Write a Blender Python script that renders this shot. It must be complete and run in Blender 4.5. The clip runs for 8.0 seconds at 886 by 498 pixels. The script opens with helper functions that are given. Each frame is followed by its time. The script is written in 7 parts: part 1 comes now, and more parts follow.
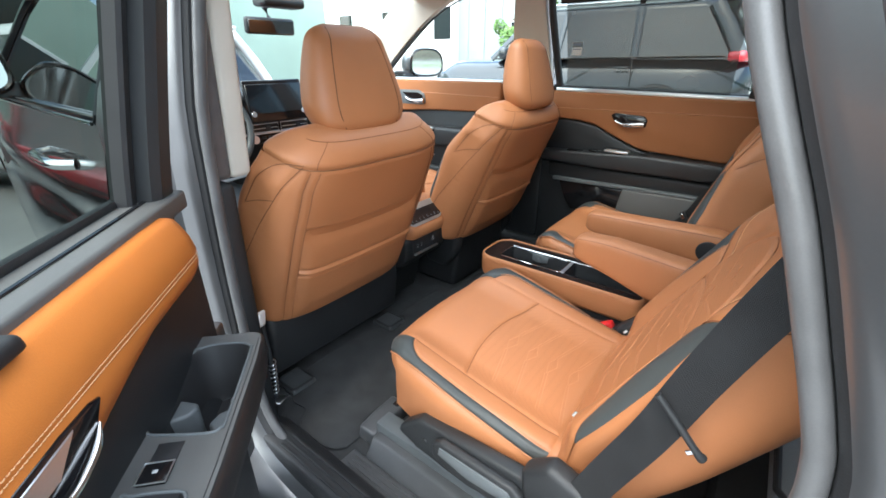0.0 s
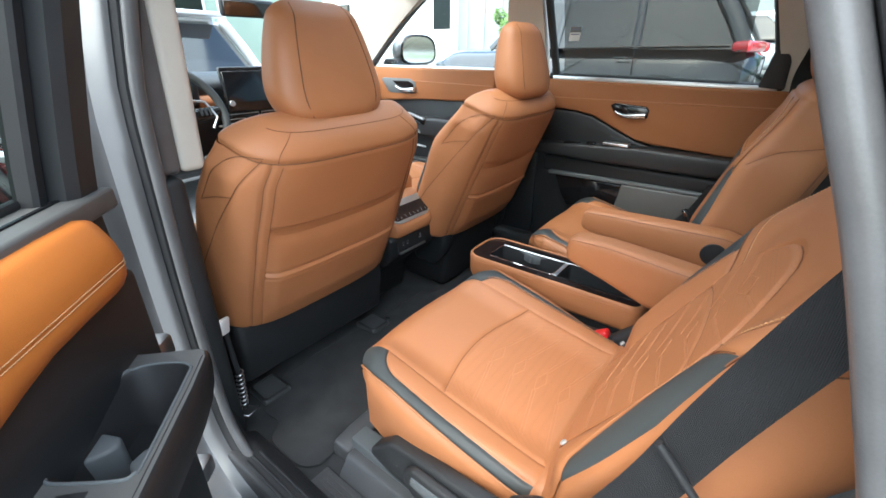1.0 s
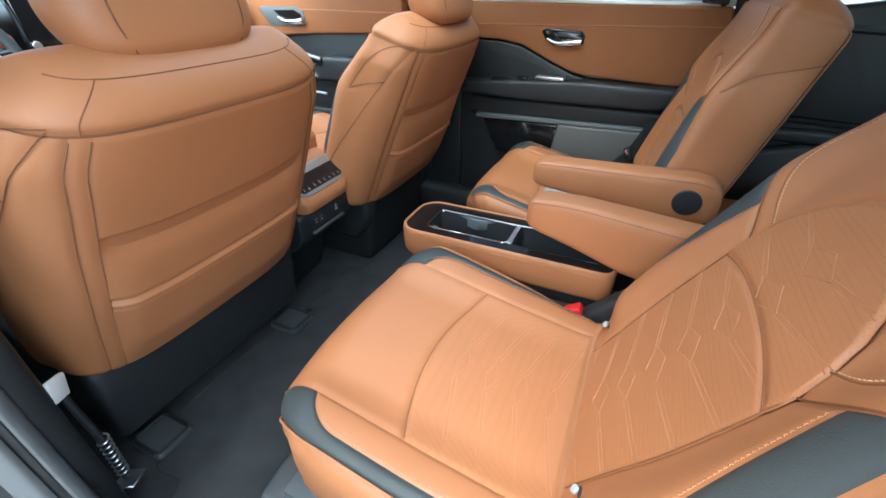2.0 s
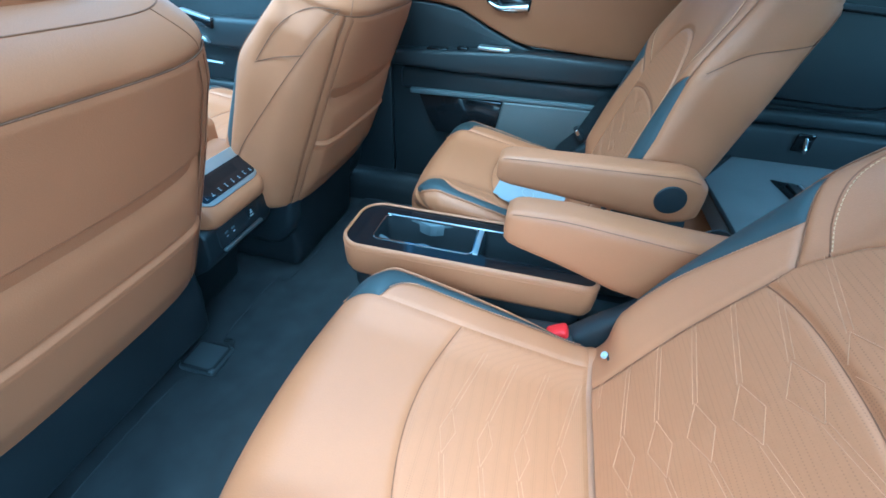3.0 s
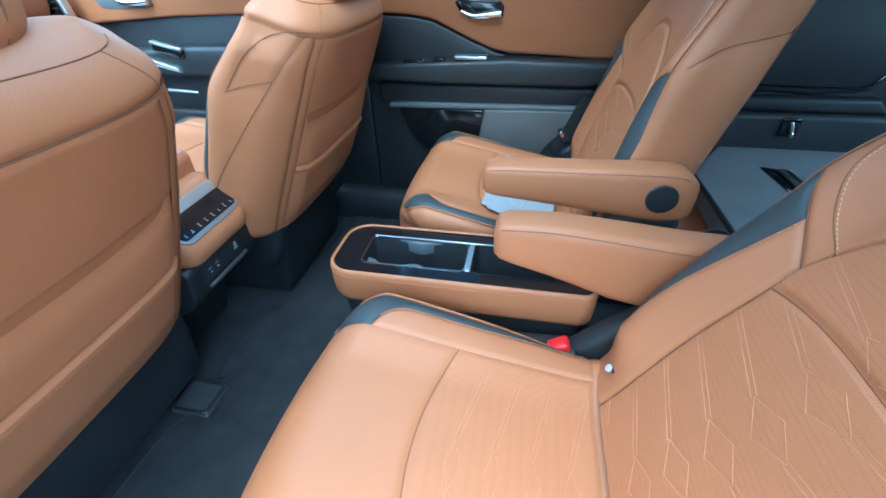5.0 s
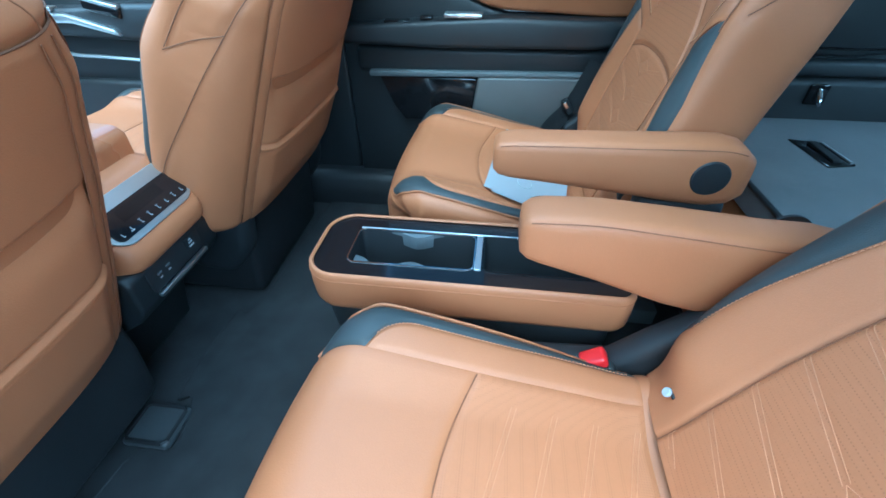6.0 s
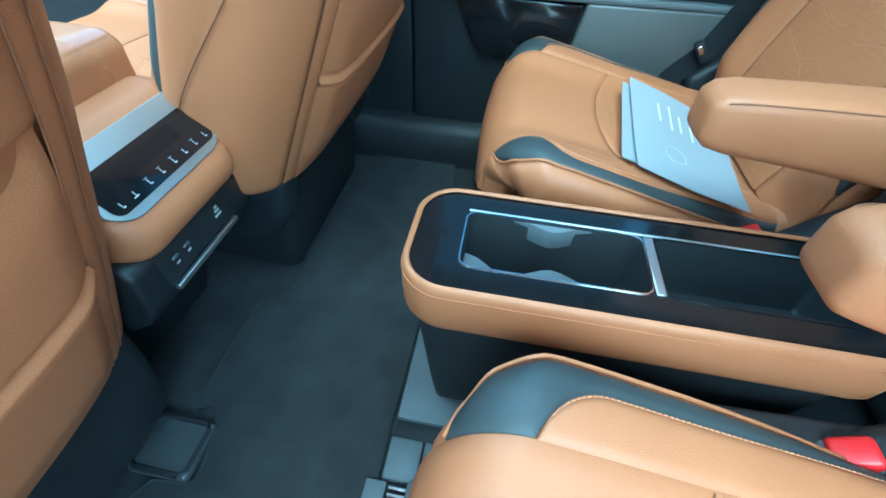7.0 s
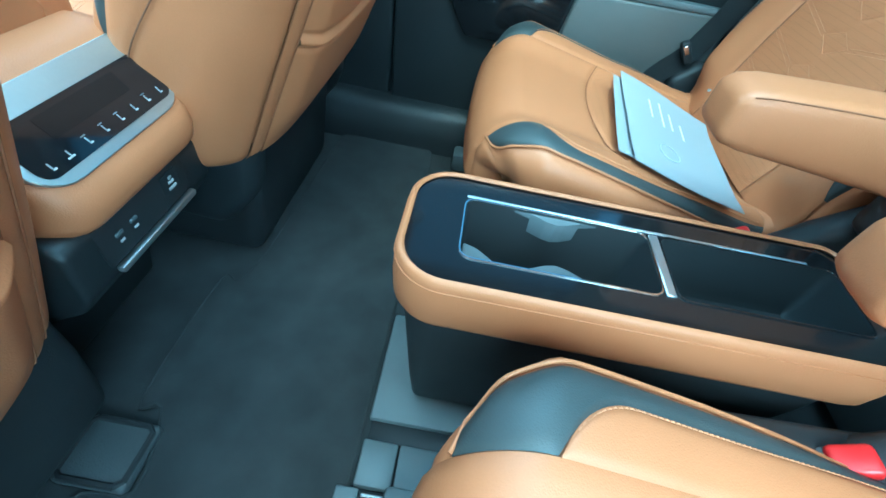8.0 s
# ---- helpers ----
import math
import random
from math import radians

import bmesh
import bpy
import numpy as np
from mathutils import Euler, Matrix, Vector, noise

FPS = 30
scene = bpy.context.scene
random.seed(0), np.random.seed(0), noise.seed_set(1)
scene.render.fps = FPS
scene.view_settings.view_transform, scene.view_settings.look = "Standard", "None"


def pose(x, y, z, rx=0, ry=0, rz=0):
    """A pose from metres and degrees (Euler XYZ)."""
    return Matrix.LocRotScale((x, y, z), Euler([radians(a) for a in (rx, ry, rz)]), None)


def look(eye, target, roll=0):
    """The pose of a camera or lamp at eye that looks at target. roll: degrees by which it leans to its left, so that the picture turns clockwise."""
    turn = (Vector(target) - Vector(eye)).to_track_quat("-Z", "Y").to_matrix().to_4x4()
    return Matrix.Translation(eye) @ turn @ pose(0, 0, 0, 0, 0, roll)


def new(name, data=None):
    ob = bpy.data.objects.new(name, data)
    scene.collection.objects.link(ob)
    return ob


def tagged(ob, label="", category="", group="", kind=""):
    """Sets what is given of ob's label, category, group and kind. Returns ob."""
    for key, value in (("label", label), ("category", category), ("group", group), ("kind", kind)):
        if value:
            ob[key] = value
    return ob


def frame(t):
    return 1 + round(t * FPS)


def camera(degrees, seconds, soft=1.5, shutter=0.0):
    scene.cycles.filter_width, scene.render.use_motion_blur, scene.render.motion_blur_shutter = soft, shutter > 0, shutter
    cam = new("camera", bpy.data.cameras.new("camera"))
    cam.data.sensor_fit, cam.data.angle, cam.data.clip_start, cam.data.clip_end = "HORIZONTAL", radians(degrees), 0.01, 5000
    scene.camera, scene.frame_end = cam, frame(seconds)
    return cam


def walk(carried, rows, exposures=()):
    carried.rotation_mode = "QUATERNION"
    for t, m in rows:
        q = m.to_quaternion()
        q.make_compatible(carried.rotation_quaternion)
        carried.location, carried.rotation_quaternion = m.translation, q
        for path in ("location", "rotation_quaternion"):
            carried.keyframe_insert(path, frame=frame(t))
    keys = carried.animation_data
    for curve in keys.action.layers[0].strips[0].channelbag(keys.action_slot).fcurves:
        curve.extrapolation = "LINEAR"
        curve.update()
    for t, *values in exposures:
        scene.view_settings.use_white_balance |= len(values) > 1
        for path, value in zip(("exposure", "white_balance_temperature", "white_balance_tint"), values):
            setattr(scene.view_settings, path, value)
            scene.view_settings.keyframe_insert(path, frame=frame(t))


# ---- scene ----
# ---------------------------------------------------------------- camera
cam = camera(93.8, 8.0, soft=1.6)
# seconds, then the place in metres and the turn in degrees
ROWS = [
    (0, -1.2100, -0.1000, 1.0000, 65.500, 0.000, -52.500),
    (0.2, -1.2126, -0.1001, 0.9984, 66.038, -0.168, -52.206),
    (0.5, -1.1875, -0.1014, 0.9932, 66.278, -0.734, -52.012),
    (0.7, -1.1550, -0.0982, 0.9895, 65.986, -0.924, -51.962),
    (1, -1.1014, -0.0775, 0.9795, 64.480, -0.208, -52.427),
    (1.2, -1.0574, -0.0368, 0.9636, 62.691, 0.204, -54.177),
    (1.4, -1.0135, -0.0015, 0.9540, 61.280, 0.504, -56.803),
    (1.5, -0.9973, 0.0156, 0.9514, 60.669, 0.594, -58.294),
    (1.7, -0.9609, 0.0459, 0.9396, 59.577, 0.615, -61.143),
    (2.8, -0.7694, 0.2156, 0.9039, 52.857, -2.006, -74.342),
    (3, -0.7359, 0.2330, 0.9060, 53.298, -2.419, -76.014),
    (3.2, -0.7018, 0.2496, 0.9125, 54.622, -2.904, -77.925),
    (3.5, -0.6688, 0.2630, 0.9081, 55.093, -3.069, -79.724),
    (3.6, -0.6641, 0.2626, 0.9125, 55.070, -2.782, -79.885),
    (3.7, -0.6638, 0.2563, 0.9199, 55.723, -2.258, -79.904),
    (3.8, -0.6667, 0.2490, 0.9233, 58.490, -1.845, -79.512),
    (3.9, -0.6770, 0.2516, 0.9353, 62.616, -1.990, -79.938),
    (4, -0.6829, 0.2431, 0.9555, 66.299, -1.861, -80.772),
    (4.1, -0.6878, 0.2303, 0.9657, 69.379, -1.919, -81.811),
    (4.2, -0.6953, 0.2216, 0.9684, 71.634, -1.883, -82.632),
    (4.3, -0.6988, 0.2166, 0.9789, 71.977, -1.550, -82.821),
    (4.4, -0.7002, 0.2136, 0.9773, 71.257, -1.108, -82.538),
    (4.5, -0.6999, 0.2134, 0.9744, 69.358, -0.799, -82.273),
    (4.6, -0.7022, 0.2152, 0.9610, 66.667, -0.622, -81.568),
    (4.7, -0.7001, 0.2153, 0.9553, 62.656, -0.346, -80.276),
    (4.8, -0.6998, 0.2169, 0.9353, 59.157, 0.048, -79.616),
    (4.9, -0.7005, 0.2269, 0.9182, 56.231, 0.717, -79.301),
    (5, -0.6974, 0.2290, 0.9111, 54.174, 1.120, -79.263),
    (5.2, -0.6971, 0.2270, 0.9047, 53.423, 1.062, -78.747),
    (6.3, -0.4954, 0.3643, 0.8063, 49.860, -0.584, -83.828),
    (6.5, -0.4519, 0.4128, 0.7804, 47.824, -1.868, -82.286),
    (6.7, -0.4135, 0.4489, 0.7594, 45.328, -1.961, -81.462),
    (6.9, -0.3819, 0.4956, 0.7375, 44.761, -1.898, -80.496),
    (7, -0.3704, 0.5158, 0.7322, 44.556, -2.382, -79.947),
    (7.2, -0.3588, 0.5397, 0.7240, 45.106, -3.704, -79.382),
    (7.3, -0.3543, 0.5609, 0.7087, 45.561, -5.247, -80.021),
    (7.5, -0.3477, 0.5796, 0.6837, 44.380, -7.184, -80.194),
    (7.7, -0.3434, 0.5838, 0.6771, 43.084, -7.862, -80.339),
    (8, -0.3434, 0.5643, 0.6912, 43.459, -8.399, -82.470),
]
EXPOSURES = [(0.0, 2.17, 5850, 2), (1.7, 2.15, 5800, 1), (2.7, 2.63, 3600, -22), (4.0, 2.58, 3800, -18), (4.5, 2.56, 4350, -14), (5.2, 2.52, 4050, -12), (6.3, 2.62, 3950, -20), (8.0, 3.08, 3900, -32)]
walk(cam, [(t, pose(*place)) for t, *place in ROWS], EXPOSURES)

# ---------------------------------------------------------------- world and sun
world = bpy.data.worlds.new("sky")
scene.world = world
world.use_nodes = True
wn, wl = world.node_tree.nodes, world.node_tree.links
sky = wn.new("ShaderNodeTexSky")
sky.sky_type, sky.sun_disc = "NISHITA", False
sky.sun_elevation, sky.sun_rotation = radians(60), radians(-85)
sky.air_density, sky.dust_density, sky.ozone_density = 1.2, 4.0, 1.0
wl.new(sky.outputs[0], wn["Background"].inputs[0])
wn["Background"].inputs[1].default_value = 0.15
sun = new("sun", bpy.data.lights.new("sun", "SUN"))
sun.data.energy, sun.data.angle, sun.data.color = 2.4, radians(140), (1.0, 0.96, 0.90)
# a veiled sun stands high on the car's left
sun.matrix_world = look((-5, 0.4, 9), (0, 0, 0))


# ---------------------------------------------------------------- materials
def material(name, colour, rough=0.6, metal=0.0, vary=0.12, scale=6.0, grain=0.0, grain_scale=300.0, wear=0.0, coat=0.0, spec=0.5, sheen=0.0, pattern=None):
    """A surface with a broad drift of tone, a fine grain in tone and relief, and uneven gloss."""
    m = bpy.data.materials.new(name)
    m.use_nodes = True
    n, l = m.node_tree.nodes, m.node_tree.links
    b = n["Principled BSDF"]
    co = n.new("ShaderNodeTexCoord").outputs["Object"]
    broad, fine = n.new("ShaderNodeTexNoise"), n.new("ShaderNodeTexNoise")
    broad.inputs["Scale"].default_value, broad.inputs["Detail"].default_value = scale, 4
    fine.inputs["Scale"].default_value, fine.inputs["Detail"].default_value = grain_scale, 3
    for t in (broad, fine):
        l.new(co, t.inputs["Vector"])
    mixed = n.new("ShaderNodeMath")
    mixed.operation = "MULTIPLY_ADD"
    mixed.inputs[1].default_value = 0.35
    l.new(fine.outputs["Fac"], mixed.inputs[0])
    l.new(broad.outputs["Fac"], mixed.inputs[2])
    ramp = n.new("ShaderNodeValToRGB")
    lo, hi = [c * (1 - vary) for c in colour], [min(1, c * (1 + vary)) for c in colour]
    ramp.color_ramp.elements[0].position, ramp.color_ramp.elements[0].color = 0.38, (*lo, 1)
    ramp.color_ramp.elements[1].position, ramp.color_ramp.elements[1].color = 0.98, (*hi, 1)
    l.new(mixed.outputs[0], ramp.inputs[0])
    l.new(ramp.outputs[0], b.inputs["Base Color"])
    gloss = n.new("ShaderNodeMapRange")
    gloss.inputs["To Min"].default_value, gloss.inputs["To Max"].default_value = max(0.02, rough - 0.08 - wear), min(1, rough + 0.08 + wear)
    l.new(broad.outputs["Fac"], gloss.inputs["Value"])
    l.new(gloss.outputs[0], b.inputs["Roughness"])
    b.inputs["Metallic"].default_value, b.inputs["Coat Weight"].default_value = metal, coat
    b.inputs["Specular IOR Level"].default_value, b.inputs["Sheen Weight"].default_value = spec, sheen
    b.inputs["Coat Roughness"].default_value = 0.06
    height = fine.outputs["Fac"]
    if pattern == "pebble":
        cells = n.new("ShaderNodeTexVoronoi")
        cells.inputs["Scale"].default_value = grain_scale
        l.new(co, cells.inputs["Vector"])
        height = cells.outputs["Distance"]
    if pattern == "holes":
        # rows of small punched holes
        cells = n.new("ShaderNodeTexVoronoi")
        cells.inputs["Scale"].default_value, cells.inputs["Randomness"].default_value = 330.0, 0.0
        l.new(co, cells.inputs["Vector"])
        dot = n.new("ShaderNodeMapRange")
        dot.inputs["From Min"].default_value, dot.inputs["From Max"].default_value = 0.16, 0.30
        l.new(cells.outputs["Distance"], dot.inputs["Value"])
        dark = n.new("ShaderNodeMix")
        dark.data_type = "RGBA"
        dark.inputs[6].default_value = (*[c * 0.72 for c in colour], 1)
        l.new(dot.outputs[0], dark.inputs[0])
        l.new(ramp.outputs[0], dark.inputs[7])
        l.new(dark.outputs[2], b.inputs["Base Color"])
        height = dot.outputs[0]
    if pattern == "weave":
        waves = [n.new("ShaderNodeTexWave") for _ in range(2)]
        for w, way in zip(waves, ("Y", "Z")):
            w.bands_direction = way
            w.inputs["Scale"].default_value = grain_scale
            l.new(co, w.inputs["Vector"])
        cross = n.new("ShaderNodeMath")
        l.new(waves[0].outputs["Fac"], cross.inputs[0])
        l.new(waves[1].outputs["Fac"], cross.inputs[1])
        height = cross.outputs[0]
    if grain:
        bump = n.new("ShaderNodeBump")
        bump.inputs["Strength"].default_value, bump.inputs["Distance"].default_value = grain, 0.002
        l.new(height, bump.inputs["Height"])
        l.new(bump.outputs[0], b.inputs["Normal"])
    return m


def glass(name, tint=(0.9, 0.94, 0.93), rough=0.0, ior=1.45):
    m = bpy.data.materials.new(name)
    m.use_nodes = True
    n, l = m.node_tree.nodes, m.node_tree.links
    n.remove(n["Principled BSDF"])
    clear, shine, mix, fres = (n.new("ShaderNode" + k) for k in ("BsdfTransparent", "BsdfGlossy", "MixShader", "Fresnel"))
    clear.inputs[0].default_value = (*tint, 1)
    shine.inputs["Roughness"].default_value = rough
    fres.inputs["IOR"].default_value = ior
    l.new(fres.outputs[0], mix.inputs[0])
    l.new(clear.outputs[0], mix.inputs[1])
    l.new(shine.outputs[0], mix.inputs[2])
    l.new(mix.outputs[0], n["Material Output"].inputs[0])
    return m


TAN = (0.378, 0.151, 0.059)
leather = material("tan_leather", TAN, 0.50, vary=0.10, scale=5, grain=0.10, grain_scale=650, pattern="pebble", spec=0.5)
leather_holes = material("tan_leather_perforated", [c * 1.04 for c in TAN], 0.54, vary=0.10, scale=5, grain=0.08, pattern="holes", spec=0.45)
lid_leather = material("smooth_tan_leather", TAN, 0.28, vary=0.08, scale=5, grain=0.05, grain_scale=650, pattern="pebble", spec=0.9, coat=0.25)
# seat tan at 0.78: the far doors' shade put into the colour
door_tan_shaded = material("shaded_door_tan", [c * 0.78 for c in TAN], 0.55, vary=0.10, scale=4, grain=0.10, grain_scale=600, pattern="pebble", spec=0.22)
leather_dark = material("charcoal_leather", (0.045, 0.05, 0.05), 0.5, vary=0.15, scale=6, grain=0.12, grain_scale=650, pattern="pebble", spec=0.4)
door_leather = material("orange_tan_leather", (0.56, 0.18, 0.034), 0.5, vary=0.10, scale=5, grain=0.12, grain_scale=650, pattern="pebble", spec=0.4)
thread = material("pale_thread", (0.62, 0.36, 0.18), 0.7, vary=0.2, scale=40)
rib_cotton = material("tan_thread", (0.46, 0.205, 0.092), 0.7, vary=0.2, scale=40)
# brown for seam lines, the crease's shadow put into the colour
seam_shadow = material("shadowed_brown_seam", (0.20, 0.078, 0.03), 0.7, vary=0.2, scale=40)
thread_dark = material("brown_thread", (0.15, 0.062, 0.025), 0.7, vary=0.2, scale=40)
plastic = material("dark_grained_plastic", (0.017, 0.018, 0.0195), 0.5, vary=0.2, scale=9, grain=0.25, grain_scale=900, wear=0.05)
plastic_soft = material("soft_dark_trim", (0.016, 0.0175, 0.019), 0.45, vary=0.15, scale=7, grain=0.2, grain_scale=700, wear=0.05)
plastic_grey = material("grey_plastic", (0.10, 0.11, 0.115), 0.5, vary=0.15, scale=9, grain=0.2, grain_scale=900)
gloss_black = material("gloss_black", (0.008, 0.008, 0.009), 0.12, vary=0.2, coat=0.15, spec=0.4)
carpet = material("dark_carpet", (0.046, 0.047, 0.048), 0.95, vary=0.3, scale=14, grain=1.0, grain_scale=1100, spec=0.1, sheen=0.04)
cargo_carpet = material("grey_cargo_carpet", (0.17, 0.178, 0.182), 0.5, vary=0.2, scale=10, grain=0.8, grain_scale=1000, spec=0.25, sheen=0.2)
headlining = material("pale_headlining", (0.52, 0.50, 0.46), 0.95, vary=0.06, scale=12, grain=0.4, grain_scale=900, spec=0.1)
pillar_cloth = material("cream_pillar_trim", (0.60, 0.56, 0.49), 0.8, vary=0.05, scale=12, grain=0.25, grain_scale=900, spec=0.2)
plate_grey = material("pale_grey_plastic", (0.125, 0.138, 0.142), 0.45, vary=0.12, scale=9, grain=0.15, grain_scale=900)
shelf_trim = material("soft_grey_trim", (0.088, 0.089, 0.087), 0.42, vary=0.12, scale=8, grain=0.2, grain_scale=800)
step_grey = material("dark_grey_step_plastic", (0.065, 0.067, 0.070), 0.42, vary=0.15, scale=9, grain=0.2, grain_scale=900)
rail_black = material("worn_black_plastic", (0.055, 0.058, 0.060), 0.42, vary=0.2, scale=9, grain=0.4, grain_scale=500)
tag_white = material("white_plastic", (0.78, 0.78, 0.76), 0.5, vary=0.04)
chrome = material("chrome", (0.82, 0.82, 0.83), 0.1, 1.0, vary=0.03)
panel_silver = material("dull_silver_panel", (0.50, 0.54, 0.54), 0.38, 0.9, vary=0.06)
satin = material("satin_silver", (0.74, 0.76, 0.77), 0.36, 1.0, vary=0.05)
steel = material("bare_steel", (0.45, 0.45, 0.46), 0.35, 1.0, vary=0.2, scale=30)
paint_grey = material("grey_metallic_paint", (0.19, 0.192, 0.199), 0.33, 0.82, vary=0.05, scale=3, coat=0.4)
paint_dark = material("dark_grey_metallic_paint", (0.11, 0.11, 0.115), 0.16, 0.85, vary=0.04, scale=3, coat=0.8)
rubber = material("black_rubber", (0.016, 0.016, 0.017), 0.55, vary=0.25, scale=20, grain=0.15, grain_scale=500)
seal_grey = material("grey_seal", (0.095, 0.095, 0.097), 0.36, vary=0.2, scale=20, grain=0.1, grain_scale=500)
belt_cloth = material("black_webbing", (0.020, 0.021, 0.023), 0.55, vary=0.25, scale=20, grain=0.8, grain_scale=210, pattern="weave")
red_plastic = material("red_plastic", (0.62, 0.015, 0.02), 0.35, vary=0.08)
paper = material("white_paper", (0.31, 0.315, 0.325), 0.75, vary=0.03)
paper_ink = material("grey_ink", (0.20, 0.23, 0.28), 0.8, vary=0.05)
screen_glass = material("dark_screen", (0.006, 0.007, 0.009), 0.12, vary=0.1, coat=0.5)
mark_white = material("white_print", (0.42, 0.425, 0.43), 0.6, vary=0.05)
mark_blue = material("blue_print", (0.03, 0.13, 0.30), 0.6, vary=0.05)
clear_glass = glass("window_glass", (0.88, 0.93, 0.91), 0.0, 1.16)
roof_glass = glass("roof_glass", (0.68, 0.72, 0.72), 0.0, 1.3)
tint_glass = glass("privacy_glass", (0.62, 0.66, 0.64), 0.0, 1.2)
# rear-view glass darkened: a dark reflection put into its colour
dark_reflection_mirror = material("dark_reflection_mirror", (0.16, 0.165, 0.17), 0.03, 1.0, vary=0.01)
mirror_face = material("mirror", (0.85, 0.86, 0.86), 0.02, 1.0, vary=0.01)
asphalt = material("asphalt", (0.24, 0.24, 0.235), 0.9, vary=0.25, scale=0.6, grain=0.6, grain_scale=120, spec=0.2)


# ---------------------------------------------------------------- mesh tools
class Geo:
    """Gathers points and faces for one mesh, in world metres."""

    def __init__(self):
        self.v, self.f = [], []

    def add(self, verts, faces):
        k = len(self.v)
        self.v += [tuple(p) for p in verts]
        self.f += [tuple(k + i for i in q) for q in faces]
        return self

    def bm(self, bm, m=None):
        bm.verts.ensure_lookup_table()
        for i, p in enumerate(bm.verts):
            p.index = i
        self.add([(m @ p.co) if m else p.co for p in bm.verts], [[p.index for p in q.verts] for q in bm.faces])
        bm.free()
        return self

    def box(self, centre, size, r=0.004, seg=2, turn=(0, 0, 0)):
        """A box with rounded edges."""
        bm = bmesh.new()
        bmesh.ops.create_cube(bm, size=1, matrix=Matrix.Diagonal((*size, 1)))
        if r:
            bmesh.ops.bevel(bm, geom=bm.edges[:], offset=min(r, min(size) * 0.48), segments=seg, profile=0.5, affect="EDGES")
        return self.bm(bm, pose(*centre, *turn))

    def prism(self, outline, axis, lo, hi, r=0.004, seg=2):
        """A flat outline pushed along an axis from lo to hi, with rounded edges. The outline holds the other two coordinates in xyz order."""
        bm = bmesh.new()
        k = "xyz".index(axis)
        ring = []
        for end in (lo, hi):
            row = []
            for p in outline:
                q = list(p)
                q.insert(k, end)
                row.append(bm.verts.new(q))
            ring.append(row)
        n = len(outline)
        bm.faces.new(ring[0])
        bm.faces.new(ring[1][::-1])
        for i in range(n):
            bm.faces.new((ring[0][i], ring[1][i], ring[1][(i + 1) % n], ring[0][(i + 1) % n]))
        bmesh.ops.recalc_face_normals(bm, faces=bm.faces[:])
        if r:
            bmesh.ops.bevel(bm, geom=bm.edges[:], offset=r, segments=seg, profile=0.5, affect="EDGES", clamp_overlap=True)
        return self.bm(bm)

    def loft(self, rings, caps=True, closed=True):
        n = len(rings[0])
        verts = [p for ring in rings for p in ring]
        faces = []
        for i in range(len(rings) - 1):
            for j in range(n if closed else n - 1):
                a, b = i * n + j, i * n + (j + 1) % n
                faces.append((a, b, b + n, a + n))
        if caps and closed:
            faces.append(tuple(range(n))[::-1])
            faces.append(tuple(range((len(rings) - 1) * n, len(rings) * n)))
        return self.add(verts, faces)

    def tube(self, path, r, sides=10, caps=True, flat=1.0, up=(0, 0, 1)):
        """A round bar along a path; r may be one radius or one for each point."""
        path = [Vector(p) for p in path]
        rings = []
        for i, p in enumerate(path):
            d = (path[min(i + 1, len(path) - 1)] - path[max(i - 1, 0)]).normalized()
            side = d.cross(Vector(up))
            if side.length < 1e-3:
                side = d.cross(Vector((1, 0, 0)))
            side.normalize()
            top = side.cross(d)
            q = r[i] if isinstance(r, (list, tuple)) else r
            rings.append([p + side * (q * math.cos(a)) + top * (q * flat * math.sin(a)) for a in (2 * math.pi * k / sides for k in range(sides))])
        return self.loft(rings, caps)

    def disc(self, centre, axis, r, depth, sides=28, edge=0.002):
        """A round plate or knob whose faces look along the axis."""
        c, d = Vector(centre), Vector(axis).normalized()
        side = d.orthogonal().normalized()
        top = d.cross(side)
        rings = []
        for h, q in ((-depth / 2, r), (depth / 2 - edge, r), (depth / 2, r - edge)):
            rings.append([c + d * h + side * (q * math.cos(a)) + top * (q * math.sin(a)) for a in (2 * math.pi * k / sides for k in range(sides))])
        return self.loft(rings)

    def sheet(self, fn, nu, nv):
        """A grid of points fn(u, v), u and v from 0 to 1."""
        verts = [fn(i / nu, j / nv) for j in range(nv + 1) for i in range(nu + 1)]
        return self.add(verts, [(j * (nu + 1) + i, j * (nu + 1) + i + 1, (j + 1) * (nu + 1) + i + 1, (j + 1) * (nu + 1) + i) for j in range(nv) for i in range(nu)])


def thing(name, base, label, category, group="", kind=""):
    ob = new(name)
    ob.location = base
    ob.empty_display_size = 0.1
    return tagged(ob, label, category, group, kind)


def root_of(ob):
    while ob.parent:
        ob = ob.parent
    return ob


def part(name, geo, mat, parent=None, label="", sharp=38):
    """One mesh object under a thing or a part; the geometry is given in world metres."""
    me = bpy.data.meshes.new(name)
    off = root_of(parent).location if parent else Vector((0, 0, 0))
    me.from_pydata([Vector(p) - off for p in geo.v], [], geo.f)
    me.materials.append(mat)
    me.shade_smooth()
    me.set_sharp_from_angle(angle=radians(sharp))
    ob = new(name, me)
    ob.parent = parent
    if label:
        ob["label"] = label
    return ob


def solo(name, geo, mat, label, category="", kind="", group="", sharp=38):
    """A thing of one mesh, its origin at its base."""
    lo = Vector([min(p[k] for p in geo.v) for k in range(3)])
    hi = Vector([max(p[k] for p in geo.v) for k in range(3)])
    base = Vector(((lo.x + hi.x) / 2, (lo.y + hi.y) / 2, lo.z))
    geo.v = [tuple(Vector(p) - base) for p in geo.v]
    ob = part(name, geo, mat, None, "", sharp)
    ob.location = base
    return tagged(ob, label, category, group, kind)


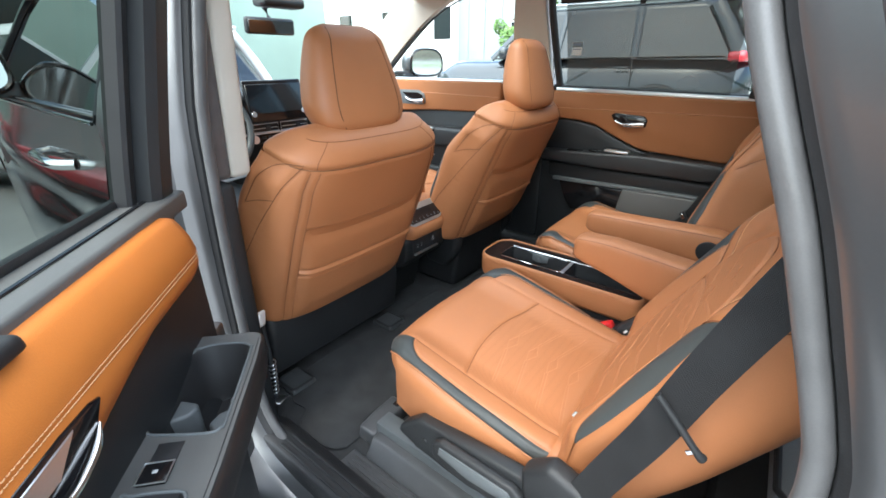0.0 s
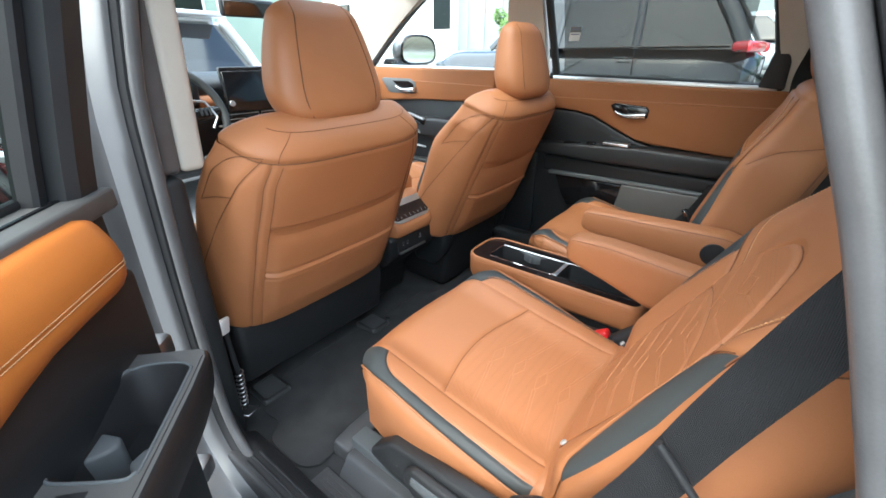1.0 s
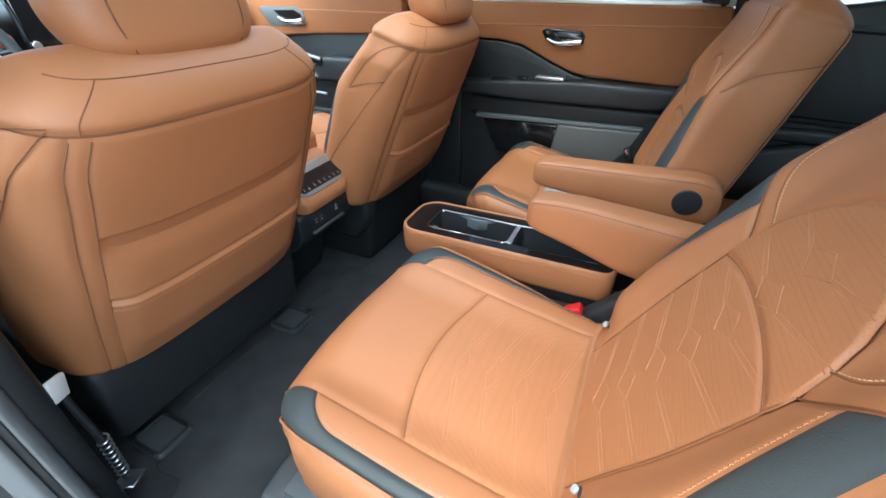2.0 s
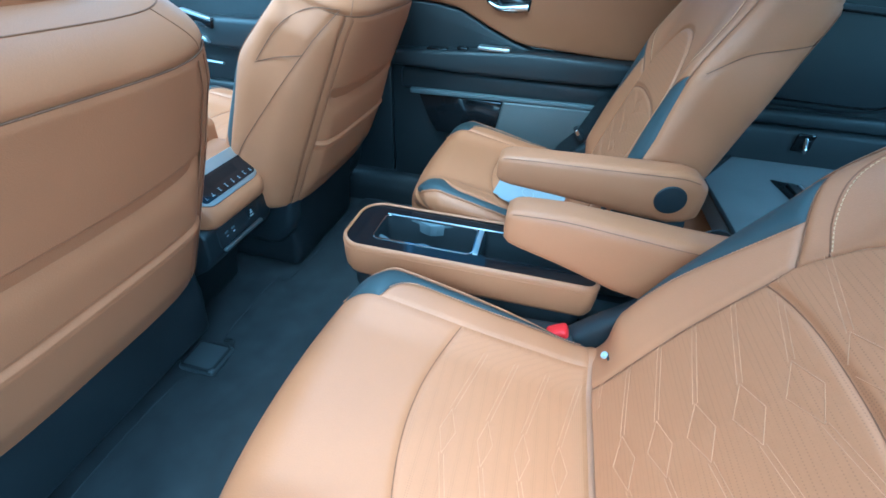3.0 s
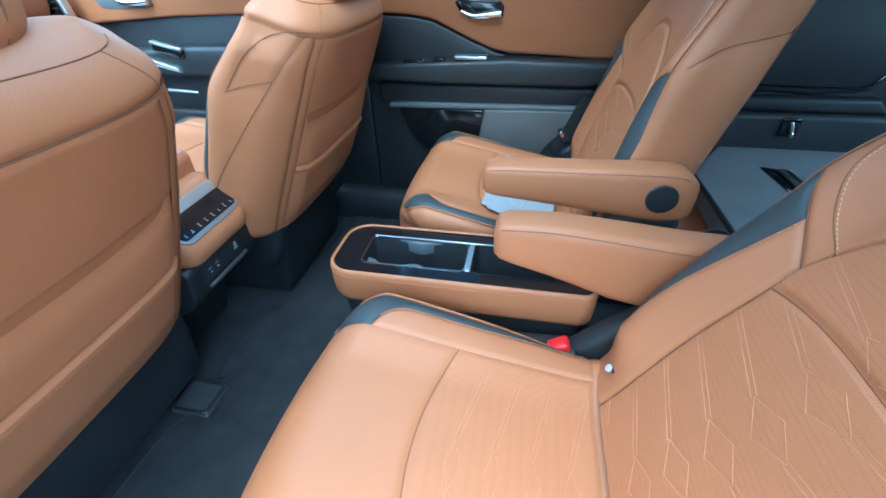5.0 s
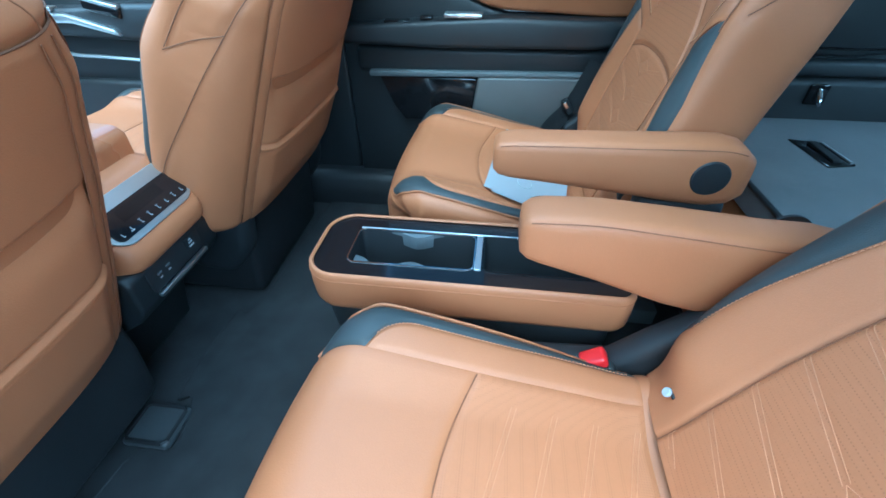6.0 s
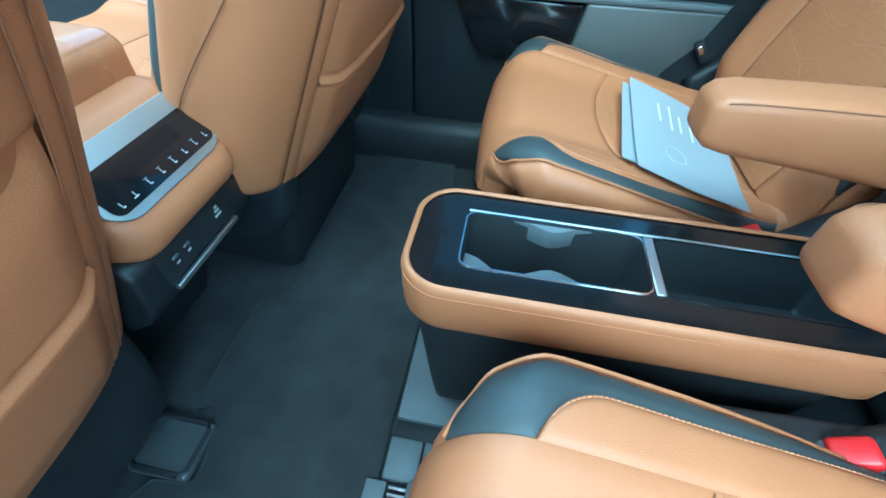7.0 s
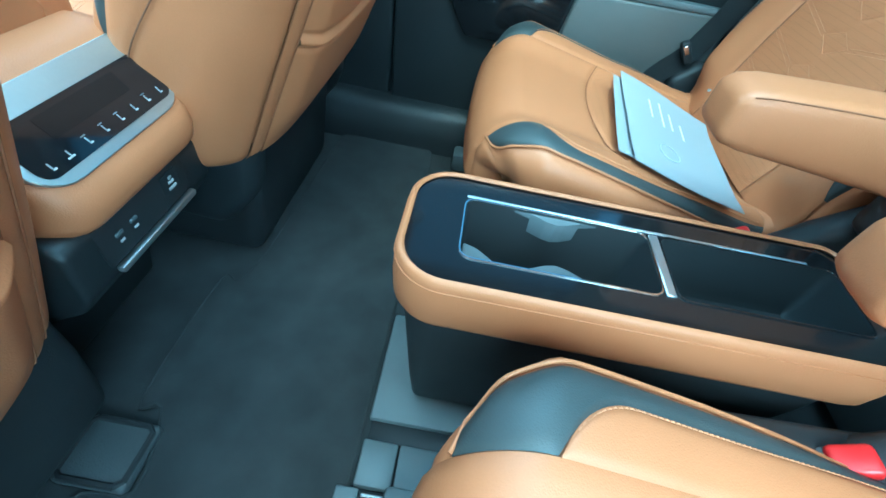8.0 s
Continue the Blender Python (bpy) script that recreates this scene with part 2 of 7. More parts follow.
def smooth(a, b, x):
    x = min(1.0, max(0.0, (x - a) / (b - a)))
    return x * x * (3 - 2 * x)


def curve_at(pts, x):
    """Smooth interpolation in a short table of (x, value)."""
    for (x0, y0), (x1, y1) in zip(pts, pts[1:]):
        if x <= x1:
            return y0 + (y1 - y0) * smooth(x0, x1, x)
    return pts[-1][1]


def spline(pts, n=6):
    """Points along a smooth line through the given ones."""
    pts = [Vector(p) for p in pts]
    out = []
    for i in range(len(pts) - 1):
        p0, p1, p2, p3 = pts[max(i - 1, 0)], pts[i], pts[i + 1], pts[min(i + 2, len(pts) - 1)]
        for k in range(n):
            t = k / n
            out.append(0.5 * ((2 * p1) + (p2 - p0) * t + (2 * p0 - 5 * p1 + 4 * p2 - p3) * t * t + (3 * p1 - p0 - 3 * p2 + p3) * t ** 3))
    return out + [pts[-1]]


def near_line(p, q, line):
    """Distance in metres from the point (p, q) to a polyline."""
    best = 9.0
    for (ax, ay), (bx, by) in zip(line, line[1:]):
        dx, dy = bx - ax, by - ay
        s = min(1, max(0, ((p - ax) * dx + (q - ay) * dy) / (dx * dx + dy * dy + 1e-12)))
        best = min(best, math.hypot(p - ax - s * dx, q - ay - s * dy))
    return best


def upholstery(surface, a0, a1, b0, b1, na, nb, dip=0.006, soft=0.014, edges="lrbt", puff=None, core=None):
    """One sewn panel of a padded form. surface(a, b) gives the form; the panel lies between a0 and a1 (numbers, or functions of b)
    and b0 and b1, and sinks at its sewn edges. puff(point) adds relief; core(point) is a place inside the form."""
    fa0 = a0 if callable(a0) else (lambda b: a0)
    fa1 = a1 if callable(a1) else (lambda b: a1)
    grid = []
    for j in range(nb + 1):
        b = b0 + (b1 - b0) * j / nb
        l, r = fa0(b), fa1(b)
        grid.append([surface(l + (r - l) * i / na, b) for i in range(na + 1)])
    g = Geo()
    verts = []
    for j in range(nb + 1):
        row = grid[j]
        la = [0.0]
        for i in range(na):
            la.append(la[-1] + (row[i + 1] - row[i]).length)
        for i in range(na + 1):
            du = grid[j][min(i + 1, na)] - grid[j][max(i - 1, 0)]
            dv = grid[min(j + 1, nb)][i] - grid[max(j - 1, 0)][i]
            n = du.cross(dv)
            n = n.normalized() if n.length > 1e-9 else Vector((0, 0, 1))
            if core and n.dot(grid[j][i] - core(grid[j][i])) < 0:
                n = -n
            d = 9.0
            if "l" in edges:
                d = min(d, la[i])
            if "r" in edges:
                d = min(d, la[-1] - la[i])
            step = (grid[min(j + 1, nb)][i] - grid[max(j - 1, 0)][i]).length / max(1, min(j + 1, nb) - max(j - 1, 0))
            if "b" in edges:
                d = min(d, step * j)
            if "t" in edges:
                d = min(d, step * (nb - j))
            off = -dip * math.exp(-(d / soft) ** 2 * 1.2)
            if puff:
                off += puff(grid[j][i])
            verts.append(grid[j][i] + n * off)
    g.add(verts, [(j * (na + 1) + i, j * (na + 1) + i + 1, (j + 1) * (na + 1) + i + 1, (j + 1) * (na + 1) + i) for j in range(nb) for i in range(na)])
    return g, grid


def stitches(points, mat, parent, gap=0.0055, length=0.0038, r=0.0007, lift=0.0006, up=(0, 0, 1)):
    """A row of thread stitches along a line of points."""
    g = Geo()
    pts = [Vector(p) for p in points]
    run = [0.0]
    for a, b in zip(pts, pts[1:]):
        run.append(run[-1] + (b - a).length)
    s, k = 0.002, 0
    u = Vector(up).normalized()

    def at(d):
        k = 0
        while k < len(run) - 2 and run[k + 1] < d:
            k += 1
        return pts[k].lerp(pts[k + 1], (d - run[k]) / max(1e-9, run[k + 1] - run[k]))
    while s + length < run[-1]:
        g.tube([at(s) + u * (lift - r), at(s + length / 2) + u * (lift + r * 0.4), at(s + length) + u * (lift - r)], r, 5, False)
        s += gap
    ob = part("stitching", g, mat, parent)
    return tagged(ob, kind="stuff")


# ---------------------------------------------------------------- seats
def cushion_form(cx, k, y_rear, z_rear, rise, top, nose, w, hang):
    """A seat cushion as surface(l, s): l metres across (positive inboard), s metres along, from the rear over the top and down the nose."""
    tilt = math.atan2(rise, top)

    def spine(s):
        if s <= top:
            return y_rear + s * math.cos(tilt), z_rear + s * math.sin(tilt), tilt
        a = min((s - top) / nose, radians(100))
        cy, cz = y_rear + top * math.cos(tilt) + nose * math.sin(tilt), z_rear + top * math.sin(tilt) - nose * math.cos(tilt)
        t = tilt - a
        y, z = cy - nose * math.sin(t), cz + nose * math.cos(t)
        rest = max(0, s - top - nose * radians(100))
        return y + rest * math.cos(t), z + rest * math.sin(t), t

    def surface(l, s):
        y, z, t = spine(s)
        half = curve_at([(0, w - 0.03), (top * 0.70, w), (top * 0.90, w), (top, w), (top + nose * 0.5, w - 0.014), (top + nose * 0.95, w - 0.044), (top + nose * 1.7, w - 0.075)], s)
        if l < 0 < k:
            # the outboard front corner is rounder
            half -= 0.016 * smooth(top * 0.84, top + nose * 0.5, s)
        r = 0.042
        d = abs(l)
        flat = half - r
        if d <= flat:
            lat, up = d, 0.0
        elif d <= flat + r * math.pi / 2:
            a = (d - flat) / r
            lat, up = flat + r * math.sin(a), -r * (1 - math.cos(a))
        else:
            over = d - flat - r * math.pi / 2
            lat, up = half - 0.018 * smooth(0.0, 0.16, over), -r - over * (1 - 0.75 * smooth(top, top + nose * 1.5, s))
        up += (0.020 + 0.008 * smooth(top * 0.5, top, s)) * smooth(0.12, 0.225, lat) * (1 - smooth(top, top + nose * 1.3, s)) * (1 if d <= flat + r * math.pi / 2 else 1)
        up += 0.012 * smooth(top * 0.2, 0, s)
        x = cx + k * math.copysign(lat, l)
        crown = ((0.032 if l > 0 else 0.044 if k > 0 else 0.018) * (lat / w) ** 2.2 - 0.012) * smooth(0.45 * top, top + nose * 0.8, s)
        return Vector((x, y - up * math.sin(t) - crown, z + up * math.cos(t)))
    return surface, spine


def back_form(cx, k, y0, z0, lean, tall, w_table, d_front, d_back, bolster, top_r, flare=0.1, foot_r=0.0):
    """A seat back as surface(a, v): a runs once round from the middle of the rear face over the inboard side (0.25) and the front (0.5)."""
    sn, cs = math.sin(radians(lean)), math.cos(radians(lean))

    def surface(a, v):
        h = v * tall
        th = 2 * math.pi * a
        w = curve_at(w_table, v)
        kk = 1.0
        if h > tall - top_r:
            kk = math.sqrt(max(0.0, 1 - ((h - tall + top_r) / top_r) ** 2))
        w = w - top_r * 0.9 * (1 - kk)
        if h < foot_r:
            kk = math.sqrt(max(0.0, 1 - ((foot_r - h) / foot_r) ** 2))
            w -= foot_r * 0.8 * (1 - kk)
        s, c = math.sin(th), -math.cos(th)
        lat = w * math.copysign(abs(s) ** 0.5, s) * (1 - flare * (1 - math.copysign(abs(c) ** 0.7, c)) / 2)
        q = math.copysign(abs(c) ** 0.5, c)
        q *= (d_front if c > 0 else d_back) * (0.12 + 0.88 * kk)
        if c > 0:
            q += bolster * smooth(0.5, 0.85, abs(lat) / w) * smooth(0.02, 0.15, v) * (1 - smooth(0.62, 0.9, v)) * c ** 0.5
        return Vector((cx + k * lat, y0 - h * sn + q * cs, z0 + h * cs + q * sn))

    def local(p):
        dy, dz = p.y - y0, p.z - z0
        return (p.x - cx) * k, -dy * sn + dz * cs, dy * cs + dz * sn

    def core(p):
        _, h, _ = local(p)
        h = min(h, tall - top_r)
        return Vector((cx + (p.x - cx) * 0.5, y0 - h * sn, z0 + h * cs))
    return surface, local, core


def around(f):
    """The place on the front of a seat back, as its turn, at the share f of the half width (positive inboard)."""
    t = math.asin(min(1, f * f)) / (2 * math.pi)
    return 0.5 - t if f >= 0 else 0.5 + t


RIB_REACH, RIB_FORK = 0.150, 0.034


def rib_lines(base, style):
    """One sewn rib as lines of (across, along): two straight flanks that fork into a flat diamond over the middle."""
    way = 1 if style == "cushion" else -1
    fork = base + way * 0.030
    near, far = (0.010, -0.012) if style == "cushion" else (-0.020, 0.016)
    lines = []
    for side in (1, -1):
        lines.append([(side * RIB_REACH, base), (side * RIB_FORK, fork)])
        lines.append([(side * RIB_FORK, fork), (0.0, fork + near)])
        lines.append([(side * RIB_FORK, fork), (0.0, fork + far)])
    return lines


def rib_distance(lat, h, first, count, step, style):
    way = 1 if style == "cushion" else -1
    a = abs(lat)
    if a > RIB_FORK:
        offs = (way * 0.030 * min(1.0, (RIB_REACH - a) / (RIB_REACH - RIB_FORK)),)
    else:
        near, far = (0.010, -0.012) if style == "cushion" else (-0.020, 0.016)
        offs = (way * 0.030 + near * (1 - a / RIB_FORK), way * 0.030 + far * (1 - a / RIB_FORK))
    return min(abs(h - first - i * step - o) for i in range(count) for o in offs)


def rib_threads(seat, place, first, count, step, style, inside):
    """Fine pale thread along every rib, double on the flanks; place(lat, h) gives the point on the panel, inside(lat, h) its extent."""
    for i in range(count):
        for j, ((a0, h0), (a1, h1)) in enumerate(rib_lines(first + i * step, style)):
            for off in ((-0.0032, 0.0032) if j % 3 == 0 else (0.0,)):
                run, runs = [], []
                for m in range(17):
                    lat, h = a0 + (a1 - a0) * m / 16, h0 + (h1 - h0) * m / 16 + off
                    if inside(lat, h):
                        run.append(place(lat, h))
                    else:
                        runs.append(run)
                        run = []
                for line in runs + [run]:
                    if len(line) > 2:
                        part("rib_thread", Geo().tube(line, 0.0005, 5, False), rib_cotton, seat)


def headrest(seat, cx, y, z, tall, wide, deep, lean, label=""):
    """A padded head restraint on two steel posts; y, z: where the posts leave the seat back."""
    sn, cs = math.sin(radians(lean)), math.cos(radians(lean))

    def at(lat, q, h):
        return Vector((cx + lat, y - h * sn + q * cs, z + h * cs + q * sn))

    def girth(v):
        return 1.02 - 0.34 * max(0.0, (v - 0.28) / 0.72) ** 1.4 - 0.20 * max(0.0, (0.28 - v) / 0.28) ** 2

    def ring(v):
        """The pad's section at the share v of its height: the rear face leans forward, the front swells at half height."""
        edge = math.sqrt(max(0.03, 1 - ((v - 0.86) / 0.14) ** 2)) if v > 0.86 else 1.0
        foot = 0.70 + 0.30 * math.sqrt(max(0.0, 1 - (1 - v / 0.12) ** 2)) if v < 0.12 else 1.0
        w = wide * girth(v) * foot ** 0.5 * (0.55 + 0.45 * edge)
        fore = deep * (0.72 + 0.45 * math.sin(2.2 * v ** 0.9))
        aft = deep * (1.10 * max(0.0, (v - 0.12) / 0.88) ** 1.3 - 1.0)
        mid_q, half = (fore + aft) / 2, (fore - aft) / 2 * edge * foot
        out = []
        for i in range(48):
            a = 2 * math.pi * i / 48
            sn2, c = math.sin(a), math.cos(a)
            lat = math.copysign(abs(sn2) ** 0.56, sn2) * w
            q = mid_q + math.copysign(abs(c) ** 0.78, c) * half
            out.append(at(lat, q, 0.022 + v * tall))
        return out
    pad = Geo().loft([ring(j / 34) for j in range(35)])
    pad_ob = part("head_pad", pad, leather, seat, label, 60)
    for side in (-1, 1):
        for face in (0, 24):
            line = []
            for j in range(2, 34):
                ring_pts = ring(j / 34)
                want = cx + side * wide * 0.68 * girth(j / 34)
                half = [ring_pts[(face + i) % 48] for i in range(-12, 13)]
                line.append(min(half, key=lambda p: abs(p.x - want)))
            part("seam", Geo().tube(spline(line[::4] + [line[-1]], 4), 0.0014, 6), thread_dark, pad_ob)
    for side in (-1, 1):
        g = Geo()
        g.tube([at(side * 0.07, 0, -0.05), at(side * 0.07, 0, 0.05)], 0.0065, 12)
        part("post", g, steel, seat, "steel post")
    g = Geo().box(at(0, 0, 0.0), (0.19, 0.035, 0.02), 0.008, 3, (-lean, 0, 0))
    part("post_collar", g, plastic, seat)
    return pad_ob


def table_at(pts, x):
    """Straight interpolation in a short table of (x, value)."""
    return float(np.interp(x, [p[0] for p in pts], [p[1] for p in pts]))


def seat_back_panels(seat, form, k, kind, form_tall=0.6):
    """Sews the panels of a seat back: rear shell, sides, dark edge strips, bolsters, perforated insert, upper pad."""
    surface, local, core = form

    def sew(name, a0, a1, v0, v1, na, nv, mat, label="", edges="lrbt", puff=None, dip=0.0045):
        g, grid = upholstery(surface, a0, a1, v0, v1, na, nv, dip, 0.007, edges, puff, core)
        return part(name, g, mat, seat, label, 70), grid

    def out(p, lift):
        return p + (p - core(p)).normalized() * lift

    def rear_relief(p):
        lat, h, q = local(p)
        if kind != "front":
            return -0.004 * math.exp(-((h - 0.34) / 0.006) ** 2)
        # the map pocket: a flap whose upper lip stands off the shell, with a piped hem below
        inner = smooth(0.240, 0.190, abs(lat))
        lip = 0.372 + 0.014 * (abs(lat) / 0.24) ** 2
        low = 0.236
        fall = min(1.0, max(0.0, (lip - h) / (lip - low)))
        off = 0.013 * inner * fall * smooth(0.03, 0.12, h)
        off -= 0.015 * inner * math.exp(-((h - lip) / (0.006 if h > lip else 0.034)) ** 2)
        off += smooth(0.262, 0.245, abs(lat)) * (0.0045 * math.exp(-((h - low) / 0.0045) ** 2) - 0.0035 * math.exp(-((h - low - 0.011) / 0.004) ** 2) - 0.0030 * math.exp(-((h - low + 0.010) / 0.004) ** 2))
        return off
    top_seam = 0.905 if kind == "front" else 0.93
    side_seam = 0.148 if kind == "front" else 0.142
    strip_seam = 0.118 if kind == "front" else 0.098
    sew("rear_panel", -strip_seam, strip_seam, 0.0, top_seam, 72, 190 if kind == "front" else 110, leather, "", "lrbt", rear_relief, 0.0014)
    for sgn in (1, -1):
        c0, c1 = (strip_seam, side_seam) if sgn > 0 else (-side_seam, -strip_seam)
        sew("rear_edge_strip", c0, c1, 0.0, top_seam, 12, 60, leather, "", "lrbt", None, 0.0012)

    def face(lower, upper):
        """The front of the back as form(f, s): f is the share of the half width, s runs from the lower seam to the upper one."""
        return lambda f, s: surface(around(f), lower(f) + (upper(f) - lower(f)) * s)

    def seam_line(points, sink=0.0026, r=0.0009, mat=seam_shadow):
        part("seam", Geo().tube([out(p, -sink) for p in points], r, 6), mat, seat)

    def sew_face(name, f0, f1, lower, upper, na, nv, mat, label="", puff=None, edges="lrbt", dip=0.0032, soft=0.005):
        g, grid = upholstery(face(lower, upper), f0, f1, 0.0, 1.0, na, nv, dip, soft, edges, puff, core)
        return part(name, g, mat, seat, label, 70), grid

    if kind == "front":
        for a in (-side_seam, -strip_seam, strip_seam, side_seam):
            seam_line([surface(a, 0.02 + (top_seam - 0.03) * i / 40) for i in range(41)], 0.0002, 0.0009, seam_shadow)
        # yoke: the seam across the top, a second one at the upper edge, and short ones down its corners
        seam_line([surface(-0.22 + 0.44 * i / 60, top_seam) for i in range(61)], 0.0020, 0.0012, thread_dark)
        seam_line([surface(-0.23 + 0.46 * i / 60, 0.984) for i in range(61)], -0.0004, 0.0009, seam_shadow)
        for sgn in (1, -1):
            seam_line([surface(sgn * 0.132, top_seam + 0.004 + (0.98 - top_seam) * i / 8) for i in range(9)], -0.0002, 0.0009, seam_shadow)
    # an under-cover that closes the seams
    g, _ = upholstery(surface, 0.0, 1.0, 0.0, 0.985, 96, 70, 0.0, 0.005, "", lambda p: -0.008, core)
    part("under_cover", g, leather, seat, "", 70)
    EDGE = 0.535
    floor_seam = lambda f: 0.0
    low_arch = lambda f: 0.490 - 0.032 * min(1.0, abs(f) / EDGE) ** 2.5
    DOME = [(0.0, 0.735), (0.10, 0.732), (0.20, 0.718), (0.33, 0.672), (0.447, 0.612), (0.50, 0.563), (EDGE, 0.508)]
    high_arch = lambda f: table_at(DOME, abs(f))
    shoulder = lambda f: high_arch(f) if abs(f) < EDGE else 0.508 + 0.133 * (abs(f) - EDGE) / (0.86 - EDGE)
    crown = lambda f: top_seam
    strip_low = 0.13 if kind == "rear" else 0.28
    strip_in = [(0.0, 0.965), (strip_low, 0.95), (strip_low + 0.05, 0.885), (0.435, 0.757), (0.59, 0.685), (0.66, 0.66)]
    strip_out = [(0.0, 0.97), (strip_low, 0.965), (0.45, 0.945), (0.64, 0.885), (1.0, 0.875)]
    # seams on the sides, as (front-to-rear, height)
    if kind == "front":
        side_seams = [[(0.050, 0.410), (0.010, 0.440), (-0.034, 0.464)], [(-0.066, 0.566), (-0.034, 0.464), (0.0, 0.355), (0.040, 0.22), (0.052, 0.15), (0.050, 0.05)],
                      [(-0.066, 0.570), (-0.030, 0.560), (0.0, 0.535), (0.025, 0.49), (0.048, 0.415)]]
    else:
        side_seams = [[(0.058, 0.425), (0.019, 0.472), (-0.03, 0.502), (-0.085, 0.530)]]

    def side_relief(p):
        lat, h, q = local(p)
        return -0.0022 * math.exp(-(min(near_line(q, h, line) for line in side_seams) / 0.0045) ** 2)
    for sgn in (1, -1):
        rim_of = lambda v, sgn=sgn: around(sgn * table_at(strip_out, v))
        side_rear = side_seam if sgn > 0 else 1 - side_seam
        lo, hi = (side_rear, rim_of) if sgn > 0 else (rim_of, side_rear)
        sew("side_panel", lo, hi, 0.0, top_seam, 40, 110, leather, "", "lr", side_relief, 0.003)
        for line in side_seams:
            steps = spline([Vector((q, h, 0)) for q, h in line], 6)
            pts = []
            for w in steps:
                # the turn at which the side has this depth, at this height
                lo_a, hi_a = (side_seam, 0.40) if sgn > 0 else (1 - side_seam, 0.60)
                for _ in range(26):
                    mid_a = (lo_a + hi_a) / 2
                    if local(surface(mid_a, w.y / form_tall))[2] < w.x:
                        lo_a = mid_a
                    else:
                        hi_a = mid_a
                pts.append(surface((lo_a + hi_a) / 2, w.y / form_tall))
            seam_line(pts, -0.0002, 0.0009, thread_dark)

        def strip_edge(table, sgn=sgn):
            """An edge of the dark strip as the share of the half width, at the share s of the strip's height."""
            def at(s):
                v = strip_low + 0.5 * s
                for _ in range(4):
                    f = table_at(table, v)
                    v = strip_low + (shoulder(f) - strip_low) * s
                return sgn * f
            return at
        lo, hi = (strip_edge(strip_out), strip_edge(strip_in)) if sgn > 0 else (strip_edge(strip_in), strip_edge(strip_out))
        sew_face("bolster_strip", lo, hi, lambda f: strip_low, shoulder, 12, 60, leather_dark, "charcoal leather strip", None, "lrt")

        def pad_edge(s, sgn=sgn):
            v = 0.55 * s
            for _ in range(4):
                f = table_at(strip_in, v)
                v = shoulder(f) * s
            return sgn * f
        inner = lambda s, sgn=sgn: sgn * EDGE
        lo, hi = (pad_edge, inner) if sgn > 0 else (inner, pad_edge)
        _, grid = sew_face("bolster", lo, hi, floor_seam, shoulder, 20, 70, leather, "", None, "lrt")
        if kind == "rear":
            edge = 0 if sgn > 0 else -1
            row = [grid[j][edge].lerp(grid[j][edge + (1 if sgn > 0 else -1)], 0.45) for j in range(18, 69)]
            stitches([out(p, -0.0016) for p in row], rib_cotton, seat, up=(0, 0.9, 0.4))

    def ribs(p):
        lat, h, q = local(p)
        d = rib_distance(lat, h, 0.026, 8, 0.0562, "back")
        return 0.0004 - 0.0005 * math.exp(-(d / 0.006) ** 2)
    sew_face("insert", EDGE, -EDGE, floor_seam, low_arch, 110, 160, leather_holes, "perforated tan leather insert with sewn ribs", ribs, "lrt")
    sew_face("upper_insert", EDGE, -EDGE, low_arch, high_arch, 110, 60, leather_holes, "perforated tan leather insert with sewn ribs", lambda p: (ribs(p) if k > 0 else 0.0) + 0.0022, "lrbt", 0.0045, 0.007)
    if kind == "rear":
        def on_insert(lat, h):
            w = local(surface(0.25, h / form_tall))[0]
            p = surface(around(max(-0.52, min(0.52, lat / w))), h / form_tall)
            return out(p, 0.0002 + (0.0025 if h / form_tall > low_arch(lat / w) else 0.0))

        def on_panel_front(lat, h):
            f, v = lat / 0.275, h / form_tall
            return 0.02 < v < (high_arch(f) - 0.02 if k > 0 else low_arch(f) - 0.02) and abs(v - low_arch(f)) > 0.008
        rib_threads(seat, on_insert, 0.026, 8, 0.0562, "back", on_panel_front)
        # the stitched seams that run up over the shoulders
        for sgn in (1, -1):
            line = spline([Vector((0.50, 0.563, 0)), Vector((0.64, 0.605, 0)), Vector((0.78, 0.69, 0)), Vector((0.80, 0.78, 0)), Vector((0.74, 0.88, 0)), Vector((0.66, 0.925, 0))], 8)
            seam_line([surface(around(sgn * p.x), p.y) for p in line], 0.0002, 0.0010)
            stitches([out(surface(around(sgn * (p.x - 0.022)), p.y), 0.0006) for p in line[2:]], thread, seat, up=(0, 0.9, 0.4))

    seam_line([face(floor_seam, low_arch)(-EDGE + 0.005 + (2 * EDGE - 0.01) * i / 60, 1.0) for i in range(61)])
    seam_line([face(floor_seam, shoulder)(-0.86 + 1.72 * i / 110, 1.0) for i in range(111)], 0.0036)
    for sgn in (1, -1):
        seam_line([surface(around(sgn * EDGE), 0.51 * i / 40) for i in range(41)], 0.0022)
        seam_line([surface(around(sgn * table_at(strip_out, v)), v) for v in [0.62 + (top_seam - 0.62) * i / 24 for i in range(25)]], 0.0012, 0.0011)
    rim_at = lambda s, sgn: sgn * (0.885 - 0.008 * s)
    sew_face("shoulder_pad", lambda s: rim_at(s, 1), lambda s: rim_at(s, -1), shoulder, crown, 110, 44, leather, "", None, "lrbt", 0.004, 0.007)
    # the cap over the top of the back
    cap, _ = upholstery(surface, 0.0, 1.0, top_seam, 1.0, 96, 20, 0.004, 0.008, "b", None, core)
    cap.f.append(tuple(20 * 97 + i for i in range(96)))
    part("top_cap", cap, leather, seat, "", 70)


